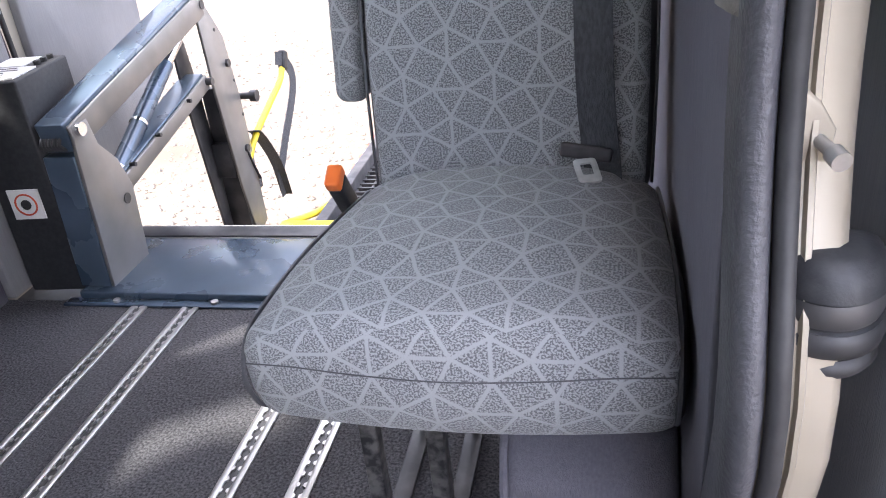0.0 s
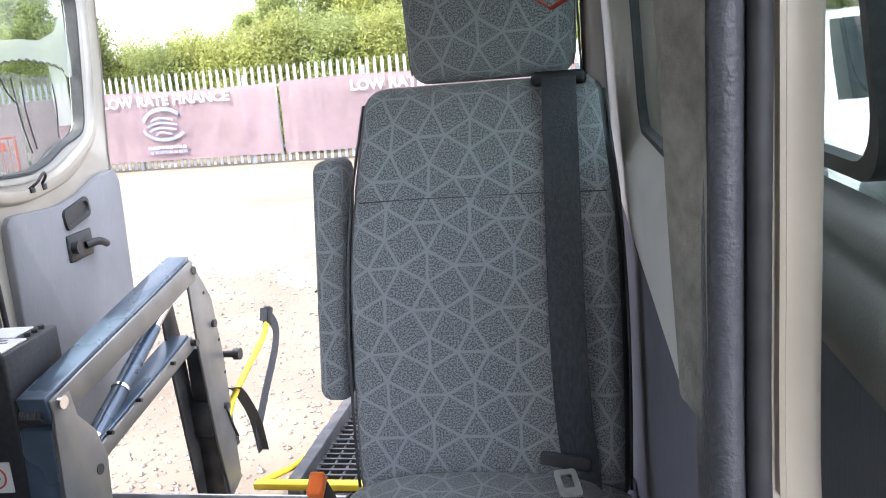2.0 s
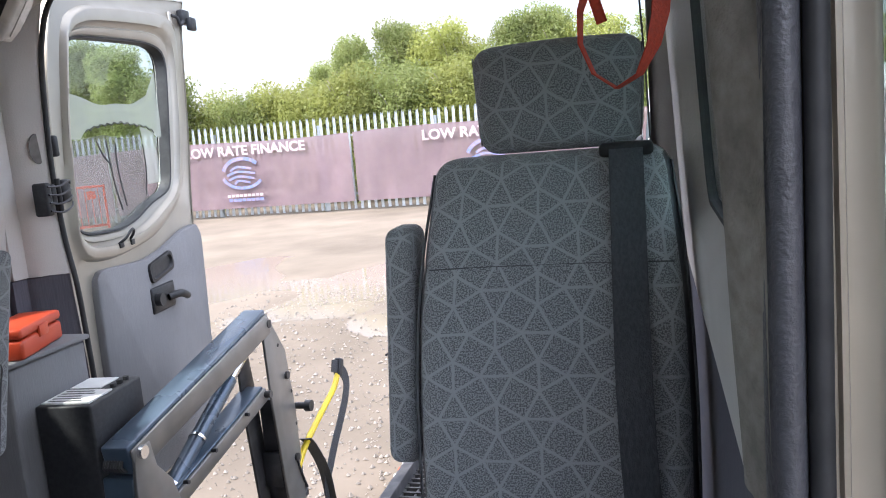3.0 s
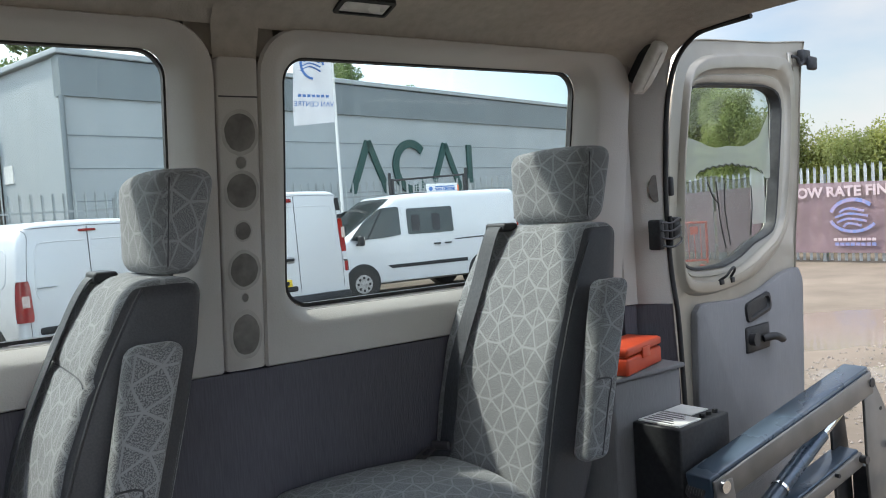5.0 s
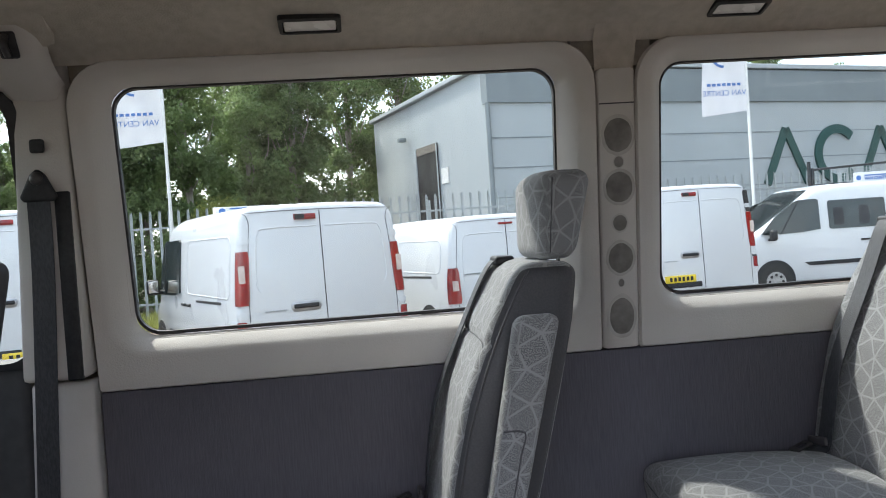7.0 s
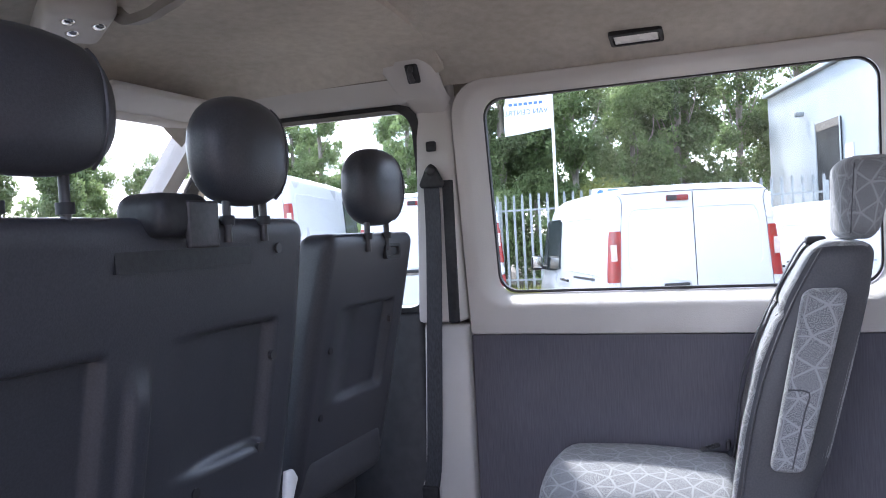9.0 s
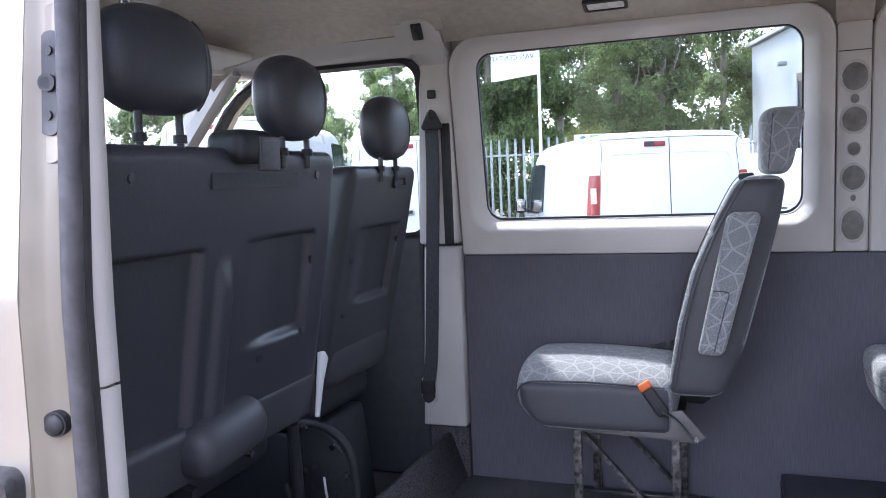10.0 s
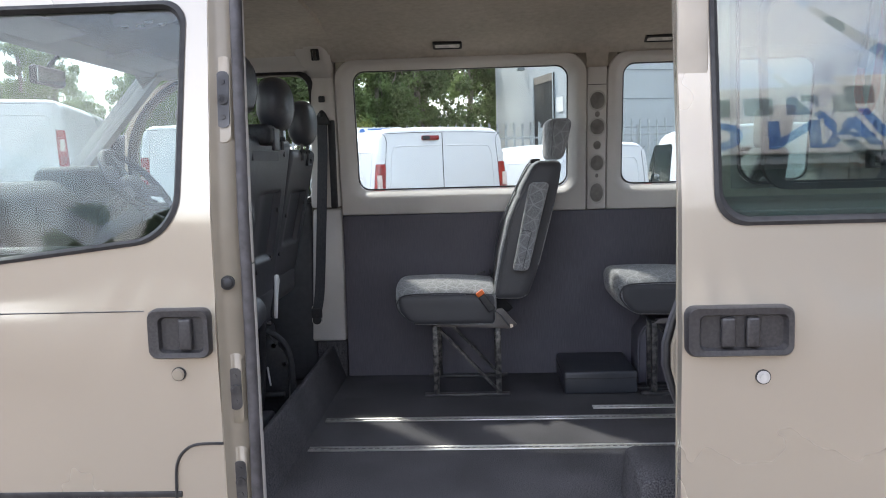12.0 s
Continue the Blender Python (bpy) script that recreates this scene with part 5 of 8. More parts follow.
def flag(x, y, label):
    f = thing("feather_flag", label, "flag", pose(x, y, GROUND), "white advertising flags")
    part("pole", rod((0, 0, 0), (0, 0, 6.2), 0.04, 10, 0.03), WHITE, f, "white pole")
    rows = []
    for j in range(13):
        t = j / 12
        z = 3.95 + 2.15 * t
        w = 1.06 - 0.25 * max(0, t - 0.2)
        rows.append([(0.05 * math.sin(i * 0.9 + 4 * t) * i / 8, -0.03 - w * i / 8, z - 0.10 * (i / 8) * (1 - t)) for i in range(9)])
    b = loft(rows, closed=False)
    bmesh.ops.solidify(b, geom=b.faces, thickness=0.006)
    c = part("cloth", b, FLAGCLOTH, f, "white flag cloth")
    b = tube([(0.05, -0.54 + 0.28 * math.cos(a), 5.25 + 0.32 * math.sin(a)) for a in (2 * math.pi * i / 24 for i in range(19))], 0, 8, flat=(0.05, 0.02))
    for k in range(3):
        tube([(0.055, -0.84 + 0.05 * k, 5.10 + 0.10 * k), (0.055, -0.60, 5.20 + 0.08 * k), (0.055, -0.34, 5.10 + 0.10 * k)], 0, 8, 4, flat=(0.05, 0.02), bm=b)
    part("print", b, BLUE, c, "plain blue emblem")
    for k in range(7):
        part("print_bar", box(0.080, 0.085, -0.96 + 0.115 * k, -0.88 + 0.115 * k, 4.50, 4.56), BLUE, c, smooth=0)
    written("lettering", "VAN CENTRE", 0.165, pose(0.085, -0.57, 4.34, 90, 0, -90), BLUE, c, 0.002, "blue words seen from behind")


flag(-17.0, -1.45, "white advertising flag on a tall pole")
flag(-17.0, 11.15, "white advertising flag beside a parked van")


# ---- parked vehicles ----
def vehicle(name, label, place, L, W, H, wb, front, hood=0.85, hoodz=1.05, screen=1.55, rear_tilt=0.06, side_glass=(), tail=("tall",), roofsign=False, brake=True, corner=False, rack=False, dark_trim=True, cab_end=None):
    """A panel van: origin on the ground under its tail, front along +x."""
    car = thing(name, label, "van", place, "parked white vans")
    w2 = W / 2
    short = "short" in tail

    def table(x, rows):
        for (x0, v0), (x1, v1) in zip(rows, rows[1:]):
            if x <= x1:
                break
        return v0 + (v1 - v0) * max(0.0, min(1.0, (x - x0) / (x1 - x0)))

    tops = [(0.0, H - 0.035), (0.12, H - 0.008), (L * 0.35, H), (L - screen - 0.45, H - 0.012), (L - screen - 0.12, H - 0.045), (L - screen, H - 0.085), (L - hood, hoodz + 0.05), (L - hood + 0.12, hoodz), (L - 0.38, hoodz - 0.09),
            (L - 0.16, hoodz - 0.20), (L - 0.05, hoodz - 0.34), (L, hoodz - 0.48)]
    plans = [(0.0, 0.972), (0.05, 0.988), (0.35, 1.0), (L - 1.3, 1.0), (L - 0.7, 0.985), (L - 0.35, 0.94), (L - 0.12, 0.84), (L, 0.70)]
    lows = [(0.0, 0.36), (0.35, 0.28), (L - 0.4, 0.27), (L, 0.36)]
    tilt = lambda z: rear_tilt * (z - 0.62) / (H - 0.76)

    def wid(z, x=1.5):
        return w2 * table(x, plans) * (1.0 - 0.105 * max(0.0, (z - 0.98) / (H - 0.98)) ** 1.35)

    def section(x, k=1.0):
        top, low = table(x, tops), table(x, lows)
        r = min(0.20 if short else 0.15, 0.28 * (top - low))
        base = [(0.0, low), (0.82 * w2 * table(x, plans), low), (wid(low, x) * 0.975, low + 0.05)]
        zl = low + 0.16
        side = [(wid(zl + (top - r - zl) * f, x), zl + (top - r - zl) * f) for f in (0.0, 0.18, 0.36, 0.52, 0.68, 0.84, 1.0)]
        yt = side[-1][0]
        arc = [(yt - r + r * math.cos(t) - 0.02 * math.sin(t), top - r + r * math.sin(t)) for t in (radians(q) for q in (18, 36, 54, 72, 90))]
        half = base + side + arc + [(0.5 * (yt - r), top + 0.012), (0.0, top + 0.016)]
        loop = half + [(-y, z) for y, z in half[-2:0:-1]]
        lean_back = max(0.0, 1.0 - x / 0.7)
        return [(x + tilt(z) * lean_back, y * k, 1.0 + (z - 1.0) * k) for y, z in loop]

    stations = [(0.0, 0.965), (0.008, 0.982), (0.022, 0.994), (0.05, 1.0)] + [(x, 1.0) for x in sorted({0.12, 0.35, 0.8, 1.4, 2.0, 2.6, L - screen - 0.45, L - screen - 0.12, L - screen, L - 0.5 * (screen + hood), L - hood, L - hood + 0.12, L - 0.38, L - 0.25, L - 0.16, L - 0.09, L - 0.05, L})]
    part("body", loft([section(x, k) for x, k in stations], cap0=True, cap1=True), VANWHITE, car, "white painted body", smooth=42)
    # wheels and arches
    for x in (L - 0.95, L - 0.95 - wb):
        for sg in (-1, 1):
            y = sg * (w2 - 0.115)
            part("wheel_arch", rod((x, sg * (w2 - 0.32), 0.36), (x, sg * (w2 + 0.003), 0.36), 0.385, 28), BLACK, car)
            wh = part("wheel", rod((x, y - 0.11, 0.33), (x, y + 0.12, 0.33), 0.325, 28), TYRE, car)
            part("rim", rod((x, y + sg * 0.08, 0.33), (x, y + sg * 0.128, 0.33), 0.215, 20, 0.19), WHEELRIM, wh)
            for k in range(8):
                a = math.pi * k / 4
                part("spoke_gap", rod((x + 0.13 * math.cos(a), y + sg * 0.122, 0.33 + 0.13 * math.sin(a)), (x + 0.13 * math.cos(a), y + sg * 0.1315, 0.33 + 0.13 * math.sin(a)), 0.028, 8), BLACK, wh)
    # tail: doors, lamps, bumper, plate
    tx = lambda z: tilt(z) - 0.001

    def on_tail(y0, y1, z0, z1, m, nm, t=0.012, lab="", r=0.03):
        lp = rrect(y0, y1, z0, z1, min(r, (y1 - y0) / 2.2, (z1 - z0) / 2.2), 3)
        return part(nm, loft([[(tx(z) + 0.03, y, z) for y, z in lp], [(tx(z) - t * 0.6, y, z) for y, z in lp], [(tx(z) - t, (y - (y0 + y1) / 2) * 0.94 + (y0 + y1) / 2, (z - (z0 + z1) / 2) * 0.97 + (z0 + z1) / 2) for y, z in lp]], cap1=True), m, car, lab)

    def on_corner(sg, y_in, deep, z0, z1, m, nm, lab="", proud=0.006, owner=None, slim=0.0):
        """A panel that wraps round the tail's upright corner."""
        rows = []
        for i in range(9):
            z = z0 + (z1 - z0) * i / 8
            yo, xt = wid(z, 0.05), tx(z)
            e = (0.012 if i in (0, 8) else 0.0) + slim * (i / 8) ** 2
            rows.append([(xt + 0.02, sg * (yo - y_in + e), z), (xt - proud, sg * (yo - y_in + e), z), (xt - proud, sg * (yo - 0.034), z), (xt + 0.008, sg * (yo - 0.008), z), (xt + 0.034, sg * (yo + proud), z), (xt + deep - e, sg * (yo + proud + 0.004), z), (xt + deep - e, sg * (yo - 0.03), z)])
        return part(nm, loft(rows, cap0=True, cap1=True), m, owner or car, lab)

    door_top = H - 0.075
    on_tail(-0.005, 0.005, 0.58, door_top, DARKSTEEL, "door_gap", 0.002)
    part("door_gap", tube([(tx(z) - 0.0005, y, z) for y, z in [(-w2 * 0.86, 0.60), (-w2 * 0.86, 1.2), (-w2 * 0.80, door_top - 0.10), (-w2 * 0.76, door_top), (w2 * 0.76, door_top), (w2 * 0.80, door_top - 0.10), (w2 * 0.86, 1.2), (w2 * 0.86, 0.60)]], 0.0035, 5, 4), DARKSTEEL, car, "fine dark gap round the tail doors")
    for sg in (-1, 1):
        # soft pressed line: across the top of each door leaf and down its outer edge
        line = [(sg * 0.05, H - 0.235), (sg * (w2 - 0.36), H - 0.24), (sg * (w2 - 0.275), H - 0.285), (sg * (w2 - 0.245), H - 0.40), (sg * (w2 - 0.225), H - 0.78), (sg * (w2 - 0.26), H - 0.88)]
        part("door_pressing", tube([(tx(z) + 0.004, y, z) for y, z in line], 0.0085, 8, 5), VANWHITE, car, "soft pressed line in the door leaf")
        if short:
            lamp = on_corner(sg, 0.155, 0.06, H - 1.12, H - 0.66, LAMPRED, "tail_lamp", "rounded red tail lamp", 0.012, slim=0.035)
            z0, z1, wide = H - 1.12, H - 0.66, 0.155
        else:
            lamp = on_corner(sg, 0.118, 0.066, H - 1.00, H - 0.46, LAMPRED, "tail_lamp", "tall red tail lamp", 0.010, slim=0.012)
            z0, z1, wide = H - 1.00, H - 0.46, 0.118
            on_corner(sg, 0.085, 0.03, H - 1.32, H - 1.16, LAMPRED, "reflector", "small red reflector")
        yc = [wid(z, 0.05) - wide * 0.50 for z in (z0, z1)]
        zc0, zc1 = z0 + (z1 - z0) * (0.36 if short else 0.42), z0 + (z1 - z0) * (0.64 if short else 0.74)
        part("lamp_clear", loft([[(tx(z) - d, sg * (yc[0] + e * wide * 0.27), z) for e, z in ((-1, zc0), (1, zc0), (1, zc1), (-1, zc1))] for d in (0.0, 0.0145)], cap1=True), LAMPCLEAR, lamp, "clear lens", smooth=0)
        if corner:
            on_corner(sg, 0.10, 0.10, z1 + 0.09, H - 0.12, BLACK, "corner_trim", "black roof corner trim")
            on_corner(sg, 0.10, 0.08, H - 1.16, z0 - 0.08, BLACK, "corner_trim", "black lower corner trim")
            on_corner(sg, 0.092, 0.06, z1 + 0.004, z1 + 0.075, BLACK, "corner_trim", "black corner trim over the lamp")
        for zz in (z1 + 0.07, z0 - 0.13):
            if not short:
                on_corner(sg, 0.105, 0.085, zz, zz + 0.062, VANWHITE, "hinge", "white door hinge cover", 0.010)
    if brake:
        bl = on_tail(0.045, 0.285, H - 0.165, H - 0.105, LAMPRED, "brake_lamp", 0.016, "high red brake lamp", 0.008) if not short else on_tail(-0.11, 0.11, H - 0.135, H - 0.105, LAMPRED, "brake_lamp", 0.012, "high red brake lamp", 0.008)
        if not short:
            part("lamp_dark", box(tx(H - 0.135) - 0.021, tx(H - 0.135) - 0.002, 0.175, 0.278, H - 0.160, H - 0.110), BLACK, bl, "dark half of the lamp", smooth=0)
    hz, hy = (0.98, -0.34) if short else (H - 1.11, 0.06)
    hd = on_tail(hy, hy + 0.33, hz, hz + 0.105, WHEELRIM if not short else VANWHITE, "handle_recess", 0.010, "handle surround", 0.05)
    part("pull_handle", turned(rbox(0.035, 0.27, 0.046, 0.014, (1, 4, 1)), Matrix.Translation((tx(hz) - 0.012, hy + 0.165, hz + 0.055))), BLACK, hd, "black pull handle")
    on_tail(-w2 + 0.05, w2 - 0.05, 0.34, 0.545, BLACK, "bumper", 0.10, "black rear bumper", 0.05)
    on_tail(0.06, w2 - 0.22, 0.62, 0.70, BLACK, "step_strip", 0.012, "dark strip under the door", 0.02)
    pz, py = (0.80, -0.05) if short else (0.70, 0.42) if corner else (0.56, 0.0)
    pl = on_tail(py - 0.26, py + 0.26, pz, pz + 0.11, PLATEY, "number_plate", 0.020, "yellow number plate", 0.008)
    for k in range(6):
        part("plate_bar", box(tx(pz) - 0.024, tx(pz) - 0.016, py - 0.2 + k * 0.07, py - 0.16 + k * 0.07, pz + 0.025, pz + 0.085), BLACK, pl, smooth=0)
    for k in range(6):
        part("badge_bar", box(tx(1.0) - 0.006, tx(1.0) + 0.01, 0.44 + 0.04 * k, 0.465 + 0.04 * k, 1.02 if not short else 1.14, 1.036 if not short else 1.156), GALV, car, smooth=0)

    # glass and side fittings
    def on_side(sg, lp, m, nm, lab, proud=0.004, owner=None, sink=0.03):
        return part(nm, loft([[(x, sg * (wid(z, x) - sink), z) for x, z in lp], [(x, sg * (wid(z, x) + proud * 0.5), z) for x, z in lp], [(x, sg * (wid(z, x) + proud), z) for x, z in [((x - lp[0][0]) * 0.999 + lp[0][0], z) for x, z in lp]]], cap1=True), m, owner or car, lab, smooth=0)

    for sg in (-1, 1):
        for x0, x1, z0, z1 in side_glass:
            w = on_side(sg, rrect(x0, x1, z0, z1, 0.05, 4), DARKGLASS, "side_window", "dark side window", 0.012)
            for q in (x0 + 0.32, x0 + 0.82):
                on_side(sg, rrect(q, q + 0.20, z0 + 0.06, z1 - 0.14, 0.05, 3), DASH, "seat_shape", "dark headrest behind the glass", 0.014, w)
        xa = L - screen - 0.12
        xe = xa - 0.62 if cab_end is None else cab_end
        xf = L - hood - 0.20
        zt, zb = H - 0.30, hoodz + 0.055
        xs = L - screen + (screen - hood) * 0.32
        w = on_side(sg, [(xe, zb + 0.06), (xe + 0.35, zb + 0.02), (xf - 0.10, zb), (xf + 0.02, zb + 0.02), (0.5 * (xf + xs) + 0.03, 0.5 * (zb + zt) + 0.05), (xs, zt - 0.02), (xs - 0.10, zt + 0.02), (xe + 0.06, zt + 0.03), (xe, zt)], DARKGLASS, "cab_window", "dark cab window", 0.022)
        on_side(sg, [(xf - 0.36, zb + 0.01), (xf - 0.335, zb + 0.01), (xs - 0.075, zt), (xs - 0.10, zt)], BLACK, "window_divider", "black window divider", 0.026, w)
        if dark_trim:
            on_side(sg, [(L * 0.30, 0.60), (L - 1.62, 0.60), (L - 1.52, 0.67), (L * 0.30, 0.68)], BLACK, "side_rub_strip", "black rub strip", 0.014)
        on_side(sg, [(L * 0.13, 1.10), (L * 0.36, 1.085), (L * 0.36, 1.11), (L * 0.13, 1.13)], BLACK, "slide_rail", "dark sliding door rail", 0.004)
        for xg in (L - screen - 1.02, L - screen - 2.25):
            on_side(sg, [(xg, 0.42), (xg + 0.008, 0.42), (xg + 0.008, H - 0.26), (xg, H - 0.26)], DARKSTEEL, "door_gap", "", 0.0015)
        x0, x1 = 0.30, L - screen - 1.12
        if not side_glass and x1 - x0 > 0.5:
            lp = rrect(x0, x1, 1.17, H - 0.30, 0.10, 5)
            part("side_pressing", tube([(x, sg * (wid(z, x) - 0.004), z) for x, z in lp], 0.010, 8, 0, True), VANWHITE, car, "pressed line round the side panel")
        for q in (0.95, 1.22):
            part("pull_handle", turned(rbox(0.17, 0.035, 0.035, 0.012, (3, 1, 1)), Matrix.Translation((L - screen - q, sg * (w2 + 0.012), 1.035))), BLACK, car)
        mx, my = L - hood - 0.34, w2 + 0.13
        m = part("door_mirror", turned(rbox(0.11, 0.17, 0.21, 0.045, (2, 2, 3)), Matrix.Translation((mx, sg * my, 1.22))), BLACK, car, "black door mirror")
        part("mirror_glass", turned(rbox(0.012, 0.13, 0.16, 0.005, (1, 2, 2)), Matrix.Translation((mx - 0.054, sg * my, 1.225))), CHROME, m, "mirror glass")
        part("mirror_arm", rod((mx + 0.02, sg * (w2 - 0.05), 1.14), (mx, sg * my, 1.16), 0.028, 8), BLACK, m)
        part("head_lamp", turned(rbox(0.34, 0.30, 0.20, 0.07, (3, 2, 2)), Matrix.Translation((L - 0.25, sg * (w2 * 0.80 - 0.09), hoodz - 0.32)) @ Matrix.Rotation(radians(-sg * 24), 4, "Z")), LAMPCLEAR, car, "clear head lamp")
    rows = []
    for i in range(6):
        x = L - screen + 0.03 + (screen - hood - 0.07) * i / 5
        yt = wid(table(x, tops) - 0.15, x) - 0.16
        rows.append([(x, yt * q, table(x, tops) + 0.010 + 0.014 * (1 - q * q)) for q in (-1, -0.6, -0.2, 0.2, 0.6, 1)])
    b = loft(rows, closed=False)
    bmesh.ops.solidify(b, geom=b.faces, thickness=0.02)
    part("windscreen", b, DARKGLASS, car, "dark windscreen")
    for sg in (-1, 1):
        part("wiper", tube([(L - hood - 0.02, sg * 0.1 + 0.2, hoodz + 0.09), (L - hood - 0.12, sg * 0.1 - 0.28, hoodz + 0.165)], 0.010, 6), BLACK, car)
    part("grille", turned(rbox(0.10, 0.95, 0.16, 0.04, (1, 6, 2)), Matrix.Translation((L - 0.035, 0, hoodz - 0.36))), BLACK, car, "black grille")
    part("front_bumper", turned(rbox(0.30, W * 0.84, 0.28, 0.09, (2, 6, 2)), Matrix.Translation((L - 0.10, 0, 0.43))), BLACK if front == "dark" else VANWHITE, car)
    pf = part("number_plate", box(L + 0.03, L + 0.065, -0.26, 0.26, 0.40, 0.51, 0.005), WHITE, car, "white number plate")
    for k in range(6):
        part("plate_bar", box(L + 0.06, L + 0.07, -0.2 + k * 0.07, -0.16 + k * 0.07, 0.425, 0.485), BLACK, pf, smooth=0)
    if rack:
        yr = -w2 + 0.16
        rk = part("roof_rack", rod((0.25, yr, H + 0.44), (2.35, yr, H + 0.36), 0.025, 8), BLACK, car, "black ladder rack bar")
        for x, h in ((0.25, 0.60), (0.31, 0.46), (2.28, 0.40), (2.35, 0.54)):
            part("rack_post", box(x - 0.028, x + 0.028, yr - 0.03, yr + 0.03, H - 0.08, H + h, 0.006), BLACK, rk)
        part("rack_rail", rod((0.25, yr, H + 0.05), (2.35, yr, H + 0.03), 0.02, 8), BLACK, rk)
        for k in range(12):
            part("rack_wire", rod((0.95 + 0.07 * k, yr, H + 0.05), (0.95 + 0.07 * k, yr, H + 0.40), 0.007, 6), GALV, rk)
        for k in range(6):
            part("rack_wire", rod((0.93, yr, H + 0.08 + 0.062 * k), (1.74, yr, H + 0.08 + 0.062 * k), 0.007, 6), GALV, rk)
        part("beacon", rod((1.07, 0.0, H - 0.02), (1.07, 0.0, H + 0.16), 0.065, 14), ORANGE, car, "orange roof beacon")
        sb = part("roof_sign", box(1.22, 2.02, 0.28, 0.31, H - 0.03, H + 0.20, 0.008), WHITE, car, "white roof sign board")
        for q in (0.275, 0.311):
            part("print_bar", box(1.30, 1.80, q, q + 0.004, H + 0.12, H + 0.145), BLUE, sb, smooth=0)
        written("lettering", "VAN CENTRE", 0.085, pose(1.55, 0.315, H + 0.07, 90, 0, 180), BLUE, sb, 0.002, "blue printed words", 0.004)
        part("emblem", rod((1.92, 0.275, H + 0.09), (1.92, 0.315, H + 0.09), 0.05, 14), BLUE, sb, "plain blue round emblem")
    elif roofsign:
        sb = part("roof_sign", box(L * 0.58, L * 0.60, -0.38, 0.38, H - 0.02, H + 0.135, 0.008), WHITE, car, "white roof sign board")
        part("print_bar", box(L * 0.58 - 0.006, L * 0.58, -0.32, 0.18, H + 0.100, H + 0.120), BLUE, sb, smooth=0)
        part("print_bar", box(L * 0.58 - 0.006, L * 0.58, -0.28, 0.14, H + 0.04, H + 0.082), BLUE, sb, smooth=0)
        part("emblem", rod((L * 0.58 - 0.006, 0.28, H + 0.075), (L * 0.58 + 0.002, 0.28, H + 0.075), 0.045, 14), BLUE, sb, "plain blue round emblem")
    return car


def van_at(x, y, heading):
    return pose(x, y, GROUND, 0, 0, heading)


vehicle("panel_van", "white panel van parked with its tail towards the minibus", van_at(-8.4, 2.0, 204), 4.9, 1.90, 2.11, 3.1, "dark", roofsign=True)
vehicle("small_van", "small white panel van parked tail first beside a larger one", van_at(-10.4, 4.33, 199), 4.38, 1.80, 1.90, 2.75, "dark", dark_trim=False, tail=("short",), hood=0.95, hoodz=1.02, screen=1.45, brake=True)
vehicle("panel_van", "white panel van with black roof corner parked beside the small van", van_at(-11.75, 7.6, 188), 5.0, 1.92, 2.17, 3.1, "dark", corner=True, roofsign=True)
vehicle("crew_van", "white crew van parked side on beside the fence", van_at(-15.25, 14.32, 266), 4.97, 1.98, 2.14, 2.93, "white", side_glass=((1.80, 2.92, 1.27, 1.82),), hood=0.55, hoodz=1.17, screen=1.78, rack=True, cab_end=3.10)
vehicle("panel_van", "white panel van parked near the front fence", van_at(-9.6, -1.5, 200), 5.4, 2.0, 2.3, 3.3, "dark", roofsign=True)
vehicle("panel_van", "tall white panel van parked in a row by the fence", van_at(-9.4, -4.6, 196), 5.9, 2.05, 2.75, 3.6, "dark", roofsign=True)
vehicle("panel_van", "white panel van at the end of the parked row", van_at(-8.6, -8.0, 192), 5.4, 2.0, 2.3, 3.3, "dark")
vehicle("panel_van", "white van parked nose towards the minibus", van_at(3.1, 14.4, 268), 5.0, 1.95, 2.0, 3.1, "dark")
vehicle("panel_van", "white van parked further back beside the fence", van_at(0.7, 18.6, 270), 4.6, 1.85, 1.95, 2.9, "dark")


# ---- trees ----
def crown_mesh(seed, w, h, count, leaf, fat=1.0, low=0.28, clumps=80):
    """A crown of many small three-cornered leaves in uneven clumps round the limbs."""
    g = np.random.default_rng(seed)
    a, t = g.uniform(0, 6.283, clumps), g.random(clumps)
    rr = w * 0.38 * np.sqrt(g.random(clumps)) * (1.12 - 0.7 * t)
    mid = np.stack([rr * np.cos(a), rr * np.sin(a), h * (low + (0.92 - low) * t)], 1)
    size = w * g.uniform(0.055, 0.145, clumps) * fat
    pick = g.choice(clumps, count, p=size ** 2 / (size ** 2).sum())

    def unit(n, squash=1.0):
        v = g.normal(size=(n, 3)) * (1.0, 1.0, squash)
        return v / np.linalg.norm(v, axis=1, keepdims=True)

    p = mid[pick] + unit(count, 0.75) * (size[pick] * (0.35 + 0.75 * np.sqrt(g.random(count))))[:, None]
    u = unit(count)
    v = np.cross(u, unit(count))
    v /= np.linalg.norm(v, axis=1, keepdims=True)
    s = (leaf * g.uniform(0.6, 1.35, count))[:, None]
    tri = np.stack([p + u * s * 1.2, p - u * s * 0.7 + v * s * 0.65, p - u * s * 0.7 - v * s * 0.65], 1).reshape(-1, 3)
    me = bpy.data.meshes.new("crown")
    me.from_pydata(tri.tolist(), [], np.arange(3 * count).reshape(-1, 3).tolist())
    return me


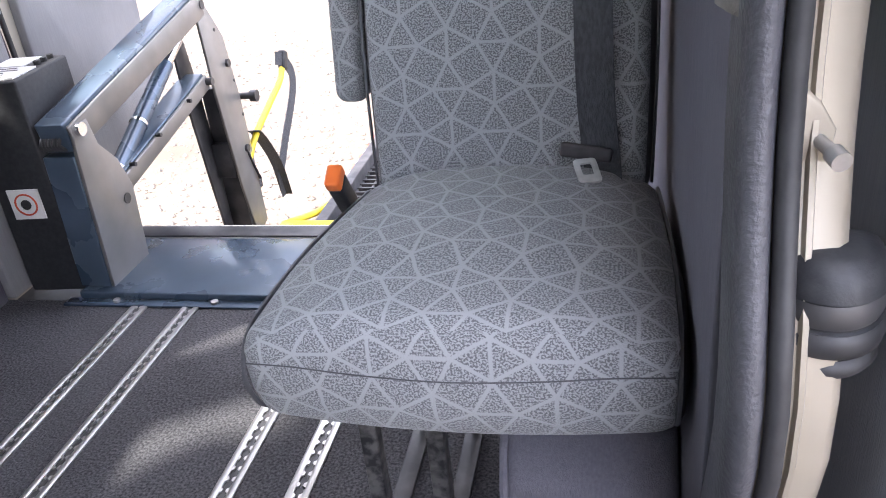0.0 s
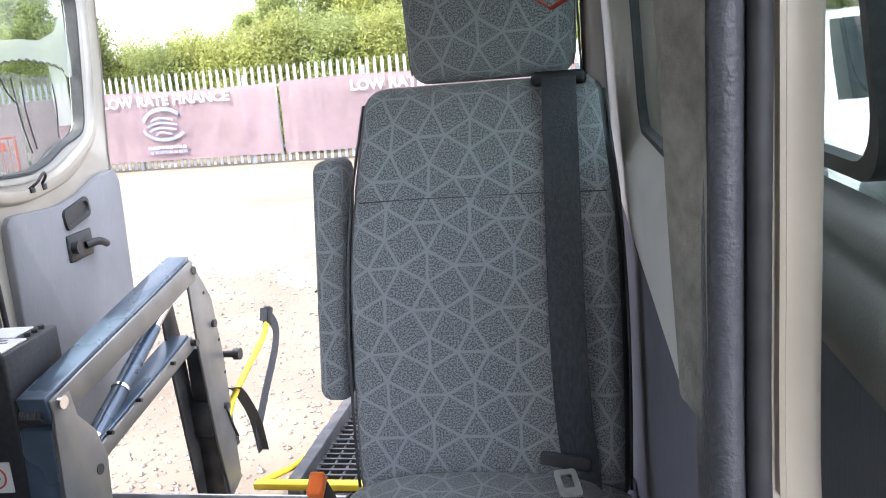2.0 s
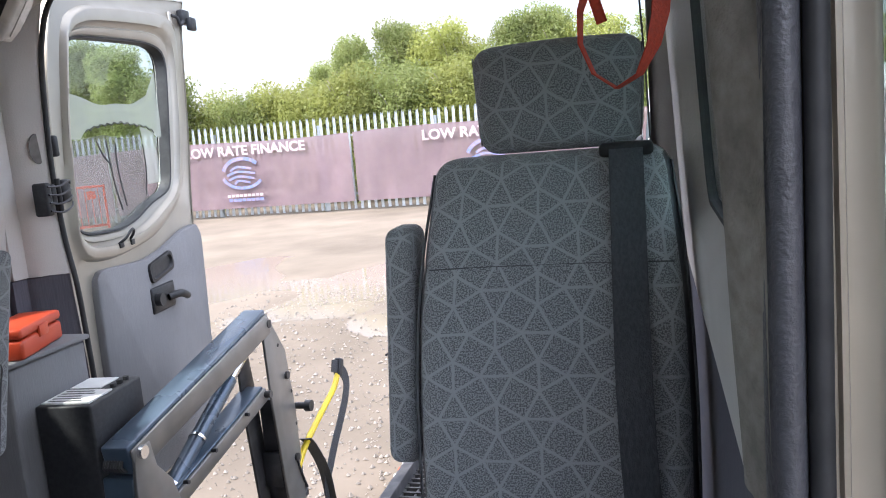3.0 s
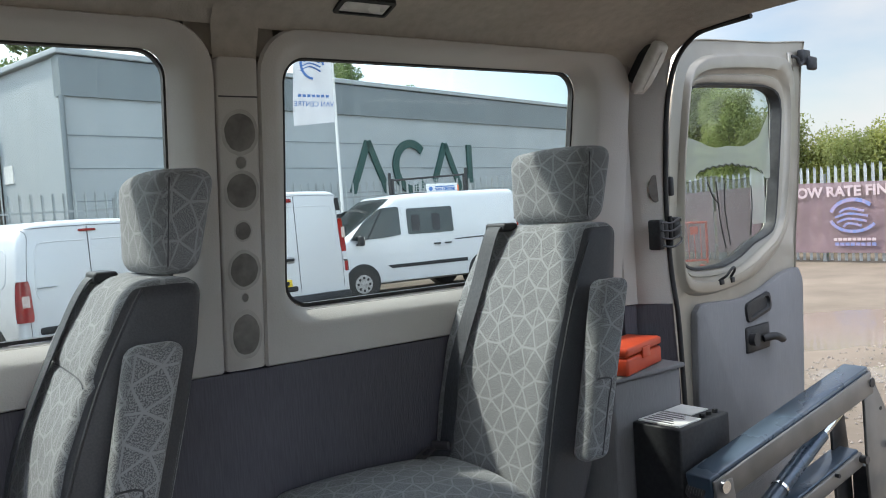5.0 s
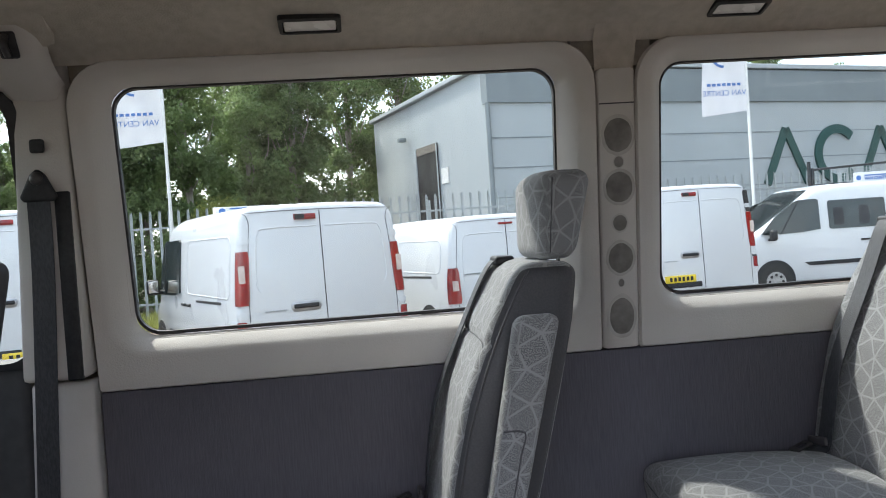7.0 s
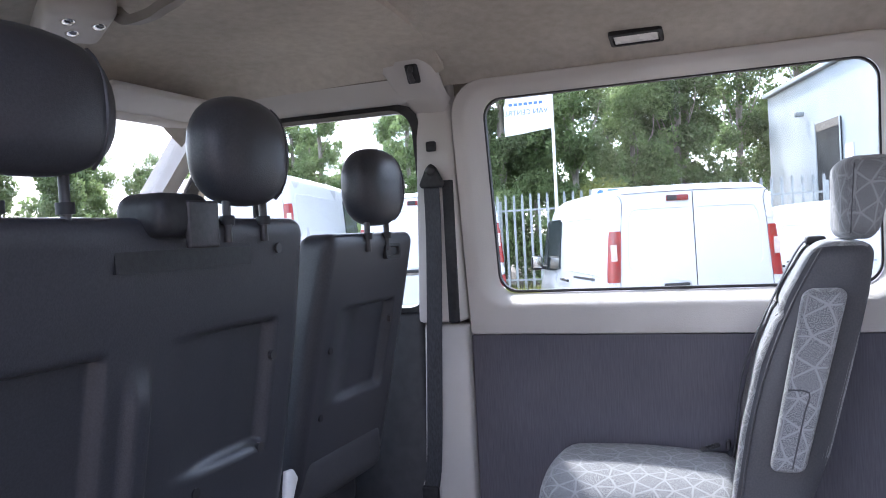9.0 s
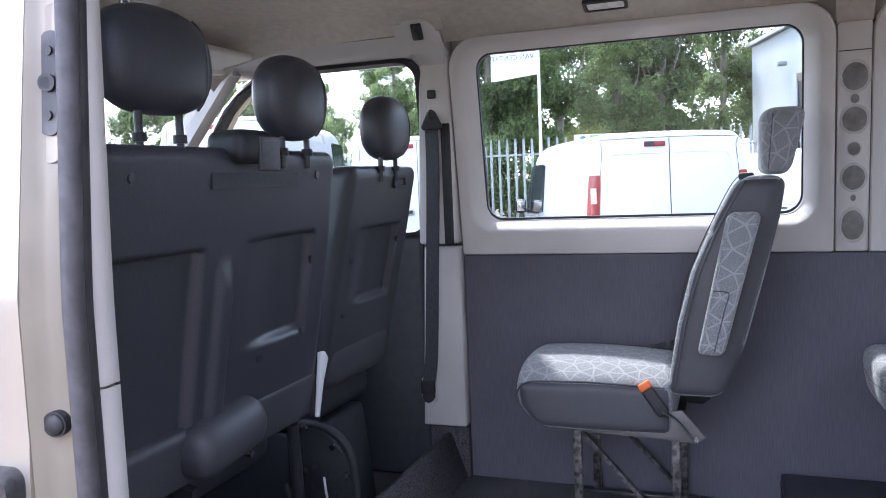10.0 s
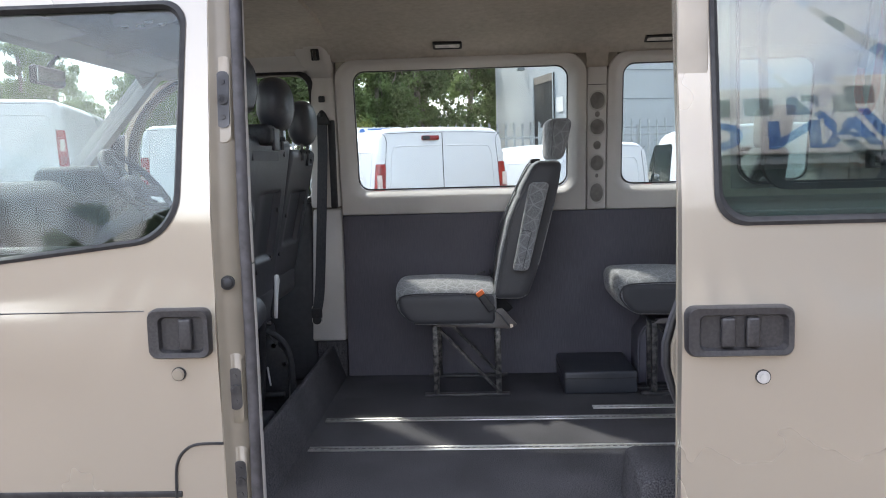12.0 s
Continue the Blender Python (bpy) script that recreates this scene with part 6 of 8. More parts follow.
def trunk_mesh(seed, h, w):
    rnd = random.Random(seed)
    b = tube([(0, 0, 0), (0.08 * h * 0.1, 0.0, h * 0.3), (0.0, 0.05, h * 0.6), (0.05, 0.0, h * 0.85)], 0.011 * h, 8, 3)
    for k in range(9):
        a, z = rnd.uniform(0, 6.28), h * rnd.uniform(0.3, 0.72)
        r = w * rnd.uniform(0.10, 0.24)
        tube([(0, 0, z), (r * 0.45 * math.cos(a), r * 0.45 * math.sin(a), z + h * 0.05), (r * 0.8 * math.cos(a + 0.2), r * 0.8 * math.sin(a + 0.2), z + h * 0.13), (r * math.cos(a), r * math.sin(a), z + h * 0.2)], 0.0022 * h, 5, 3, bm=b)
    me = bpy.data.meshes.new("trunk")
    b.to_mesh(me)
    b.free()
    me.materials.append(BARK)
    return me


KINDS = []
for seed, w, h, m, count, leaf in ((1, 5.0, 9.0, LEAF, 20000, 0.066), (2, 4.2, 10.5, LEAF, 20000, 0.066), (3, 5.5, 8.0, LEAFYELLOW, 30000, 0.068), (4, 4.0, 4.2, LEAFYELLOW, 20000, 0.05), (5, 4.6, 4.6, LEAFMID, 20000, 0.05),
                                   (6, 4.8, 8.5, LEAFMID, 30000, 0.066), (7, 4.4, 3.8, LEAF, 12000, 0.07), (8, 5.0, 9.0, LEAF, 9000, 0.13)):
    cm = crown_mesh(seed, w, h, count, leaf, 0.86 if m is LEAF else 1.2, 0.24 if h > 5 else 0.12)
    cm.materials.append(m)
    KINDS.append((cm, trunk_mesh(seed + 50, h, w)))


def tree(kind, x, y, scale, turn, label):
    t = thing("tree", label, "tree", Matrix.Translation((x, y, GROUND)) @ Matrix.Rotation(turn, 4, "Z") @ Matrix.Diagonal((scale, scale, scale, 1)), "trees round the yard")
    for nm, me in (("crown", KINDS[kind][0]), ("trunk", KINDS[kind][1])):
        o = new(nm, me)
        o.parent = t


rnd = random.Random(7)
for i in range(24):      # behind the far fence, in front of the building's end
    y = -26 + 1.15 * i + rnd.uniform(-0.5, 0.5)
    tree(rnd.choice((0, 1, 1)), -25.5 - rnd.uniform(0, 4.5) - (3.5 if i > 20 else 0), y, rnd.uniform(0.88, 1.2) * (0.66 if y < -6.8 else 1.0), rnd.uniform(0, 6), "tall dark green broadleaf tree behind the fence")
for i in range(9):       # second row, deeper in the wood
    y = -23 + 2.95 * i + rnd.uniform(-0.6, 0.6)
    tree(rnd.choice((0, 1)), -31.5 - rnd.uniform(0, 2.5), y, rnd.uniform(1.05, 1.3) * (0.52 if y < -7.5 else 1.0), rnd.uniform(0, 6), "tall dark green broadleaf tree deeper in the wood")
for x, y, k in ((-35.8, 2.2, 1.25), (-37.5, 4.6, 1.3), (-36.5, 7.8, 1.2), (-36.0, 13.5, 1.05), (-37.0, 18.0, 1.02), (-37.0, 22.0, 1.0), (-37.0, 26.0, 0.97)):
    tree(rnd.choice((0, 1)), x, y, k, rnd.uniform(0, 6), "tall dark green broadleaf tree behind the building")
for i in range(18):      # undergrowth behind the far fence
    tree(6, -23.2 + rnd.uniform(-0.6, 0.3), -20 + 1.2 * i + rnd.uniform(-0.3, 0.3), rnd.uniform(0.45, 0.78), rnd.uniform(0, 6), "dark green shrub behind the palisade fence")
tree(3, -22.9, -1.6, 0.72, 1.0, "yellow-green shrub behind the palisade fence")
for i in range(9):       # unseen row on the near side, added to darken the front door glass's reflection
    tree(7, 17.0 + rnd.uniform(-1, 1.5), -17 + 2.3 * i + rnd.uniform(-0.6, 0.6), rnd.uniform(0.36, 0.48), rnd.uniform(0, 6), "unseen tree added on the near side to darken window reflections")
for i in range(14):      # along the front of the yard
    tree(7, -24 + 2.9 * i + rnd.uniform(-0.8, 0.8), -18.5 - rnd.uniform(0, 4), rnd.uniform(0.5, 0.72), rnd.uniform(0, 6), "leafy green tree beyond the front fence")
for x, top in ((-11.0, 3.7), (-9.7, 4.4), (-8.4, 4.95), (-7.0, 4.9), (-5.7, 4.2), (-4.4, 4.6), (-3.1, 4.8), (-1.7, 4.4), (0.2, 4.3), (2.2, 4.6), (4.6, 4.4), (7.2, 4.2)):   # tall clump behind the banners
    k = rnd.choice((2, 5, 5))
    tree(k, x + rnd.uniform(-0.2, 0.2), 28.6 + rnd.uniform(-0.6, 1.4), (top + 0.58) / ((8.0, 8.5)[k == 5] * 1.0), rnd.uniform(0, 6), "tall yellow-green tree behind the banner fence")
for x, top, k in ((-17.6, 4.4, 5), (-16.2, 4.6, 5), (-14.9, 4.3, 5), (-13.2, 3.4, 4), (-12.2, 2.5, 3), (-11.1, 2.55, 4), (-10.0, 2.65, 3), (-8.9, 2.6, 3), (-7.7, 2.9, 3), (-6.4, 2.9, 4), (-5.0, 2.8, 3), (-3.5, 2.9, 4), (-2.0, 2.7, 3), (-0.4, 2.9, 4), (1.4, 2.8, 3), (3.4, 2.9, 4), (5.6, 2.8, 3)):   # bushes right behind the banners
    tree(k, x, 22.8 + rnd.uniform(-0.5, 0.9), (top + 0.58) / (4.2 if k == 3 else 4.6 if k == 4 else 8.5), rnd.uniform(0, 6), "bushy young tree behind the banner fence")

# loose stones on the yard behind the van
rnd = random.Random(21)
b = bmesh.new()
for k in range(15000):
    x, y = rnd.uniform(-4.6, 0.6), 4.4 + 7.0 * rnd.random() ** 1.6
    r = rnd.uniform(0.003, 0.006) if k % 3 else rnd.uniform(0.007, 0.016)
    p = Vector((x, y, GROUND + 0.004 + r * 0.3))
    top = b.verts.new(p + Vector((rnd.uniform(-0.3, 0.3) * r, rnd.uniform(-0.3, 0.3) * r, r * rnd.uniform(0.6, 1.0))))
    a0 = rnd.uniform(0, 6.28)
    ring = [b.verts.new(p + Vector((r * rnd.uniform(0.8, 1.3) * math.cos(a0 + 1.257 * j), r * rnd.uniform(0.8, 1.3) * math.sin(a0 + 1.257 * j), -r * 0.3))) for j in range(5)]
    for j in range(5):
        b.faces.new((ring[j], ring[(j + 1) % 5], top))
me = bpy.data.meshes.new("gravel")
b.to_mesh(me)
b.free()
me.materials.append(STONE)
tagged(new("gravel", me), "loose pale crushed stones on the yard", "gravel", kind="stuff")

# rough grass at the foot of the far fence
b = bmesh.new()
for k in range(2600):
    x, y = rnd.uniform(-20.8, -17.4), rnd.uniform(-5.0, -0.6)
    h, a = rnd.uniform(0.12, 0.38), rnd.uniform(0, 6.28)
    p, w = Vector((x, y, GROUND)), Vector((0.012 * math.cos(a), 0.012 * math.sin(a), 0))
    tip = Vector((rnd.uniform(-0.12, 0.12), rnd.uniform(-0.12, 0.12), h))
    b.faces.new([b.verts.new(p - w), b.verts.new(p + w), b.verts.new(p + tip)])
me = bpy.data.meshes.new("grass")
b.to_mesh(me)
b.free()
me.materials.append(LEAFYELLOW)
tagged(new("grass", me), "rough yellow-green grass by the fence", "grass", kind="stuff")
# ---- floor rails, boxes on the floor ----
def rail(x, y0, y1):
    r = thing("floor_rail", "aluminium seat fixing rail let into the carpet", "rail", pose(x, 0, 0), "seat fixing rails")
    w, t = 0.021, 0.005
    b = box(-w, -0.0075, y0, y1, -0.002, t, 0.0012, 1)
    part("rail_edge", b, ALU, r)
    part("rail_edge", box(0.0075, w, y0, y1, -0.002, t, 0.0012, 1), ALU, r)
    part("channel", box(-0.008, 0.008, y0, y1, -0.004, 0.001), DARKSTEEL, r, "dark slotted channel", smooth=0)
    b = bmesh.new()
    k = int((y1 - y0) / 0.026)
    for i in range(k):
        y = y0 + 0.026 * (i + 0.5)
        for sg in (-1, 1):
            vs = [b.verts.new((sg * px, y + py, z)) for z in (0.0005, t - 0.0004) for px, py in ((0.009, -0.007), (0.003, -0.003), (0.003, 0.003), (0.009, 0.007))]
            b.faces.new(vs[4:])
            for j in range(4):
                b.faces.new((vs[j], vs[(j + 1) % 4], vs[4 + (j + 1) % 4], vs[4 + j]))
    tagged(part("teeth", b, ALU, r, smooth=0), kind="stuff")


rail(-1.292, 2.90, 3.925)
rail(-1.157, 1.77, 3.925)
rail(-0.815, 1.77, 3.925)
rail(-0.684, 2.99, 3.925)

b = box(-1.868, -1.485, 2.80, 3.13, 0.0, 0.105, 0.012, 3)
t = thing("step_box", "low black vinyl box against the wall", "box")
part("body", b, SEATBACK, t)
part("lid_seam", box(-1.867, -1.483, 2.798, 3.132, 0.072, 0.076, 0.001), RUBBER, t, "dark seam under the lid")
# carpeted wheel-arch boxes
def arch_box(name, label, x0, x1, y0, y1, h, m):
    t = thing(name, label, "wheel arch")
    prof = [(y0, 0.0), (y0, h * 0.72), (y0 + 0.05, h * 0.93), (y0 + 0.10, h), (y1 - 0.03, h), (y1, h * 0.96), (y1, 0.0)]
    part("cover", prism(prof, x0, x1, "x", 0.012, 3), m, t)
    xe = x0 if x0 > -1 else x1
    part("edge_seam", tube([(xe, y, z) for y, z in prof[:6]], 0.006, 6, 2), m, t, "rolled carpet edge")
    part("foot_trim", box(min(x0, x1), max(x0, x1), y0 - 0.012, y0 - 0.002, 0.0, 0.04, 0.003), RUBBER, t, "black rubber foot trim")
    return t
arch_box("wheel_arch_cover", "carpet covered wheel arch under the seat by the door", -0.305, -0.092, 3.17, 3.92, 0.31, LINING)
arch_box("wheel_arch_cover", "carpet covered wheel arch under the rear window seat", -1.868, -1.66, 3.17, 3.92, 0.31, LINING)
b = prism([(2.86, 0.0), (2.875, 0.145), (2.90, 0.155), (3.10, 0.155), (3.10, 0.0)], -0.40, -0.115, "x", 0.008)
t = tagged(link("step_box", b, FLOORCARPET), "dark carpeted box on the floor by the sliding door", "box")

# rear ledge, red case, pump box
b = box(-1.865, -1.652, 3.93, 4.20, 0.0, 0.648, 0.008)
t = thing("ledge_box", "grey carpeted storage ledge by the rear doors", "storage box")
part("body", b, CARPETPALE, t)
part("lid", box(-1.867, -1.644, 3.92, 4.215, 0.65, 0.664, 0.005), CARPETPALE, t, "pale grey carpet lid")
t = thing("case", "bright red plastic case lying on the ledge", "case", pose(-1.72, 4.07, 0.665, 0, 0, 18))
part("body", box(-0.055, 0.055, -0.13, 0.10, 0.0, 0.048, 0.008), RED, t)
part("lid", box(-0.056, 0.056, -0.131, 0.101, 0.051, 0.076, 0.008), RED, t)
part("catch", box(0.05, 0.06, -0.04, 0.01, 0.035, 0.064, 0.002), RED, t)
t = thing("pump_box", "black steel lift pump box with a warning label", "pump box", pose(-1.568, 4.092, 0.0, 0, 0, 5))
part("body", box(-0.075, 0.075, -0.115, 0.115, 0.0, 0.545, 0.006), BLACK, t, "black painted steel case")
part("label_plate", box(-0.065, 0.062, -0.10, 0.0, 0.545, 0.549), WHITE, t, "white printed label", smooth=0)
part("label_plate", box(-0.065, 0.02, 0.015, 0.10, 0.545, 0.548), WHITE, t, "white printed label", smooth=0)
for k in range(5):
    part("print_bar", box(-0.055, 0.035 - 0.012 * (k % 3), -0.09 + 0.018 * k, -0.083 + 0.018 * k, 0.549, 0.5495), DARKSTEEL, t, smooth=0)
for k in range(3):
    part("switch", rod((0.05, 0.025 + 0.03 * k, 0.545), (0.05, 0.025 + 0.03 * k, 0.555), 0.008, 10), BLACK, t)
st = part("sticker", box(-0.042, 0.038, -0.120, -0.116, 0.207, 0.284), WHITE, t, "white sticker with a ringed symbol", smooth=0)
part("ring", tube([(-0.002 + 0.027 * math.cos(a), -0.1205, 0.2455 + 0.027 * math.sin(a)) for a in (2 * math.pi * i / 20 for i in range(20))], 0.0025, 6, 0, True), RED, st, "red ring")
part("dot", rod((-0.002, -0.119, 0.2455), (-0.002, -0.122, 0.2455), 0.013, 14), BLACK, st)


# ---- wheelchair lift at the rear ----
lift = thing("wheelchair_lift", "blue-grey steel wheelchair lift folded out behind the rear opening", "wheelchair lift")
part("base_plate", box(-1.47, -0.10, 3.935, 4.225, 0.0, 0.022, 0.004), STEEL, lift, "blue-grey painted base plate")
part("rear_sill", box(-1.80, -0.10, 4.235, 4.315, -0.03, 0.018, 0.006), TRIM, lift, "worn alloy rear sill")
part("sill_tread", box(-1.78, -0.11, 4.238, 4.296, 0.018, 0.0225, 0.001), DARKSTEEL, lift, "dark ribbed sill tread")
part("base_flange", box(-1.50, -0.10, 3.905, 3.938, 0.0, 0.006, 0.001), STEEL, lift)
for x in (-1.36, -1.10, -0.80):
    part("bolt", rod((x, 3.922, 0.004), (x, 3.922, 0.012), 0.009, 10), ALU, lift)
b = prism([(3.965, 0.02), (4.135, 0.02), (4.155, 0.215), (4.125, 0.30), (4.07, 0.36), (4.055, 0.43), (3.995, 0.43), (3.985, 0.36)], -1.396, -1.386, "x", 0.002)
part("post_cheek", b, STEELTAN, lift, "scuffed grey steel cheek plate")
b = prism([(3.965, 0.02), (4.13, 0.02), (4.05, 0.36), (3.985, 0.36)], -1.482, -1.398, "x", 0.004)
part("post", b, STEEL, lift, "blue-grey lift post")
part("spring", tube([(-1.470 + 0.008 * k / 4, 3.992 + 0.016 * math.cos(k * 1.57), 0.392 + 0.016 * math.sin(k * 1.57)) for k in range(28)], 0.0045, 6, 2), DARKSTEEL, lift, "coil spring")
part("pivot_pin", rod((-1.478, 4.015, 0.418), (-1.374, 4.015, 0.418), 0.016, 14), CHROME, lift)


def arm_plate(a, c, up, x0, x1, m, name, label=""):
    d = Vector((c[0] - a[0], c[1] - a[1])).normalized()
    n = Vector((-d.y, d.x)) * up / 2
    loop = [(a[0] - n.x, a[1] - n.y), (c[0] - n.x, c[1] - n.y), (c[0] + n.x, c[1] + n.y), (a[0] + n.x, a[1] + n.y)]
    return part(name, prism(loop, x0, x1, "x", 0.004), m, lift, label)


arm_plate((3.985, 0.405), (4.74, 0.560), 0.075, -1.470, -1.396, STEEL, "upper_arm", "blue-grey upper arm")
arm_plate((3.99, 0.400), (4.74, 0.550), 0.068, -1.395, -1.387, STEELTAN, "arm_side", "scuffed grey arm side")
arm_plate((4.11, 0.205), (4.70, 0.325), 0.052, -1.485, -1.415, STEEL, "lower_arm", "blue-grey lower arm")
arm_plate((4.11, 0.205), (4.70, 0.323), 0.046, -1.414, -1.404, STEELTAN, "arm_side", "scuffed grey arm side")
part("cylinder", rod((-1.450, 4.19, 0.232), (-1.450, 4.56, 0.418), 0.023, 16), STEEL, lift, "dark hydraulic cylinder")
part("cylinder_rod", rod((-1.450, 4.56, 0.418), (-1.450, 4.68, 0.478), 0.017, 14), CHROME, lift, "bright piston rod")
for f in (0.02, 0.42):
    part("cylinder_band", rod((-1.450, 4.19 + 0.37 * f, 0.232 + 0.186 * f), (-1.450, 4.198 + 0.37 * f, 0.236 + 0.186 * f), 0.026, 16), CHROME, lift)
b = prism([(4.70, 0.58), (4.755, 0.558), (4.84, 0.43), (4.868, 0.22), (4.875, -0.24), (4.785, -0.27), (4.745, -0.05), (4.71, 0.28)], -1.403, -1.393, "x", 0.003)
part("drop_arm", b, STEELTAN, lift, "drilled grey steel drop arm")
b = prism([(4.655, 0.50), (4.715, 0.53), (4.75, 0.30), (4.78, -0.10), (4.80, -0.27), (4.72, -0.27), (4.69, -0.02), (4.66, 0.28)], -1.480, -1.470, "x", 0.003)
part("drop_arm", b, DARKSTEEL, lift, "dark inner drop arm")
part("drop_arm_web", box(-1.472, -1.402, 4.76, 4.79, -0.26, 0.28, 0.003), DARKSTEEL, lift)
for y, z, r in ((4.115, 0.195, 0.014), (4.735, 0.548, 0.014), (4.825, 0.345, 0.013), (4.83, 0.05, 0.013), (4.69, 0.325, 0.012)):
    part("bolt", rod((-1.41, y, z), (-1.384, y, z), r, 12), DARKSTEEL, lift)
for y, z in ((4.20, 0.253), (4.35, 0.278), (4.55, 0.309), (4.79, 0.46), (4.85, 0.28), (4.86, 0.16)):
    part("drilled_hole", rod((-1.408, y, z), (-1.3915, y, z), 0.006, 10), BLACK, lift)
part("catch_block", box(-1.470, -1.405, 4.735, 4.80, -0.02, 0.10, 0.004), DARKSTEEL, lift)
b = rod((-1.40, 4.885, 0.215), (-1.345, 4.885, 0.215), 0.012, 12)
rod((-1.362, 4.885, 0.215), (-1.34, 4.885, 0.215), 0.02, 14, bm=b)
part("roller", b, DARKSTEEL, lift, "roller stop")
# platform, lowered behind the van
b = bmesh.new()
for i in range(24):
    y = 5.15 + i * 0.045
    box(-1.28, -0.42, y, y + 0.012, -0.455, -0.43, bm=b)
for i in range(15):
    x = -1.28 + i * 0.06
    box(x, x + 0.008, 5.14, 6.22, -0.452, -0.434, bm=b)
tagged(part("mesh_deck", b, DARKSTEEL, lift, "expanded steel platform mesh", smooth=0), kind="stuff")
for x in (-1.33, -0.42):
    part("deck_side", box(x, x + 0.05, 5.10, 6.25, -0.50, -0.38, 0.004), DARKSTEEL, lift, "platform side rail")
for i in range(9):
    part("hazard_stripe", box(-1.336, -1.331, 5.62 + i * 0.065, 5.65 + i * 0.065, -0.445, -0.385), RED if i % 2 else WHITE, lift, smooth=0)
part("deck_edge", box(-1.36, -0.35, 4.88, 4.92, -0.295, -0.270, 0.004), YELLOW, lift, "yellow painted edge")
part("deck_link", tube([(-1.355, 4.93, -0.29), (-1.36, 5.25, -0.40), (-1.34, 5.40, -0.42)], 0.014, 8, 3), YELLOW, lift, "yellow link arm")
part("deck_bridge", tube([(-0.45, 4.90, -0.28), (-0.44, 5.15, -0.42)], 0.014, 8), YELLOW, lift)
# yellow grab rail with hanging strap
hr = part("grab_rail", tube([(-1.40, 4.845, 0.0), (-1.40, 4.93, 0.055), (-1.40, 5.12, 0.125), (-1.40, 5.23, 0.165), (-1.40, 5.29, 0.225)], 0.0115, 10, 5), YELLOW, lift, "yellow grab rail")
part("clip", turned(rbox(0.028, 0.04, 0.07, 0.008, (1, 1, 2)), Matrix.Translation((-1.40, 5.292, 0.225)) @ Matrix.Rotation(radians(-25), 4, "X")), BLACK, hr, "black webbing clip")
part("strap", tube([(-1.40, 5.225, 0.250), (-1.395, 5.285, 0.225), (-1.39, 5.329, 0.163), (-1.39, 5.309, 0.102), (-1.39, 5.24, 0.034), (-1.39, 5.163, -0.03), (-1.388, 5.092, -0.093), (-1.388, 5.047, -0.143), (-1.388, 5.05, -0.225)], 0, 8, 5, flat=(0.003, 0.048)), WEB, hr, "black hanging strap")
part("strap", tube([(-1.384, 5.055, -0.225), (-1.386, 5.03, -0.10), (-1.392, 4.991, -0.012), (-1.40, 4.941, 0.065), (-1.402, 4.888, 0.088)], 0, 8, 6, flat=(0.003, 0.045)), WEB, hr, "black hanging strap")
part("strap", tube([(-1.402, 4.825, 0.055), (-1.40, 4.847, -0.014), (-1.398, 4.878, -0.085)], 0, 8, 5, flat=(0.003, 0.03)), WEB, hr, "black strap end")
part("strap_tongue", box(-1.40, -1.396, 4.862, 4.90, -0.122, -0.084, 0.001), CHROME, hr, "small steel strap tongue")

# ---- rear door, swung wide open ----
dl = Vector((-0.12, 0.993, 0)).normalized()
rd = thing("door_rear", "rear offside door swung wide open, grey carpet lower panel", "door", Matrix.Translation((-1.79, 4.32, 0)) @ Matrix(((dl.x, dl.y, 0, 0), (dl.y, -dl.x, 0, 0), (0, 0, 1, 0), (0, 0, 0, 1))), kind="structure")
# local: x along the door from the hinge, +y into the view, z up
outl = [(0.03, 0.02), (0.83, 0.02), (0.85, 0.50), (0.858, 0.80), (0.88, 0.97), (0.928, 1.19), (0.957, 1.42), (0.985, 1.60), (1.0, 1.655), (1.045, 1.692), (1.043, 1.706), (0.75, 1.674), (0.446, 1.655), (0.19, 1.638), (0.125, 1.57), (0.07, 1.40), (0.04, 1.20), (0.025, 0.9)]
crest = [(0.150, 1.46), (0.185, 1.54), (0.28, 1.583), (0.517, 1.606), (0.80, 1.622), (0.868, 1.597), (0.884, 1.51), (0.86, 1.25), (0.80, 1.035), (0.71, 0.935), (0.518, 0.842), (0.265, 0.815), (0.10, 0.83), (0.062, 0.90), (0.095, 1.2)]
hole = [(0.075, 0.905), (0.34, 0.894), (0.45, 0.917), (0.55, 0.957), (0.68, 0.985), (0.717, 1.025), (0.80, 1.44), (0.775, 1.493), (0.68, 1.512), (0.26, 1.494), (0.19, 1.478), (0.155, 1.45), (0.095, 1.22)]


def around(loop, n=72):
    pts = [Vector(p) for p in loop]
    k, out = len(pts), []
    per = n // k
    for i in range(k):
        p, r = pts[i], pts[(i + 1) % k]
        for j in range(per):
            q = p + (r - p) * j / per
            out.append((q.x, q.y))
    for _ in range(2):
        out = [((out[i - 1][0] + 2 * out[i][0] + out[(i + 1) % len(out)][0]) / 4, (out[i - 1][1] + 2 * out[i][1] + out[(i + 1) % len(out)][1]) / 4) for i in range(len(out))]
    return out


oo, rr, hh = around(outl), around(crest), around(hole)
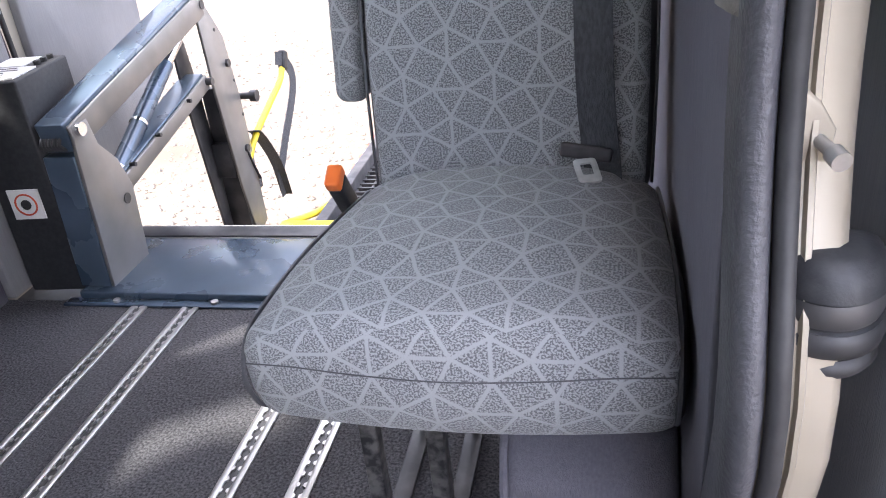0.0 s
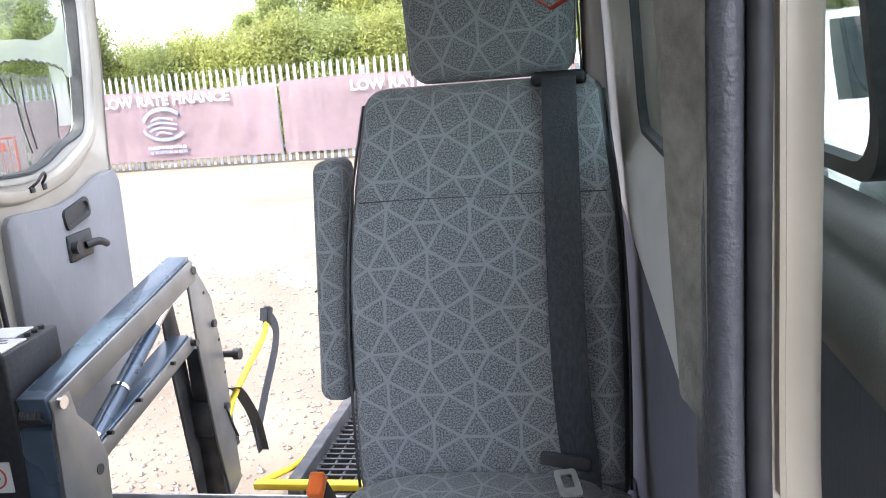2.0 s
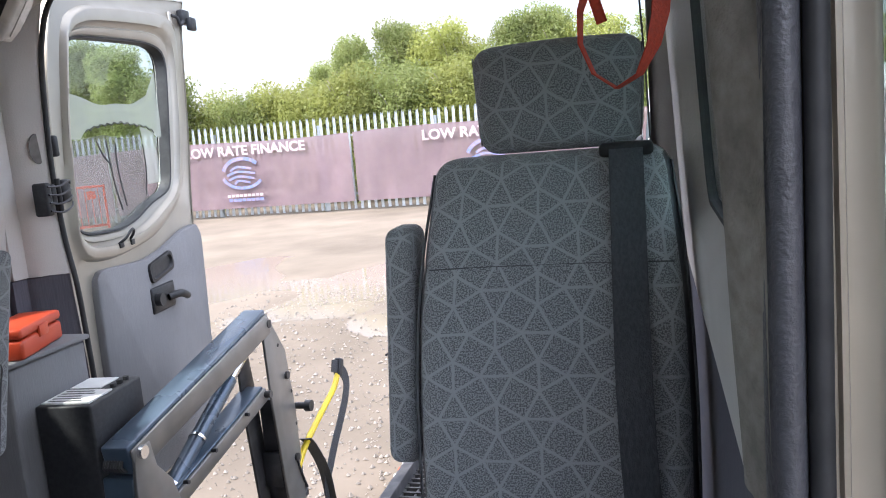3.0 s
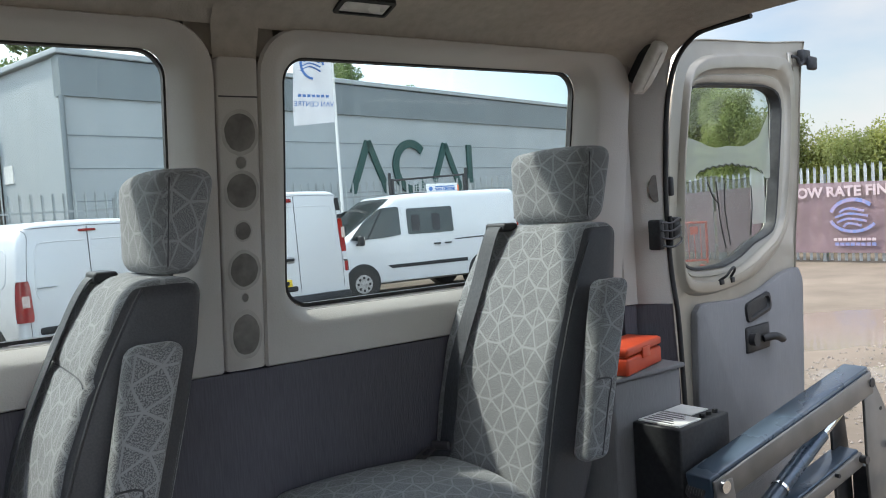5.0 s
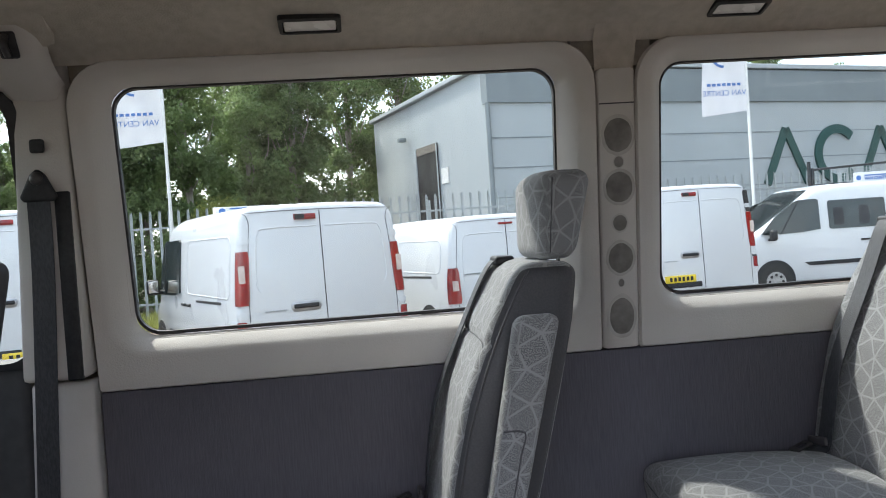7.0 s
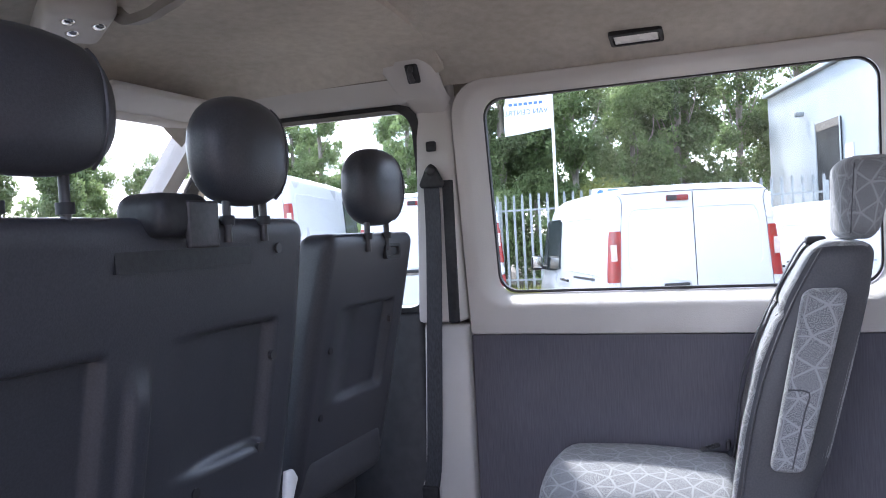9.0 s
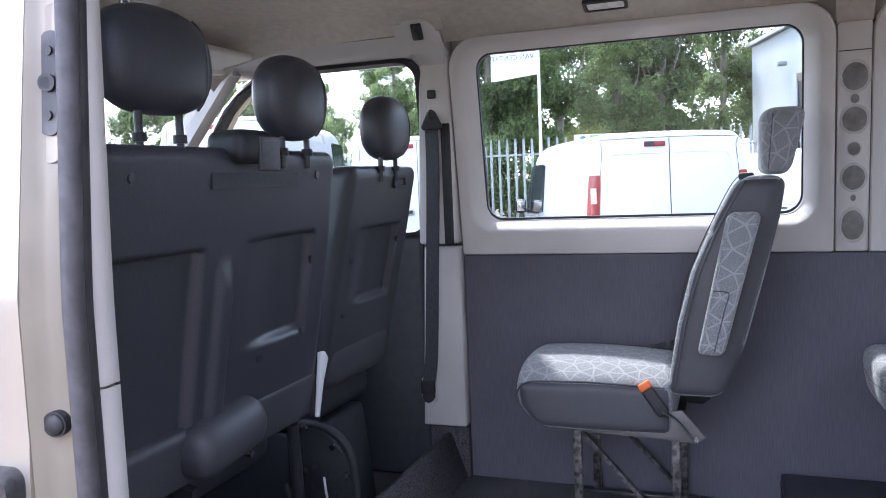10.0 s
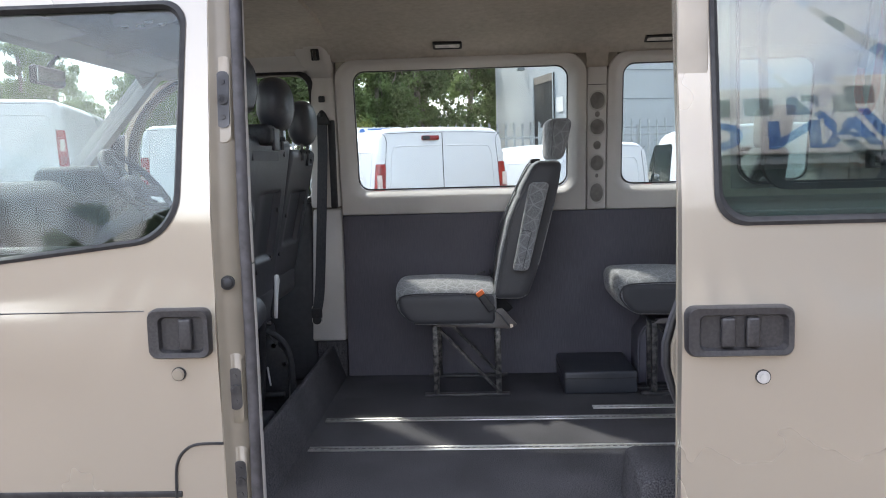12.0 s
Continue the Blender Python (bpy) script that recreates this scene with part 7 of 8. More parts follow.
# pair the two loops by angle round the hole's centre
hc = (0.45, 1.2)
def cast(loop, a):
    best = None
    for i in range(len(loop)):
        p, q = loop[i], loop[(i + 1) % len(loop)]
        d = (math.cos(a), math.sin(a))
        den = d[0] * (q[1] - p[1]) - d[1] * (q[0] - p[0])
        if abs(den) < 1e-9:
            continue
        t = ((p[0] - hc[0]) * (q[1] - p[1]) - (p[1] - hc[1]) * (q[0] - p[0])) / den
        s = ((p[0] - hc[0]) * d[1] - (p[1] - hc[1]) * d[0]) / den
        if t > 0 and -1e-6 <= s <= 1 + 1e-6 and (best is None or t > best):
            best = t
    return (hc[0] + best * math.cos(a), hc[1] + best * math.sin(a))
ang = [2 * math.pi * i / 96 for i in range(96)]
O, R, I = [cast(oo, a) for a in ang], [cast(rr, a) for a in ang], [cast(hh, a) for a in ang]
blend = lambda P, Q, f: [(p[0] + (q[0] - p[0]) * f, p[1] + (q[1] - p[1]) * f) for p, q in zip(P, Q)]
grown = lambda P, k: [(hc[0] + (x - hc[0]) * k, hc[1] + (z - hc[1]) * k) for x, z in P]
outer, lip = grown(O, 0.992), grown(R, 1.022)
profile = ((O, -0.035), (O, 0.004), (outer, 0.006), (outer, 0.000), (blend(outer, lip, 0.6), 0.002), (lip, 0.006), (R, 0.024), (grown(R, 0.985), 0.027), (blend(R, I, 0.42), 0.024),
           (blend(R, I, 0.52), 0.006), (blend(R, I, 0.62), 0.003), (blend(R, I, 0.66), 0.009), (blend(R, I, 0.90), 0.006), (I, -0.006), (I, -0.035))
part("door_frame", loft([[(x, d, z) for x, z in lp] for lp, d in profile]), DOORPAINT, rd, "silvery champagne inner door frame")
part("outer_skin", loft([[(x, -0.04, z) for x, z in O], [(x, -0.04, z) for x, z in I]]), BODY, rd)
part("pane", plate(grown(I, 1.01), 0.004, lambda x, z, d: (x, -0.026 + d, z)), GLASS, rd, "clear rear door window", smooth=0)
inside = I


def span(x):
    """Lowest and highest point of the pane above x."""
    zs_ = [p[1] + (q[1] - p[1]) * (x - p[0]) / (q[0] - p[0]) for p, q in zip(inside, inside[1:] + inside[:1]) if (p[0] - x) * (q[0] - x) < 0]
    return min(zs_), max(zs_)


def film_rows(x0, x1, low, high, n=30, m=12):
    rows = []
    for i in range(n + 1):
        x = x0 + (x1 - x0) * i / n
        a, c = span(x)
        z0, z1 = max(a + 0.004, low(x)), min(c - 0.004, high(x))
        rows.append([(x, -0.0195 + 0.003 * noise.noise(Vector((9 * x, 4 * j / m, 1.0))), z0 + (z1 - z0) * j / m) for j in range(m + 1)])
    return loft(rows, closed=False)


torn = lambda x: 1.294 + 0.55 * (x - 0.43) ** 2 + 0.9 * max(0.0, x - 0.665) + 1.6 * max(0.0, 0.185 - x) + 0.004 * math.sin(31 * x)
gap = lambda x: max(0.0, 1 - abs(x - 0.46) / 0.23) ** 0.4
fold = lambda x: 1.192 - 0.03 * abs(x - 0.35) + 0.005 * math.sin(23 * x)
crumple = lambda x: fold(x) + 0.004 + (1.232 + 0.02 * max(0.0, x - 0.55) - fold(x)) * gap(x)
part("torn_film", film_rows(0.105, 0.588, lambda x: 0.0, fold), FILMGREY, rd, "wrinkled grey window film")
part("torn_film", film_rows(0.145, 0.748, crumple, torn), FILMPALE, rd, "pale torn upper edge of the film")
part("torn_film", film_rows(0.594, 0.695, lambda x: 1.02, lambda x: crumple(x) - 0.004), FILMPALE, rd, "pale loose strip of film")
for pts in ([(0.25 + 0.0144 * i, crumple(0.25 + 0.0144 * i) + 0.004 * math.sin(2.2 * i)) for i in range(31)], [(0.41, 1.17), (0.405, 1.08), (0.43, 0.96)], [(0.355, 1.18), (0.37, 1.05), (0.40, 0.95)], [(0.30, 1.18), (0.33, 1.13), (0.37, 1.10)], [(0.59, 1.16), (0.592, 1.08), (0.57, 0.985)]):
    part("film_crease", tube([(x, -0.016, z) for x, z in pts], 0.0022, 5, 3), RUBBER, rd, "dark crease in the film")
part("window_seal", loft([[(x, d, z) for x, z in grown(I, k)] for k, d in ((1.016, 0.002), (1.012, 0.010), (0.992, 0.008), (0.986, -0.03))]), RUBBER, rd, "black window seal")
pan = around([(0.115, 0.05), (0.80, 0.05), (0.845, 0.36), (0.875, 0.80), (0.845, 0.845), (0.72, 0.835), (0.55, 0.79), (0.42, 0.775), (0.16, 0.79), (0.125, 0.76)], 80)
part("carpet_panel", loft([[(x, d, z) for x, z in [((x - 0.48) * k + 0.48, (z - 0.43) * k + 0.43) for x, z in pan]] for d, k in ((0.0, 1.0), (0.022, 1.0), (0.027, 0.985))], cap1=True), CARPETPALE, rd, "pale grey ribbed carpet panel")
b = loft([[(x, d, z) for x, z in rrect(0.425 + e, 0.60 - e, 0.700 + e, 0.772 - e, 0.02, 4)] for d, e in ((0.02, 0.0), (0.036, 0.002), (0.037, 0.012), (0.0285, 0.016))], cap1=True)
turned(b, Matrix.Translation((0.51, 0, 0.735)) @ Matrix.Rotation(radians(-10), 4, "Y") @ Matrix.Translation((-0.51, 0, -0.735)))
part("pull_cup", b, BLACK, rd, "black recessed pull cup")
b = box(0.42, 0.585, 0.022, 0.034, 0.585, 0.675, 0.008)
rod((0.45, 0.03, 0.632), (0.45, 0.055, 0.632), 0.022, 16, bm=b)
tube([(0.52, 0.04, 0.625), (0.56, 0.065, 0.63), (0.62, 0.06, 0.61)], 0.014, 8, 4, bm=b)
part("latch", b, BLACK, rd, "black inner latch with lever")
b = tube([(0.285, 0.02, 0.852), (0.295, 0.04, 0.868), (0.315, 0.045, 0.885), (0.335, 0.045, 0.892), (0.355, 0.035, 0.878), (0.357, 0.02, 0.858)], 0.0045, 8, 4)
box(0.275, 0.30, 0.018, 0.030, 0.838, 0.855, 0.003, bm=b)
box(0.345, 0.368, 0.018, 0.030, 0.838, 0.857, 0.003, bm=b)
part("wire_clip", b, BLACK, rd, "dark wire clip")
part("latch_plate", box(0.868, 0.905, 0.002, 0.012, 1.575, 1.645, 0.004), BODY, rd, "painted latch plate")
b = tube([(0.886, 0.014, 1.63), (0.915, 0.022, 1.625), (0.93, 0.026, 1.60), (0.95, 0.030, 1.615)], 0.006, 8, 4)
box(0.945, 1.005, 0.006, 0.034, 1.605, 1.66, 0.006, bm=b)
box(0.965, 1.015, 0.030, 0.055, 1.582, 1.632, 0.008, bm=b)
part("top_latch", b, BLACK, rd, "black top latch block")
for z in (1.03, 0.25):
    hg = part("hinge", box(0.022, 0.062, 0.010, 0.028, z - 0.02, z + 0.045, 0.006), BLACK, rd, "black door hinge with check strap")
    part("hinge_pin", rod((-0.004, 0.03, z - 0.045), (-0.004, 0.03, z + 0.05), 0.008, 10), BLACK, hg)
    part("post_block", box(-0.078, -0.050, 0.0, 0.042, z - 0.048, z + 0.042, 0.006), BLACK, hg, "black block on the post")
    part("post_block", box(-0.048, -0.024, 0.0, 0.040, z - 0.020, z + 0.036, 0.006), BLACK, hg, "black block on the post")
    for k in range(4):
        part("wire_loop", tube([(-0.070, 0.044, z - 0.035 + 0.022 * k), (-0.03, 0.054, z - 0.042 + 0.024 * k), (0.02, 0.050, z - 0.03 + 0.024 * k), (0.05, 0.034, z - 0.02 + 0.018 * k)], 0.0032, 6, 4), DARKSTEEL, hg)
part("edge_striker", box(0.030, 0.052, 0.0, 0.018, 1.14, 1.20, 0.006), BLACK, rd, "black striker on the door edge")

# lamp at the rear header
t = thing("rear_lamp", "slim clear wedge-shaped lamp on the rear corner of the ceiling", "lamp", pose(-1.723, 4.222, 1.512, 0, 39, 0))
b = loft([[(x * k + o, y * k, z) for x, y in rrect(-0.017, 0.017, -0.030, 0.030, 0.010, 3)] for z, k, o in ((-0.082, 0.55, -0.004), (-0.078, 0.75, -0.003), (-0.04, 0.95, 0.0), (0.03, 1.0, 0.0), (0.072, 0.85, -0.003), (0.080, 0.6, -0.006))], cap0=True, cap1=True)
lens = part("lens", b, LAMPWHITE, t, "clear ribbed lens")
part("lens_rib", box(0.0155, 0.0185, -0.004, 0.004, -0.06, 0.06, 0.001), LAMPWHITE, lens)
# a black block imitates the dark shading behind the lens
part("base", rbox(0.034, 0.044, 0.125, 0.010, (1, 1, 2), lambda p: p + Vector((-0.032, 0, 0))), BLACK, t, "small black block standing in for shade behind the lens")

# flat courtesy lamps in the ceiling
for y in (2.303, 3.275):
    t = thing("courtesy_lamp", "small rectangular ceiling lamp with dark frame", "lamp", pose(-1.700, y, 1.6035, 0, -17, 0), "ceiling lamps")
    b = loft([[(x, yy, z) for x, yy in rrect(-0.032 + e, 0.032 - e, -0.068 + e, 0.068 - e, 0.008, 3)] for z, e in ((0.01, 0.0), (-0.008, 0.001), (-0.010, 0.009), (0.0, 0.011))])
    part("frame", b, BLACK, t, "dark plastic frame")
    part("lens", box(-0.022, 0.022, -0.056, 0.056, -0.007, 0.004, 0.003), LAMPWHITE, t, "frosted lens")

# red strap hanging from the ceiling by the near rear window
t = thing("ceiling_strap", "red webbing strap looped from a black ceiling clip", "strap", pose(0, 3.5, 0))
ribbon = []
for (x, y, z), turn, w in (((-0.128, 0.02, 1.585), 15, 0.026), ((-0.134, 0.012, 1.40), 18, 0.026), ((-0.138, 0.004, 1.30), 22, 0.026), ((-0.143, 0.0, 1.25), 32, 0.026), ((-0.153, 0.0, 1.212), 48, 0.026), ((-0.172, 0.0, 1.177), 70, 0.024), ((-0.200, 0.0, 1.162), 80, 0.024), ((-0.228, 0.0, 1.183), 82, 0.024), ((-0.243, 0.0, 1.222), 80, 0.022), ((-0.241, 0.0, 1.262), 76, 0.022), ((-0.228, 0.0, 1.297), 60, 0.02)):
    d = Vector((math.cos(radians(turn)), math.sin(radians(turn)), 0)) * w / 2
    ribbon.append([Vector((x, y, z)) - d, Vector((x, y, z)), Vector((x, y, z)) + d])
b = loft(ribbon, closed=False)
bmesh.ops.subdivide_edges(b, edges=b.edges, cuts=2, smooth=1.0)
bmesh.ops.solidify(b, geom=b.faces, thickness=0.0018)
part("webbing", b, STRAPRED, t, "broad red webbing loop", smooth=70)
part("clip", turned(rbox(0.03, 0.022, 0.05, 0.008, (1, 1, 2)), Matrix.Translation((-0.222, 0.0, 1.315)) @ Matrix.Rotation(radians(20), 4, "Y")), BLACK, t, "black clip")
part("tail", tube([(-0.230, 0.0, 1.30), (-0.222, 0.0, 1.27), (-0.215, 0.0, 1.245)], 0, 8, 3, flat=(0.003, 0.014)), STRAPRED, t)
part("cord", tube([(-0.215, 0.0, 1.335), (-0.210, 0.01, 1.45), (-0.205, 0.02, 1.60)], 0.006, 8, 3), BLACK, t, "black cord")
part("mount", box(-0.175, -0.13, 0.0, 0.04, 1.565, 1.60, 0.006), BLACK, t)
t = tagged(link("hanging_strap", tube([(-0.185, 4.24, 1.60), (-0.165, 4.22, 1.2), (-0.155, 4.22, 0.6)], 0, 8, 5, flat=(0.06, 0.004)), WEB), "black belt hanging down the rear corner post", "strap")

# ---- far belt on the B post ----
t = thing("seat_belt", "black driver's seat belt hanging down the post", "seat belt")
b = prism([(1.654, 1.268), (1.662, 1.258), (1.724, 1.258), (1.732, 1.268), (1.708, 1.318), (1.693, 1.330), (1.678, 1.318)], -1.772, -1.754, "x", 0.005)
part("anchor", b, BLACK, t, "black belt loop")
part("anchor_bolt", ball((-1.755, 1.693, 1.308), (0.010, 0.015, 0.015), 12), HANDLEGREY, t, "round bolt cover")
part("anchor_cap", turned(rbox(0.016, 0.03, 0.03, 0.006, (1, 1, 1)), Matrix.Translation((-1.772, 1.693, 1.38))), BLACK, t)
part("webbing", tube([(-1.758, 1.693, 1.28), (-1.775, 1.685, 1.1), (-1.795, 1.66, 0.75), (-1.815, 1.635, 0.45), (-1.825, 1.615, 0.345)], 0, 8, 5, flat=(0.048, 0.003)), WEB, t)
part("lower_anchor", turned(rbox(0.02, 0.055, 0.05, 0.008, (1, 2, 2)), Matrix.Translation((-1.824, 1.613, 0.335))), BLACK, t)
b = loft([[(-1.834 + d, y, z) for y, z in rrect(1.585 + e, 1.645 - e, 0.275 + e, 0.375 - e, 0.018, 4)] for d, e in ((-0.004, 0.0), (0.004, 0.002), (0.004, 0.008), (-0.002, 0.012))], cap1=True)
part("anchor_recess", b, TRIMGREY, t, "moulded anchor recess")
# black strip in place of the shade on the trim beside the belt
part("post_shade_strip", box(-1.80, -1.784, 1.715, 1.748, 0.86, 1.28, 0.004), BLACK, t, "dark strip standing in for shade on the post trim")
b = rod((-1.845, 1.613, 0.30), (-1.82, 1.613, 0.30), 0.022, 14)
part("anchor_bolt", b, BLACK, t)


# ---- cab seats ----
def round_headrest(parent, x, y, z, w=0.125, up=0.115, h=0.097):
    hrs = part("headrest", ball((x, y - 0.005, z + up), (w, 0.058, h), 28, power=2.5), SEATBACK, parent, "rounded dark vinyl headrest")
    part("seam", tube([(x - w * 0.66, y + 0.050 * math.cos(a) - 0.005, z + up + h * 0.92 * math.sin(a)) for a in (-1.2, -0.8, -0.4, 0, 0.4, 0.8, 1.2)], 0.003, 6, 3), VINYL, hrs)
    for sx in (-0.055, 0.055):
        part("post", rod((x + sx, y, z - 0.05), (x + sx, y, z + up - h * 0.8), 0.0075, 10), DARKSTEEL, hrs, "steel headrest post")
        part("post_collar", rod((x + sx, y, z - 0.020), (x + sx, y, z - 0.004), 0.013, 12), BLACK, hrs)


def ease(v):
    v = min(1.0, max(0.0, v))
    return v * v * (3 - 2 * v)


def pressed(x, z, panels, ribs):
    """Depth of the pressed panels (inwards) and ribs (outwards) in a seat's back cover."""
    d = 0.0
    for x0, x1, z0, z1, fade in panels:
        d += 0.024 * ease((x - x0) / 0.022) * ease((x1 - x) / fade) * ease((z - z0) / 0.026) * ease((z1 - z) / 0.008)
    for xr, z0, z1 in ribs:
        d -= 0.018 * ease((0.034 - abs(x - xr)) / 0.022) * ease((z1 - z) / 0.08) * ease((z - z0) / 0.02)
    return d


def cab_back(parent, x0, x1, y, z0, z1, thick=0.13, low=0.0, panels=(), ribs=()):
    w, h = x1 - x0, z1 - z0

    def bend(p):
        t = (p.z + h / 2) / h
        k = 1.0 - 0.05 * max(0.0, t - 0.7) / 0.3
        x, z = (x0 + x1) / 2 + p.x * k, max(low, (z0 + z1) / 2 + p.z)
        back = pressed(x, z, panels, ribs) if p.y > 0.4 * thick else 0.0
        return Vector((x, y - 0.16 * (1 - t) - thick / 2 + p.y * (1 - 0.25 * t) - back, z))
    return part("backrest", rbox(w, thick, h, 0.035, (int(w / 0.0065), 3, int(h / 0.0065)), bend), SEATBACK, parent, "black vinyl backrest with pressed panels")


def back_y(z, y, z0, z1, thick):
    t = (z - z0) / (z1 - z0)
    return y - 0.16 * (1 - t) - thick / 2 + thick / 2 * (1 - 0.25 * t)


bench = thing("bench_seat", "black vinyl double passenger bench with round headrests", "seat")
BENCHPANELS = ((-0.492, -0.14, 0.548, 0.968, 0.05), (-0.935, -0.60, 0.715, 0.975, 0.22))
BENCHRIBS = ((-0.555, 0.50, 0.95),)
cab_back(bench, -1.03, -0.165, 1.735, 0.36, 1.168, low=0.50, panels=BENCHPANELS, ribs=BENCHRIBS)
BY = lambda z: back_y(z, 1.735, 0.36, 1.168, 0.13)
round_headrest(bench, -0.358, 1.697, 1.192, 0.145, 0.126)
round_headrest(bench, -0.80, 1.715, 1.175, 0.118, 0.110)
b = turned(rbox(0.125, 0.10, 0.07, 0.025, (4, 3, 2)), Matrix.Translation((-0.605, 1.70, 1.170)))
part("belt_outlet", b, BLACK, bench, "black belt outlet housing")
part("belt_outlet_flap", turned(rbox(0.075, 0.012, 0.075, 0.005, (2, 1, 2)), Matrix.Translation((-0.635, 1.748, 1.155))), HANDLEGREY, bench)
part("slot_label", box(-0.815, -0.485, BY(1.1) - 0.004, BY(1.1) + 0.003, 1.085, 1.128), BLACK, bench, "matt black strip")
for x, z in ((-0.262, 1.108), (-0.907, 1.110), (-0.19, 0.83), (-0.72, 0.69), (-0.93, 0.90), (-0.915, 0.72), (-0.28, 0.52)):
    yb = BY(z) - pressed(x, z, BENCHPANELS, BENCHRIBS)
    part("screw", rod((x, yb - 0.004, z), (x, yb + 0.004, z), 0.010, 10), DARKSTEEL, bench)
part("lower_panel", turned(rbox(0.84, 0.05, 0.13, 0.02, (6, 2, 2)), Matrix.Translation((-0.60, 1.585, 0.535)) @ Matrix.Rotation(radians(-10), 4, "X")), VINYL, bench, "dark grey lower back panel")
part("hinge_cover", turned(rbox(0.26, 0.13, 0.125, 0.058, (4, 3, 3)), Matrix.Translation((-0.585, 1.612, 0.550)) @ Matrix.Rotation(radians(6), 4, "Y")), VINYL, bench, "rounded dark hinge cover")
part("seat_base", turned(rbox(0.84, 0.46, 0.13, 0.05, (6, 4, 2)), Matrix.Translation((-0.60, 1.24, 0.40))), SEATBACK, bench, "black vinyl seat base")
part("leg", tube([(-0.49, 1.585, 0.47), (-0.53, 1.54, 0.22), (-0.56, 1.50, -0.02)], 0, 8, 3, flat=(0.06, 0.02)), BLACK, bench, "flat black steel leg")
part("leg", tube([(-0.93, 1.585, 0.47), (-0.98, 1.56, 0.24), (-0.985, 1.54, 0.10), (-0.97, 1.52, -0.02)], 0.016, 10, 4), BLACK, bench, "bent black steel leg")
for pts in ([(-0.24, 1.54, 0.30), (-0.30, 1.54, 0.22), (-0.95, 1.54, 0.22), (-0.99, 1.55, 0.28)], [(-0.22, 1.56, 0.07), (-0.62, 1.57, 0.06), (-0.72, 1.57, 0.02), (-0.74, 1.57, -0.02)], [(-0.25, 1.10, -0.02), (-0.25, 1.15, 0.34)], [(-0.9, 1.10, -0.02), (-0.9, 1.15, 0.34)], [(-0.27, 1.50, 0.10), (-0.48, 1.52, 0.20)]):
    part("base_tube", tube(pts, 0.012, 8, 4), BLACK, bench, "black steel base tube")
b = prism([(-1.062, 0.615), (-1.045, 0.638), (-1.020, 0.640), (-0.988, 0.472), (-0.998, 0.470), (-1.030, 0.560)], 1.618, 1.630, "y", 0.003)
part("belt_stalk", b, WHITE, bench, "pale belt stalk cover")
part("belt_stalk_back", prism([(-1.035, 0.632), (-1.010, 0.628), (-0.985, 0.48), (-0.992, 0.472)], 1.604, 1.616, "y", 0.003), RUBBER, bench, "dark belt stalk")
for x, z in ((-0.42, 0.46), (-0.70, 0.47), (-0.95, 0.46)):
    part("bolt", rod((x, 1.60, z), (x, 1.615, z), 0.009, 10), CHROME, bench, "bright bolt")

driver = thing("driver_seat", "black vinyl driver's seat with round headrest", "seat")
cab_back(driver, -1.66, -1.16, 1.70, 0.50, 1.135, panels=((-1.572, -1.24, 0.715, 0.958, 0.16),))
DY = lambda z: back_y(z, 1.70, 0.50, 1.135, 0.13)
round_headrest(driver, -1.412, 1.678, 1.138, 0.116, 0.110)
for x, z in ((-1.24, 0.86), (-1.56, 0.90), (-1.24, 0.70)):
    part("screw", rod((x, DY(z) - 0.004, z), (x, DY(z) + 0.004, z), 0.009, 10), DARKSTEEL, driver)
b = loft([[(x, DY(1.085) + d, z) for x, z in rrect(-1.545 + e, -1.455 - e, 1.065 + e, 1.105 - e, 0.01, 3)] for d, e in ((-0.004, 0.0), (0.008, 0.0), (0.008, 0.008), (0.002, 0.010))], cap1=True)
part("lever_plate", b, BLACK, driver, "black lever plate")
part("lumbar_roll", turned(rbox(0.44, 0.13, 0.15, 0.05, (4, 2, 2)), Matrix.Translation((-1.41, 1.50, 0.55))), VINYL, driver, "dark lower back cushion")
part("seat_base", turned(rbox(0.48, 0.46, 0.14, 0.05, (4, 4, 2)), Matrix.Translation((-1.41, 1.24, 0.42))), SEATBACK, driver, "black vinyl seat base")
part("pedestal", prism([(1.03, 0.0), (1.50, 0.0), (1.46, 0.34), (1.05, 0.34)], -1.60, -1.22, "x", 0.015), SEATBACK, driver, "black seat pedestal")
part("side_plate", prism([(1.40, 0.40), (1.53, 0.365), (1.61, 0.27), (1.61, 0.02), (1.40, 0.02)], -1.205, -1.195, "x", 0.003), BLACK, driver, "black steel side plate")
part("side_frame", tube([(-1.185, 1.45, 0.385), (-1.185, 1.55, 0.373), (-1.185, 1.625, 0.275), (-1.185, 1.628, 0.0)], 0.013, 8, 5), BLACK, driver, "bent black side frame")
part("adjuster_bar", tube([(-1.17, 1.40, 0.20), (-1.165, 1.45, 0.12), (-1.165, 1.60, 0.115)], 0.013, 8, 4), BLACK, driver, "black adjuster bar")
for y, z in ((1.50, 0.26), (1.60, 0.24), (1.47, 0.245), (1.56, 0.32)):
    part("bolt", rod((-1.195, y, z), (-1.178, y, z), 0.009, 10), CHROME, driver, "bright bolt")
part("cable_tag", tube([(-1.176, 1.53, 0.23), (-1.174, 1.535, 0.19), (-1.176, 1.54, 0.15)], 0.004, 6, 3), WHITE, driver, "small pale cable end")
b = box(-1.00, -0.70, 1.48, 1.60, -0.02, 0.10, 0.01)
t = tagged(link("cable_tray", b, SEATBACK), "dark cable tray on the cab floor", "tray")

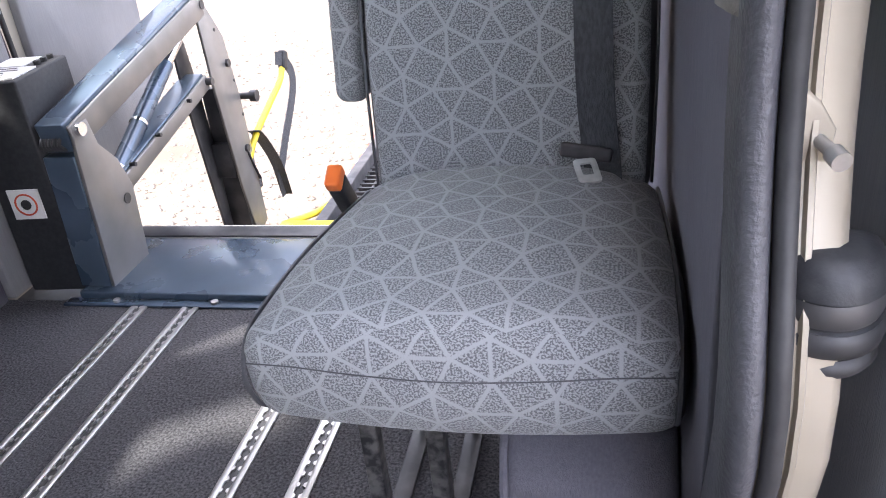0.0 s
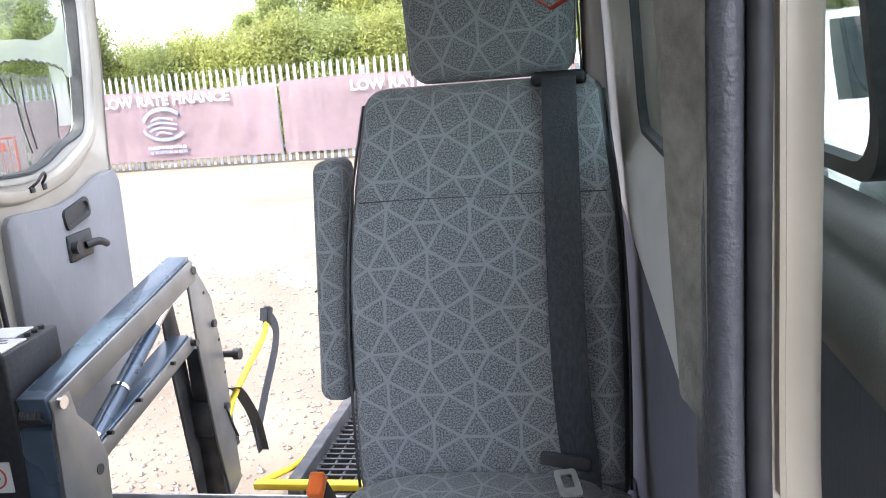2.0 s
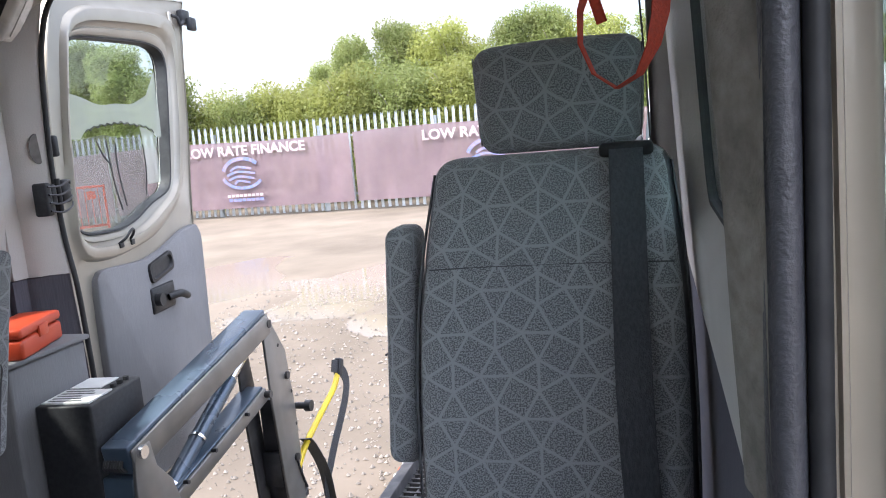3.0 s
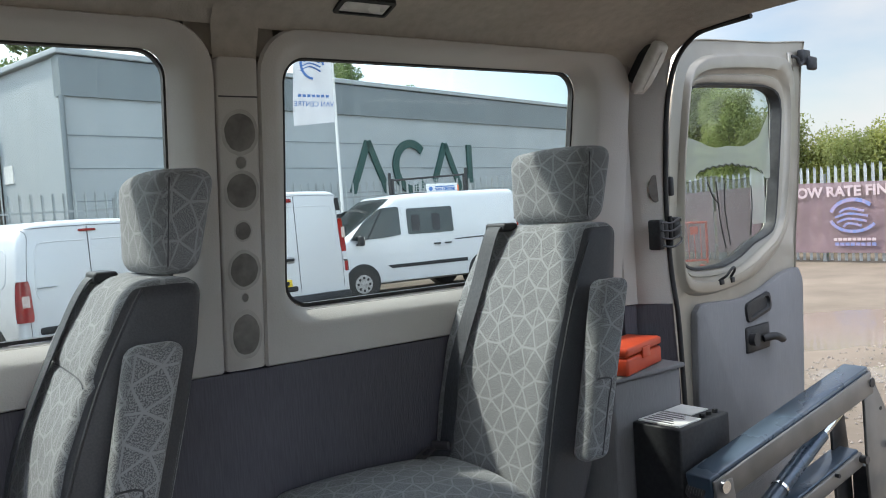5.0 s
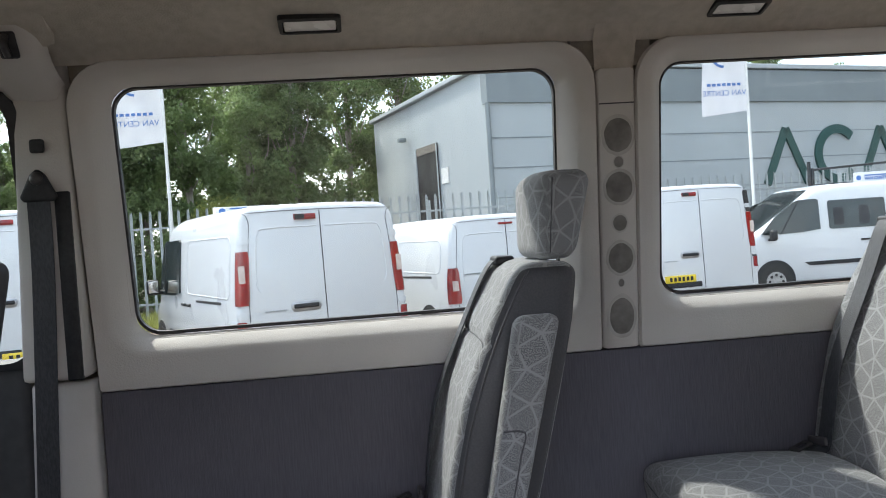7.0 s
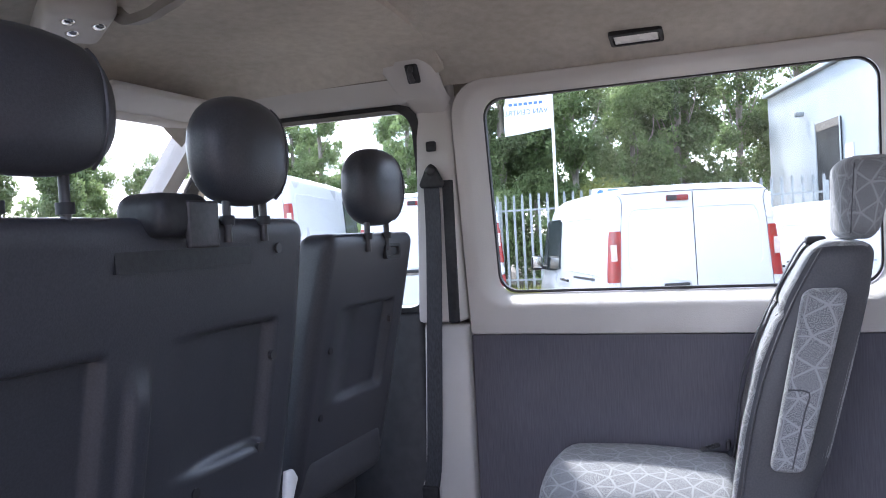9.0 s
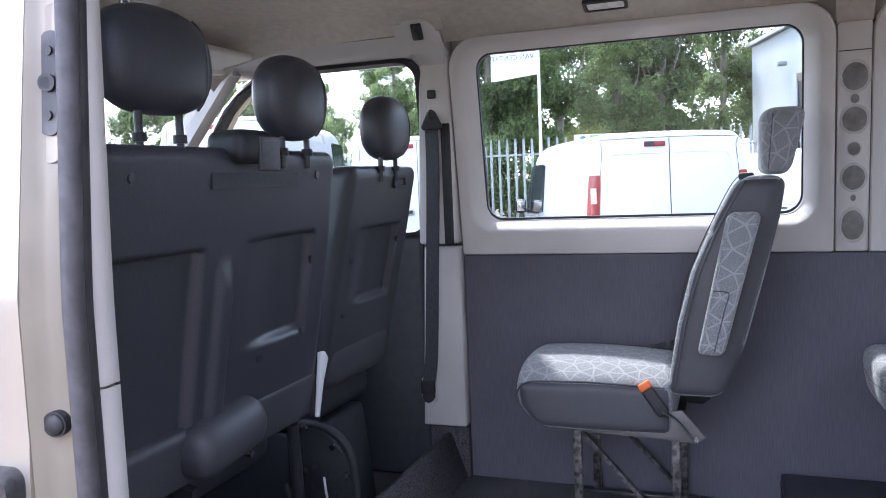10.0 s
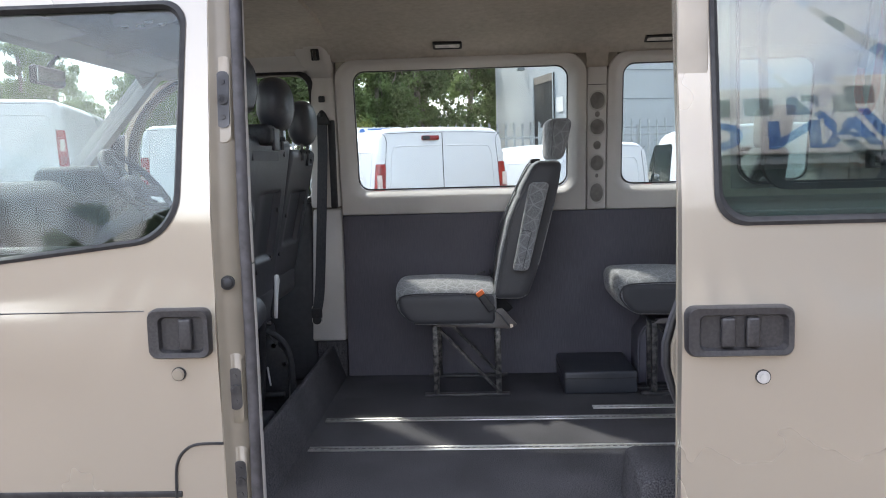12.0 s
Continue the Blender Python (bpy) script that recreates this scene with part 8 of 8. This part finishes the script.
# ---- cab: dashboard, wheel, screen, doors ----
b = prism([(0.0, -0.02), (0.42, 0.0), (0.50, 0.25), (0.66, 0.62), (0.76, 0.86), (0.76, 0.98), (0.68, 1.035), (0.50, 1.03), (0.36, 0.985), (0.10, 0.92)], -1.88, -0.08, "x", 0.03, 3)
dash = structure(link("dashboard", b, DASH), "dark grey moulded dashboard", "dashboard")
b = turned(rbox(0.46, 0.22, 0.14, 0.05, (6, 3, 2)), Matrix.Translation((-1.41, 0.68, 1.02)))
part("instrument_hood", b, DASH, dash, "dark instrument hood")
for x in (-0.95, -0.40):
    part("air_vent", box(x - 0.08, x + 0.08, 0.735, 0.765, 0.87, 0.94, 0.01), BLACK, dash)
sw = thing("steering_wheel", "dark steering wheel with a pale reflection on its rim", "steering wheel", Matrix.Translation((-1.41, 0.93, 0.995)) @ Matrix.Rotation(radians(-50), 4, "X"))
part("rim", tube([(0.20 * math.cos(a), 0.20 * math.sin(a), 0) for a in (2 * math.pi * i / 40 for i in range(40))], 0.015, 10, 0, True), DASH, sw)
for a in (0.2, 2.94, 4.71):
    part("spoke", tube([(0, 0, -0.02), (0.19 * math.cos(a), 0.19 * math.sin(a), 0)], 0, 8, flat=(0.05, 0.02)), DASH, sw)
part("hub", ball((0, 0, -0.015), (0.085, 0.075, 0.04), 20), DASH, sw)
part("column", rod((0, 0, -0.03), (0, 0.0, -0.46), 0.04, 12), BLACK, sw)
part("stalk", rod((0, 0, -0.06), (-0.22, 0.05, -0.06), 0.009, 8), BLACK, sw)
part("stalk", rod((0, 0, -0.06), (0.22, 0.05, -0.06), 0.009, 8), BLACK, sw)
screen = [[(-1.78, 0.40, 0.98), (-1.3, 0.27, 0.965), (-0.66, 0.27, 0.965), (-0.18, 0.40, 0.98)], [(-1.71, 0.88, 1.52), (-1.3, 0.83, 1.53), (-0.66, 0.83, 1.53), (-0.25, 0.88, 1.52)]]
b = loft([[Vector(p) for p in r] for r in screen], closed=False)
bmesh.ops.solidify(b, geom=b.faces, thickness=0.005)
structure(link("windscreen", b, GLASS, smooth=0), "large windscreen over the dashboard", "window")
for x0, x1 in ((-1.80, -1.745), (-0.16, -0.215)):
    ap = structure(link("pillar", tube([(x0, 0.30, 0.86), (x0, 0.46, 1.06), (x1, 0.90, 1.53)], 0, 8, flat=(0.07, 0.075)), TRIM), "grey-beige windscreen post", "pillar")
part("header_rail", box(-1.74, -0.22, 0.85, 0.93, 1.50, 1.56, 0.02), TRIM, cab_ceiling, "grey-beige windscreen header")
for x in (-1.42, -0.50):
    t = thing("sun_visor", "folded pale grey sun visor", "sun visor", pose(x, 0.99, 1.535, 10, 0, 0), "sun visors")
    part("board", rbox(0.46, 0.16, 0.022, 0.009, (3, 2, 1)), TRIMGREY, t)
    part("hinge", rod((0.22, -0.07, 0.0), (0.22, -0.07, 0.03), 0.008, 8), BLACK, t)
t = thing("rear_view_mirror", "black rear-view mirror at the top of the windscreen", "mirror", pose(-0.96, 0.80, 1.43))
part("housing", rbox(0.22, 0.03, 0.07, 0.012, (3, 1, 2)), BLACK, t)
part("glass", box(-0.10, 0.10, 0.015, 0.018, -0.028, 0.028), CHROME, t, "mirror glass", smooth=0)
part("stalk", rod((0, 0.0, 0.03), (0, 0.06, 0.09), 0.008, 8), BLACK, t)
# overhead console with lamps and a moulded grab handle
t = thing("overhead_console", "pale grey overhead console with reading lamps", "console", pose(-0.955, 1.185, 1.640, 0, 0, 53))
part("body", rbox(0.26, 0.15, 0.06, 0.025, (4, 3, 1)), TRIM, t)
for dx, dy in ((0.075, -0.02), (0.055, 0.045), (-0.02, 0.0), (-0.08, -0.03)):
    part("reading_lamp", ball((dx, dy, -0.030), (0.024, 0.016, 0.008), 12), CHROME, t, "small chrome reading lamp")
t = tagged(link("grab_handle", tube([(-1.025, 1.235, 1.672), (-0.985, 1.29, 1.635), (-0.96, 1.34, 1.612), (-0.93, 1.42, 1.606), (-0.925, 1.455, 1.615), (-0.945, 1.478, 1.635), (-0.975, 1.497, 1.672)], 0, 8, 6, flat=(0.026, 0.020)), TAUPE), "moulded taupe ceiling grab handle", "handle")
t = thing("coat_hook", "small dark coat hook on the cab cantrail", "hook", pose(-1.664, 1.692, 1.574, 0, 28, 0))
part("plate", box(-0.004, 0.004, -0.019, 0.019, -0.028, 0.028, 0.005), BLACK, t, "dark recess plate")
part("hook", tube([(0.004, 0, 0.02), (0.02, 0, 0.005), (0.012, 0, -0.018)], 0.008, 8, 4), HANDLEGREY, t)

# driver's door on the far side
dd = thing("door_driver", "closed driver's door with dark window frame", "door", kind="structure")
hd = dense(rrect(0.72, 1.628, 0.90, 1.50, (0.10, 0.07, 0.07, 0.42), 8))
cyd, czd = 1.15, 1.20
b = loft([[(-1.95, y, z) for y, z in [((y - cyd) * 1.0 + cyd, z) for y, z in hd]], [(-1.955, cyd + (y - cyd) * 1.18, czd + (z - czd) * (1.14 if z > czd else 4.2)) for y, z in hd], [(-1.915, cyd + (y - cyd) * 1.18, czd + (z - czd) * (1.14 if z > czd else 4.2)) for y, z in hd], [(-1.90, y, z) for y, z in hd]], ring=True)
for v in b.verts:
    v.co.x += 0.14 * max(0.0, v.co.z - 0.95)
part("door_skin", b, BODY, dd)
fr = [[(-1.905 + d + 0.14 * max(0, z - 0.95), cyd + (y - cyd) * k, czd + (z - czd) * k) for y, z in hd] for d, k in ((0.0, 1.06), (0.045, 1.05), (0.05, 1.0), (0.0, 0.985))]
part("window_frame", loft(fr), RUBBER, dd, "black inner window frame")
part("pane", plate([(cyd + (y - cyd) * 1.01, czd + (z - czd) * 1.01) for y, z in hd], 0.004, lambda y, z, d: (-1.925 + d + 0.14 * max(0, z - 0.95), y, z)), GLASS, dd, smooth=0)
part("quarter_bar", tube([(-1.90, 1.00, 0.92), (-1.84, 1.03, 1.42)], 0.012, 8), RUBBER, dd, "slim window divider")
part("door_liner", box(-1.90, -1.86, 0.45, 1.60, -0.02, 0.885, 0.02), DASH, dd, "dark inner door liner")
t = thing("door_mirror", "black driver's door mirror", "mirror", pose(-2.10, 0.52, 1.12))
part("housing", rbox(0.17, 0.10, 0.28, 0.04, (3, 2, 3)), BLACK, t)
part("arm", rod((0.06, 0, -0.1), (0.18, 0.05, -0.12), 0.02, 8), BLACK, t)
t2 = thing("door_mirror", "black passenger door mirror", "mirror", pose(0.17, 0.40, 1.12))
part("housing", rbox(0.17, 0.10, 0.28, 0.04, (3, 2, 3)), BLACK, t2)
part("arm", rod((-0.06, 0, -0.1), (-0.18, 0.05, -0.12), 0.02, 8), BLACK, t2)

# the van's nose and wheels, outside the walk's view
structure(link("wall_front", prism([(0.40, -0.28), (0.40, 0.93), (0.20, 0.94), (-0.55, 0.68), (-0.72, 0.30), (-0.70, -0.25)], -1.93, -0.01, "x", 0.05, 3), BODY), "champagne painted bonnet and nose", "wall")
for x in (-1.86, -0.08):
    for y in (-0.30, 3.45):
        t = thing("wheel", "black van wheel on the gravel", "wheel", pose(x, y, GROUND + 0.34), "van wheels")
        part("tyre", rod((-0.10, 0, 0), (0.07, 0, 0), 0.335, 28), TYRE, t)
        part("rim", rod((-0.105, 0, 0), (0.075, 0, 0), 0.20, 20), WHEELRIM, t)
b = box(-1.85, -0.08, -0.6, 4.28, -0.30, -0.13)
structure(link("floor_pan", b, RUBBER, smooth=0), "dark underbody floor pan", "floor")

# ---- red barrier and sign, and what the near windows mirror ----
t = thing("barrier", "red plastic crowd barrier by the far fence", "barrier", pose(-12.45, 17.6, GROUND, 0, 0, 48))
part("frame", tube([(-0.55, 0, 0.1), (-0.55, 0, 0.98), (-0.48, 0, 1.05), (0.48, 0, 1.05), (0.55, 0, 0.98), (0.55, 0, 0.1)], 0.028, 8, 3), RED, t)
part("rail", box(-0.55, 0.55, -0.015, 0.015, 0.15, 0.20), RED, t, smooth=0)
part("sign_plate", box(0.18, 0.36, -0.02, 0.02, 0.78, 0.96), RED, t, smooth=0)
for k in range(7):
    part("bar", box(-0.42 + 0.14 * k - 0.008, -0.42 + 0.14 * k + 0.008, -0.008, 0.008, 0.18, 1.03), RED, t, smooth=0)
for x in (-0.45, 0.45):
    part("foot", box(x - 0.03, x + 0.03, -0.25, 0.25, 0.0, 0.06, 0.01), RED, t)
t = thing("sales_office", "low dark glazed sales office under a white name board", "building", pose(10, 6, GROUND))
part("wall", box(0, 6, 0.2, 7, 0, 4.0), DASH, t, "dark glazed wall", smooth=0)
part("roof", box(-0.3, 6.3, 0.0, 7.3, 4.0, 4.16), CLADDARK, t, smooth=0)
sb = part("name_board", box(-0.36, -0.30, -4.6, 3.9, 4.14, 5.15, 0.02), WHITE, t, "white name board")
written("lettering", "VAN CENTRE", 0.56, pose(-0.365, -0.25, 4.40, 90, 0, -90) @ Matrix.Diagonal((1.95, 1.0, 1.0, 1.0)), BLUE, sb, 0.004, "bold blue painted words", 0.018)
for k in range(9):
    part("print_bar", box(-0.37, -0.36, 3.0 - 0.62 * k, 3.42 - 0.62 * k, 4.72, 4.98), CLADDARK, sb, "grey letter-sized bar", smooth=0)
for k in range(3):
    part("board_post", box(-0.30, -0.2, -4.6 + 2.0 * k, -4.5 + 2.0 * k, 0, 4.6), GALV, sb, smooth=0)
for y in (0.6, 2.8, 5.0):
    w = part("window", box(-0.03, 0.02, y, y + 2.0, 0.4, 3.0), DARKGLASS, t, smooth=0)
    part("frame", box(-0.06, -0.03, y - 0.06, y + 2.06, 0.34, 0.4), WHITE, w, smooth=0)
    part("frame", box(-0.06, -0.03, y + 0.97, y + 1.03, 0.4, 3.0), WHITE, w, smooth=0)
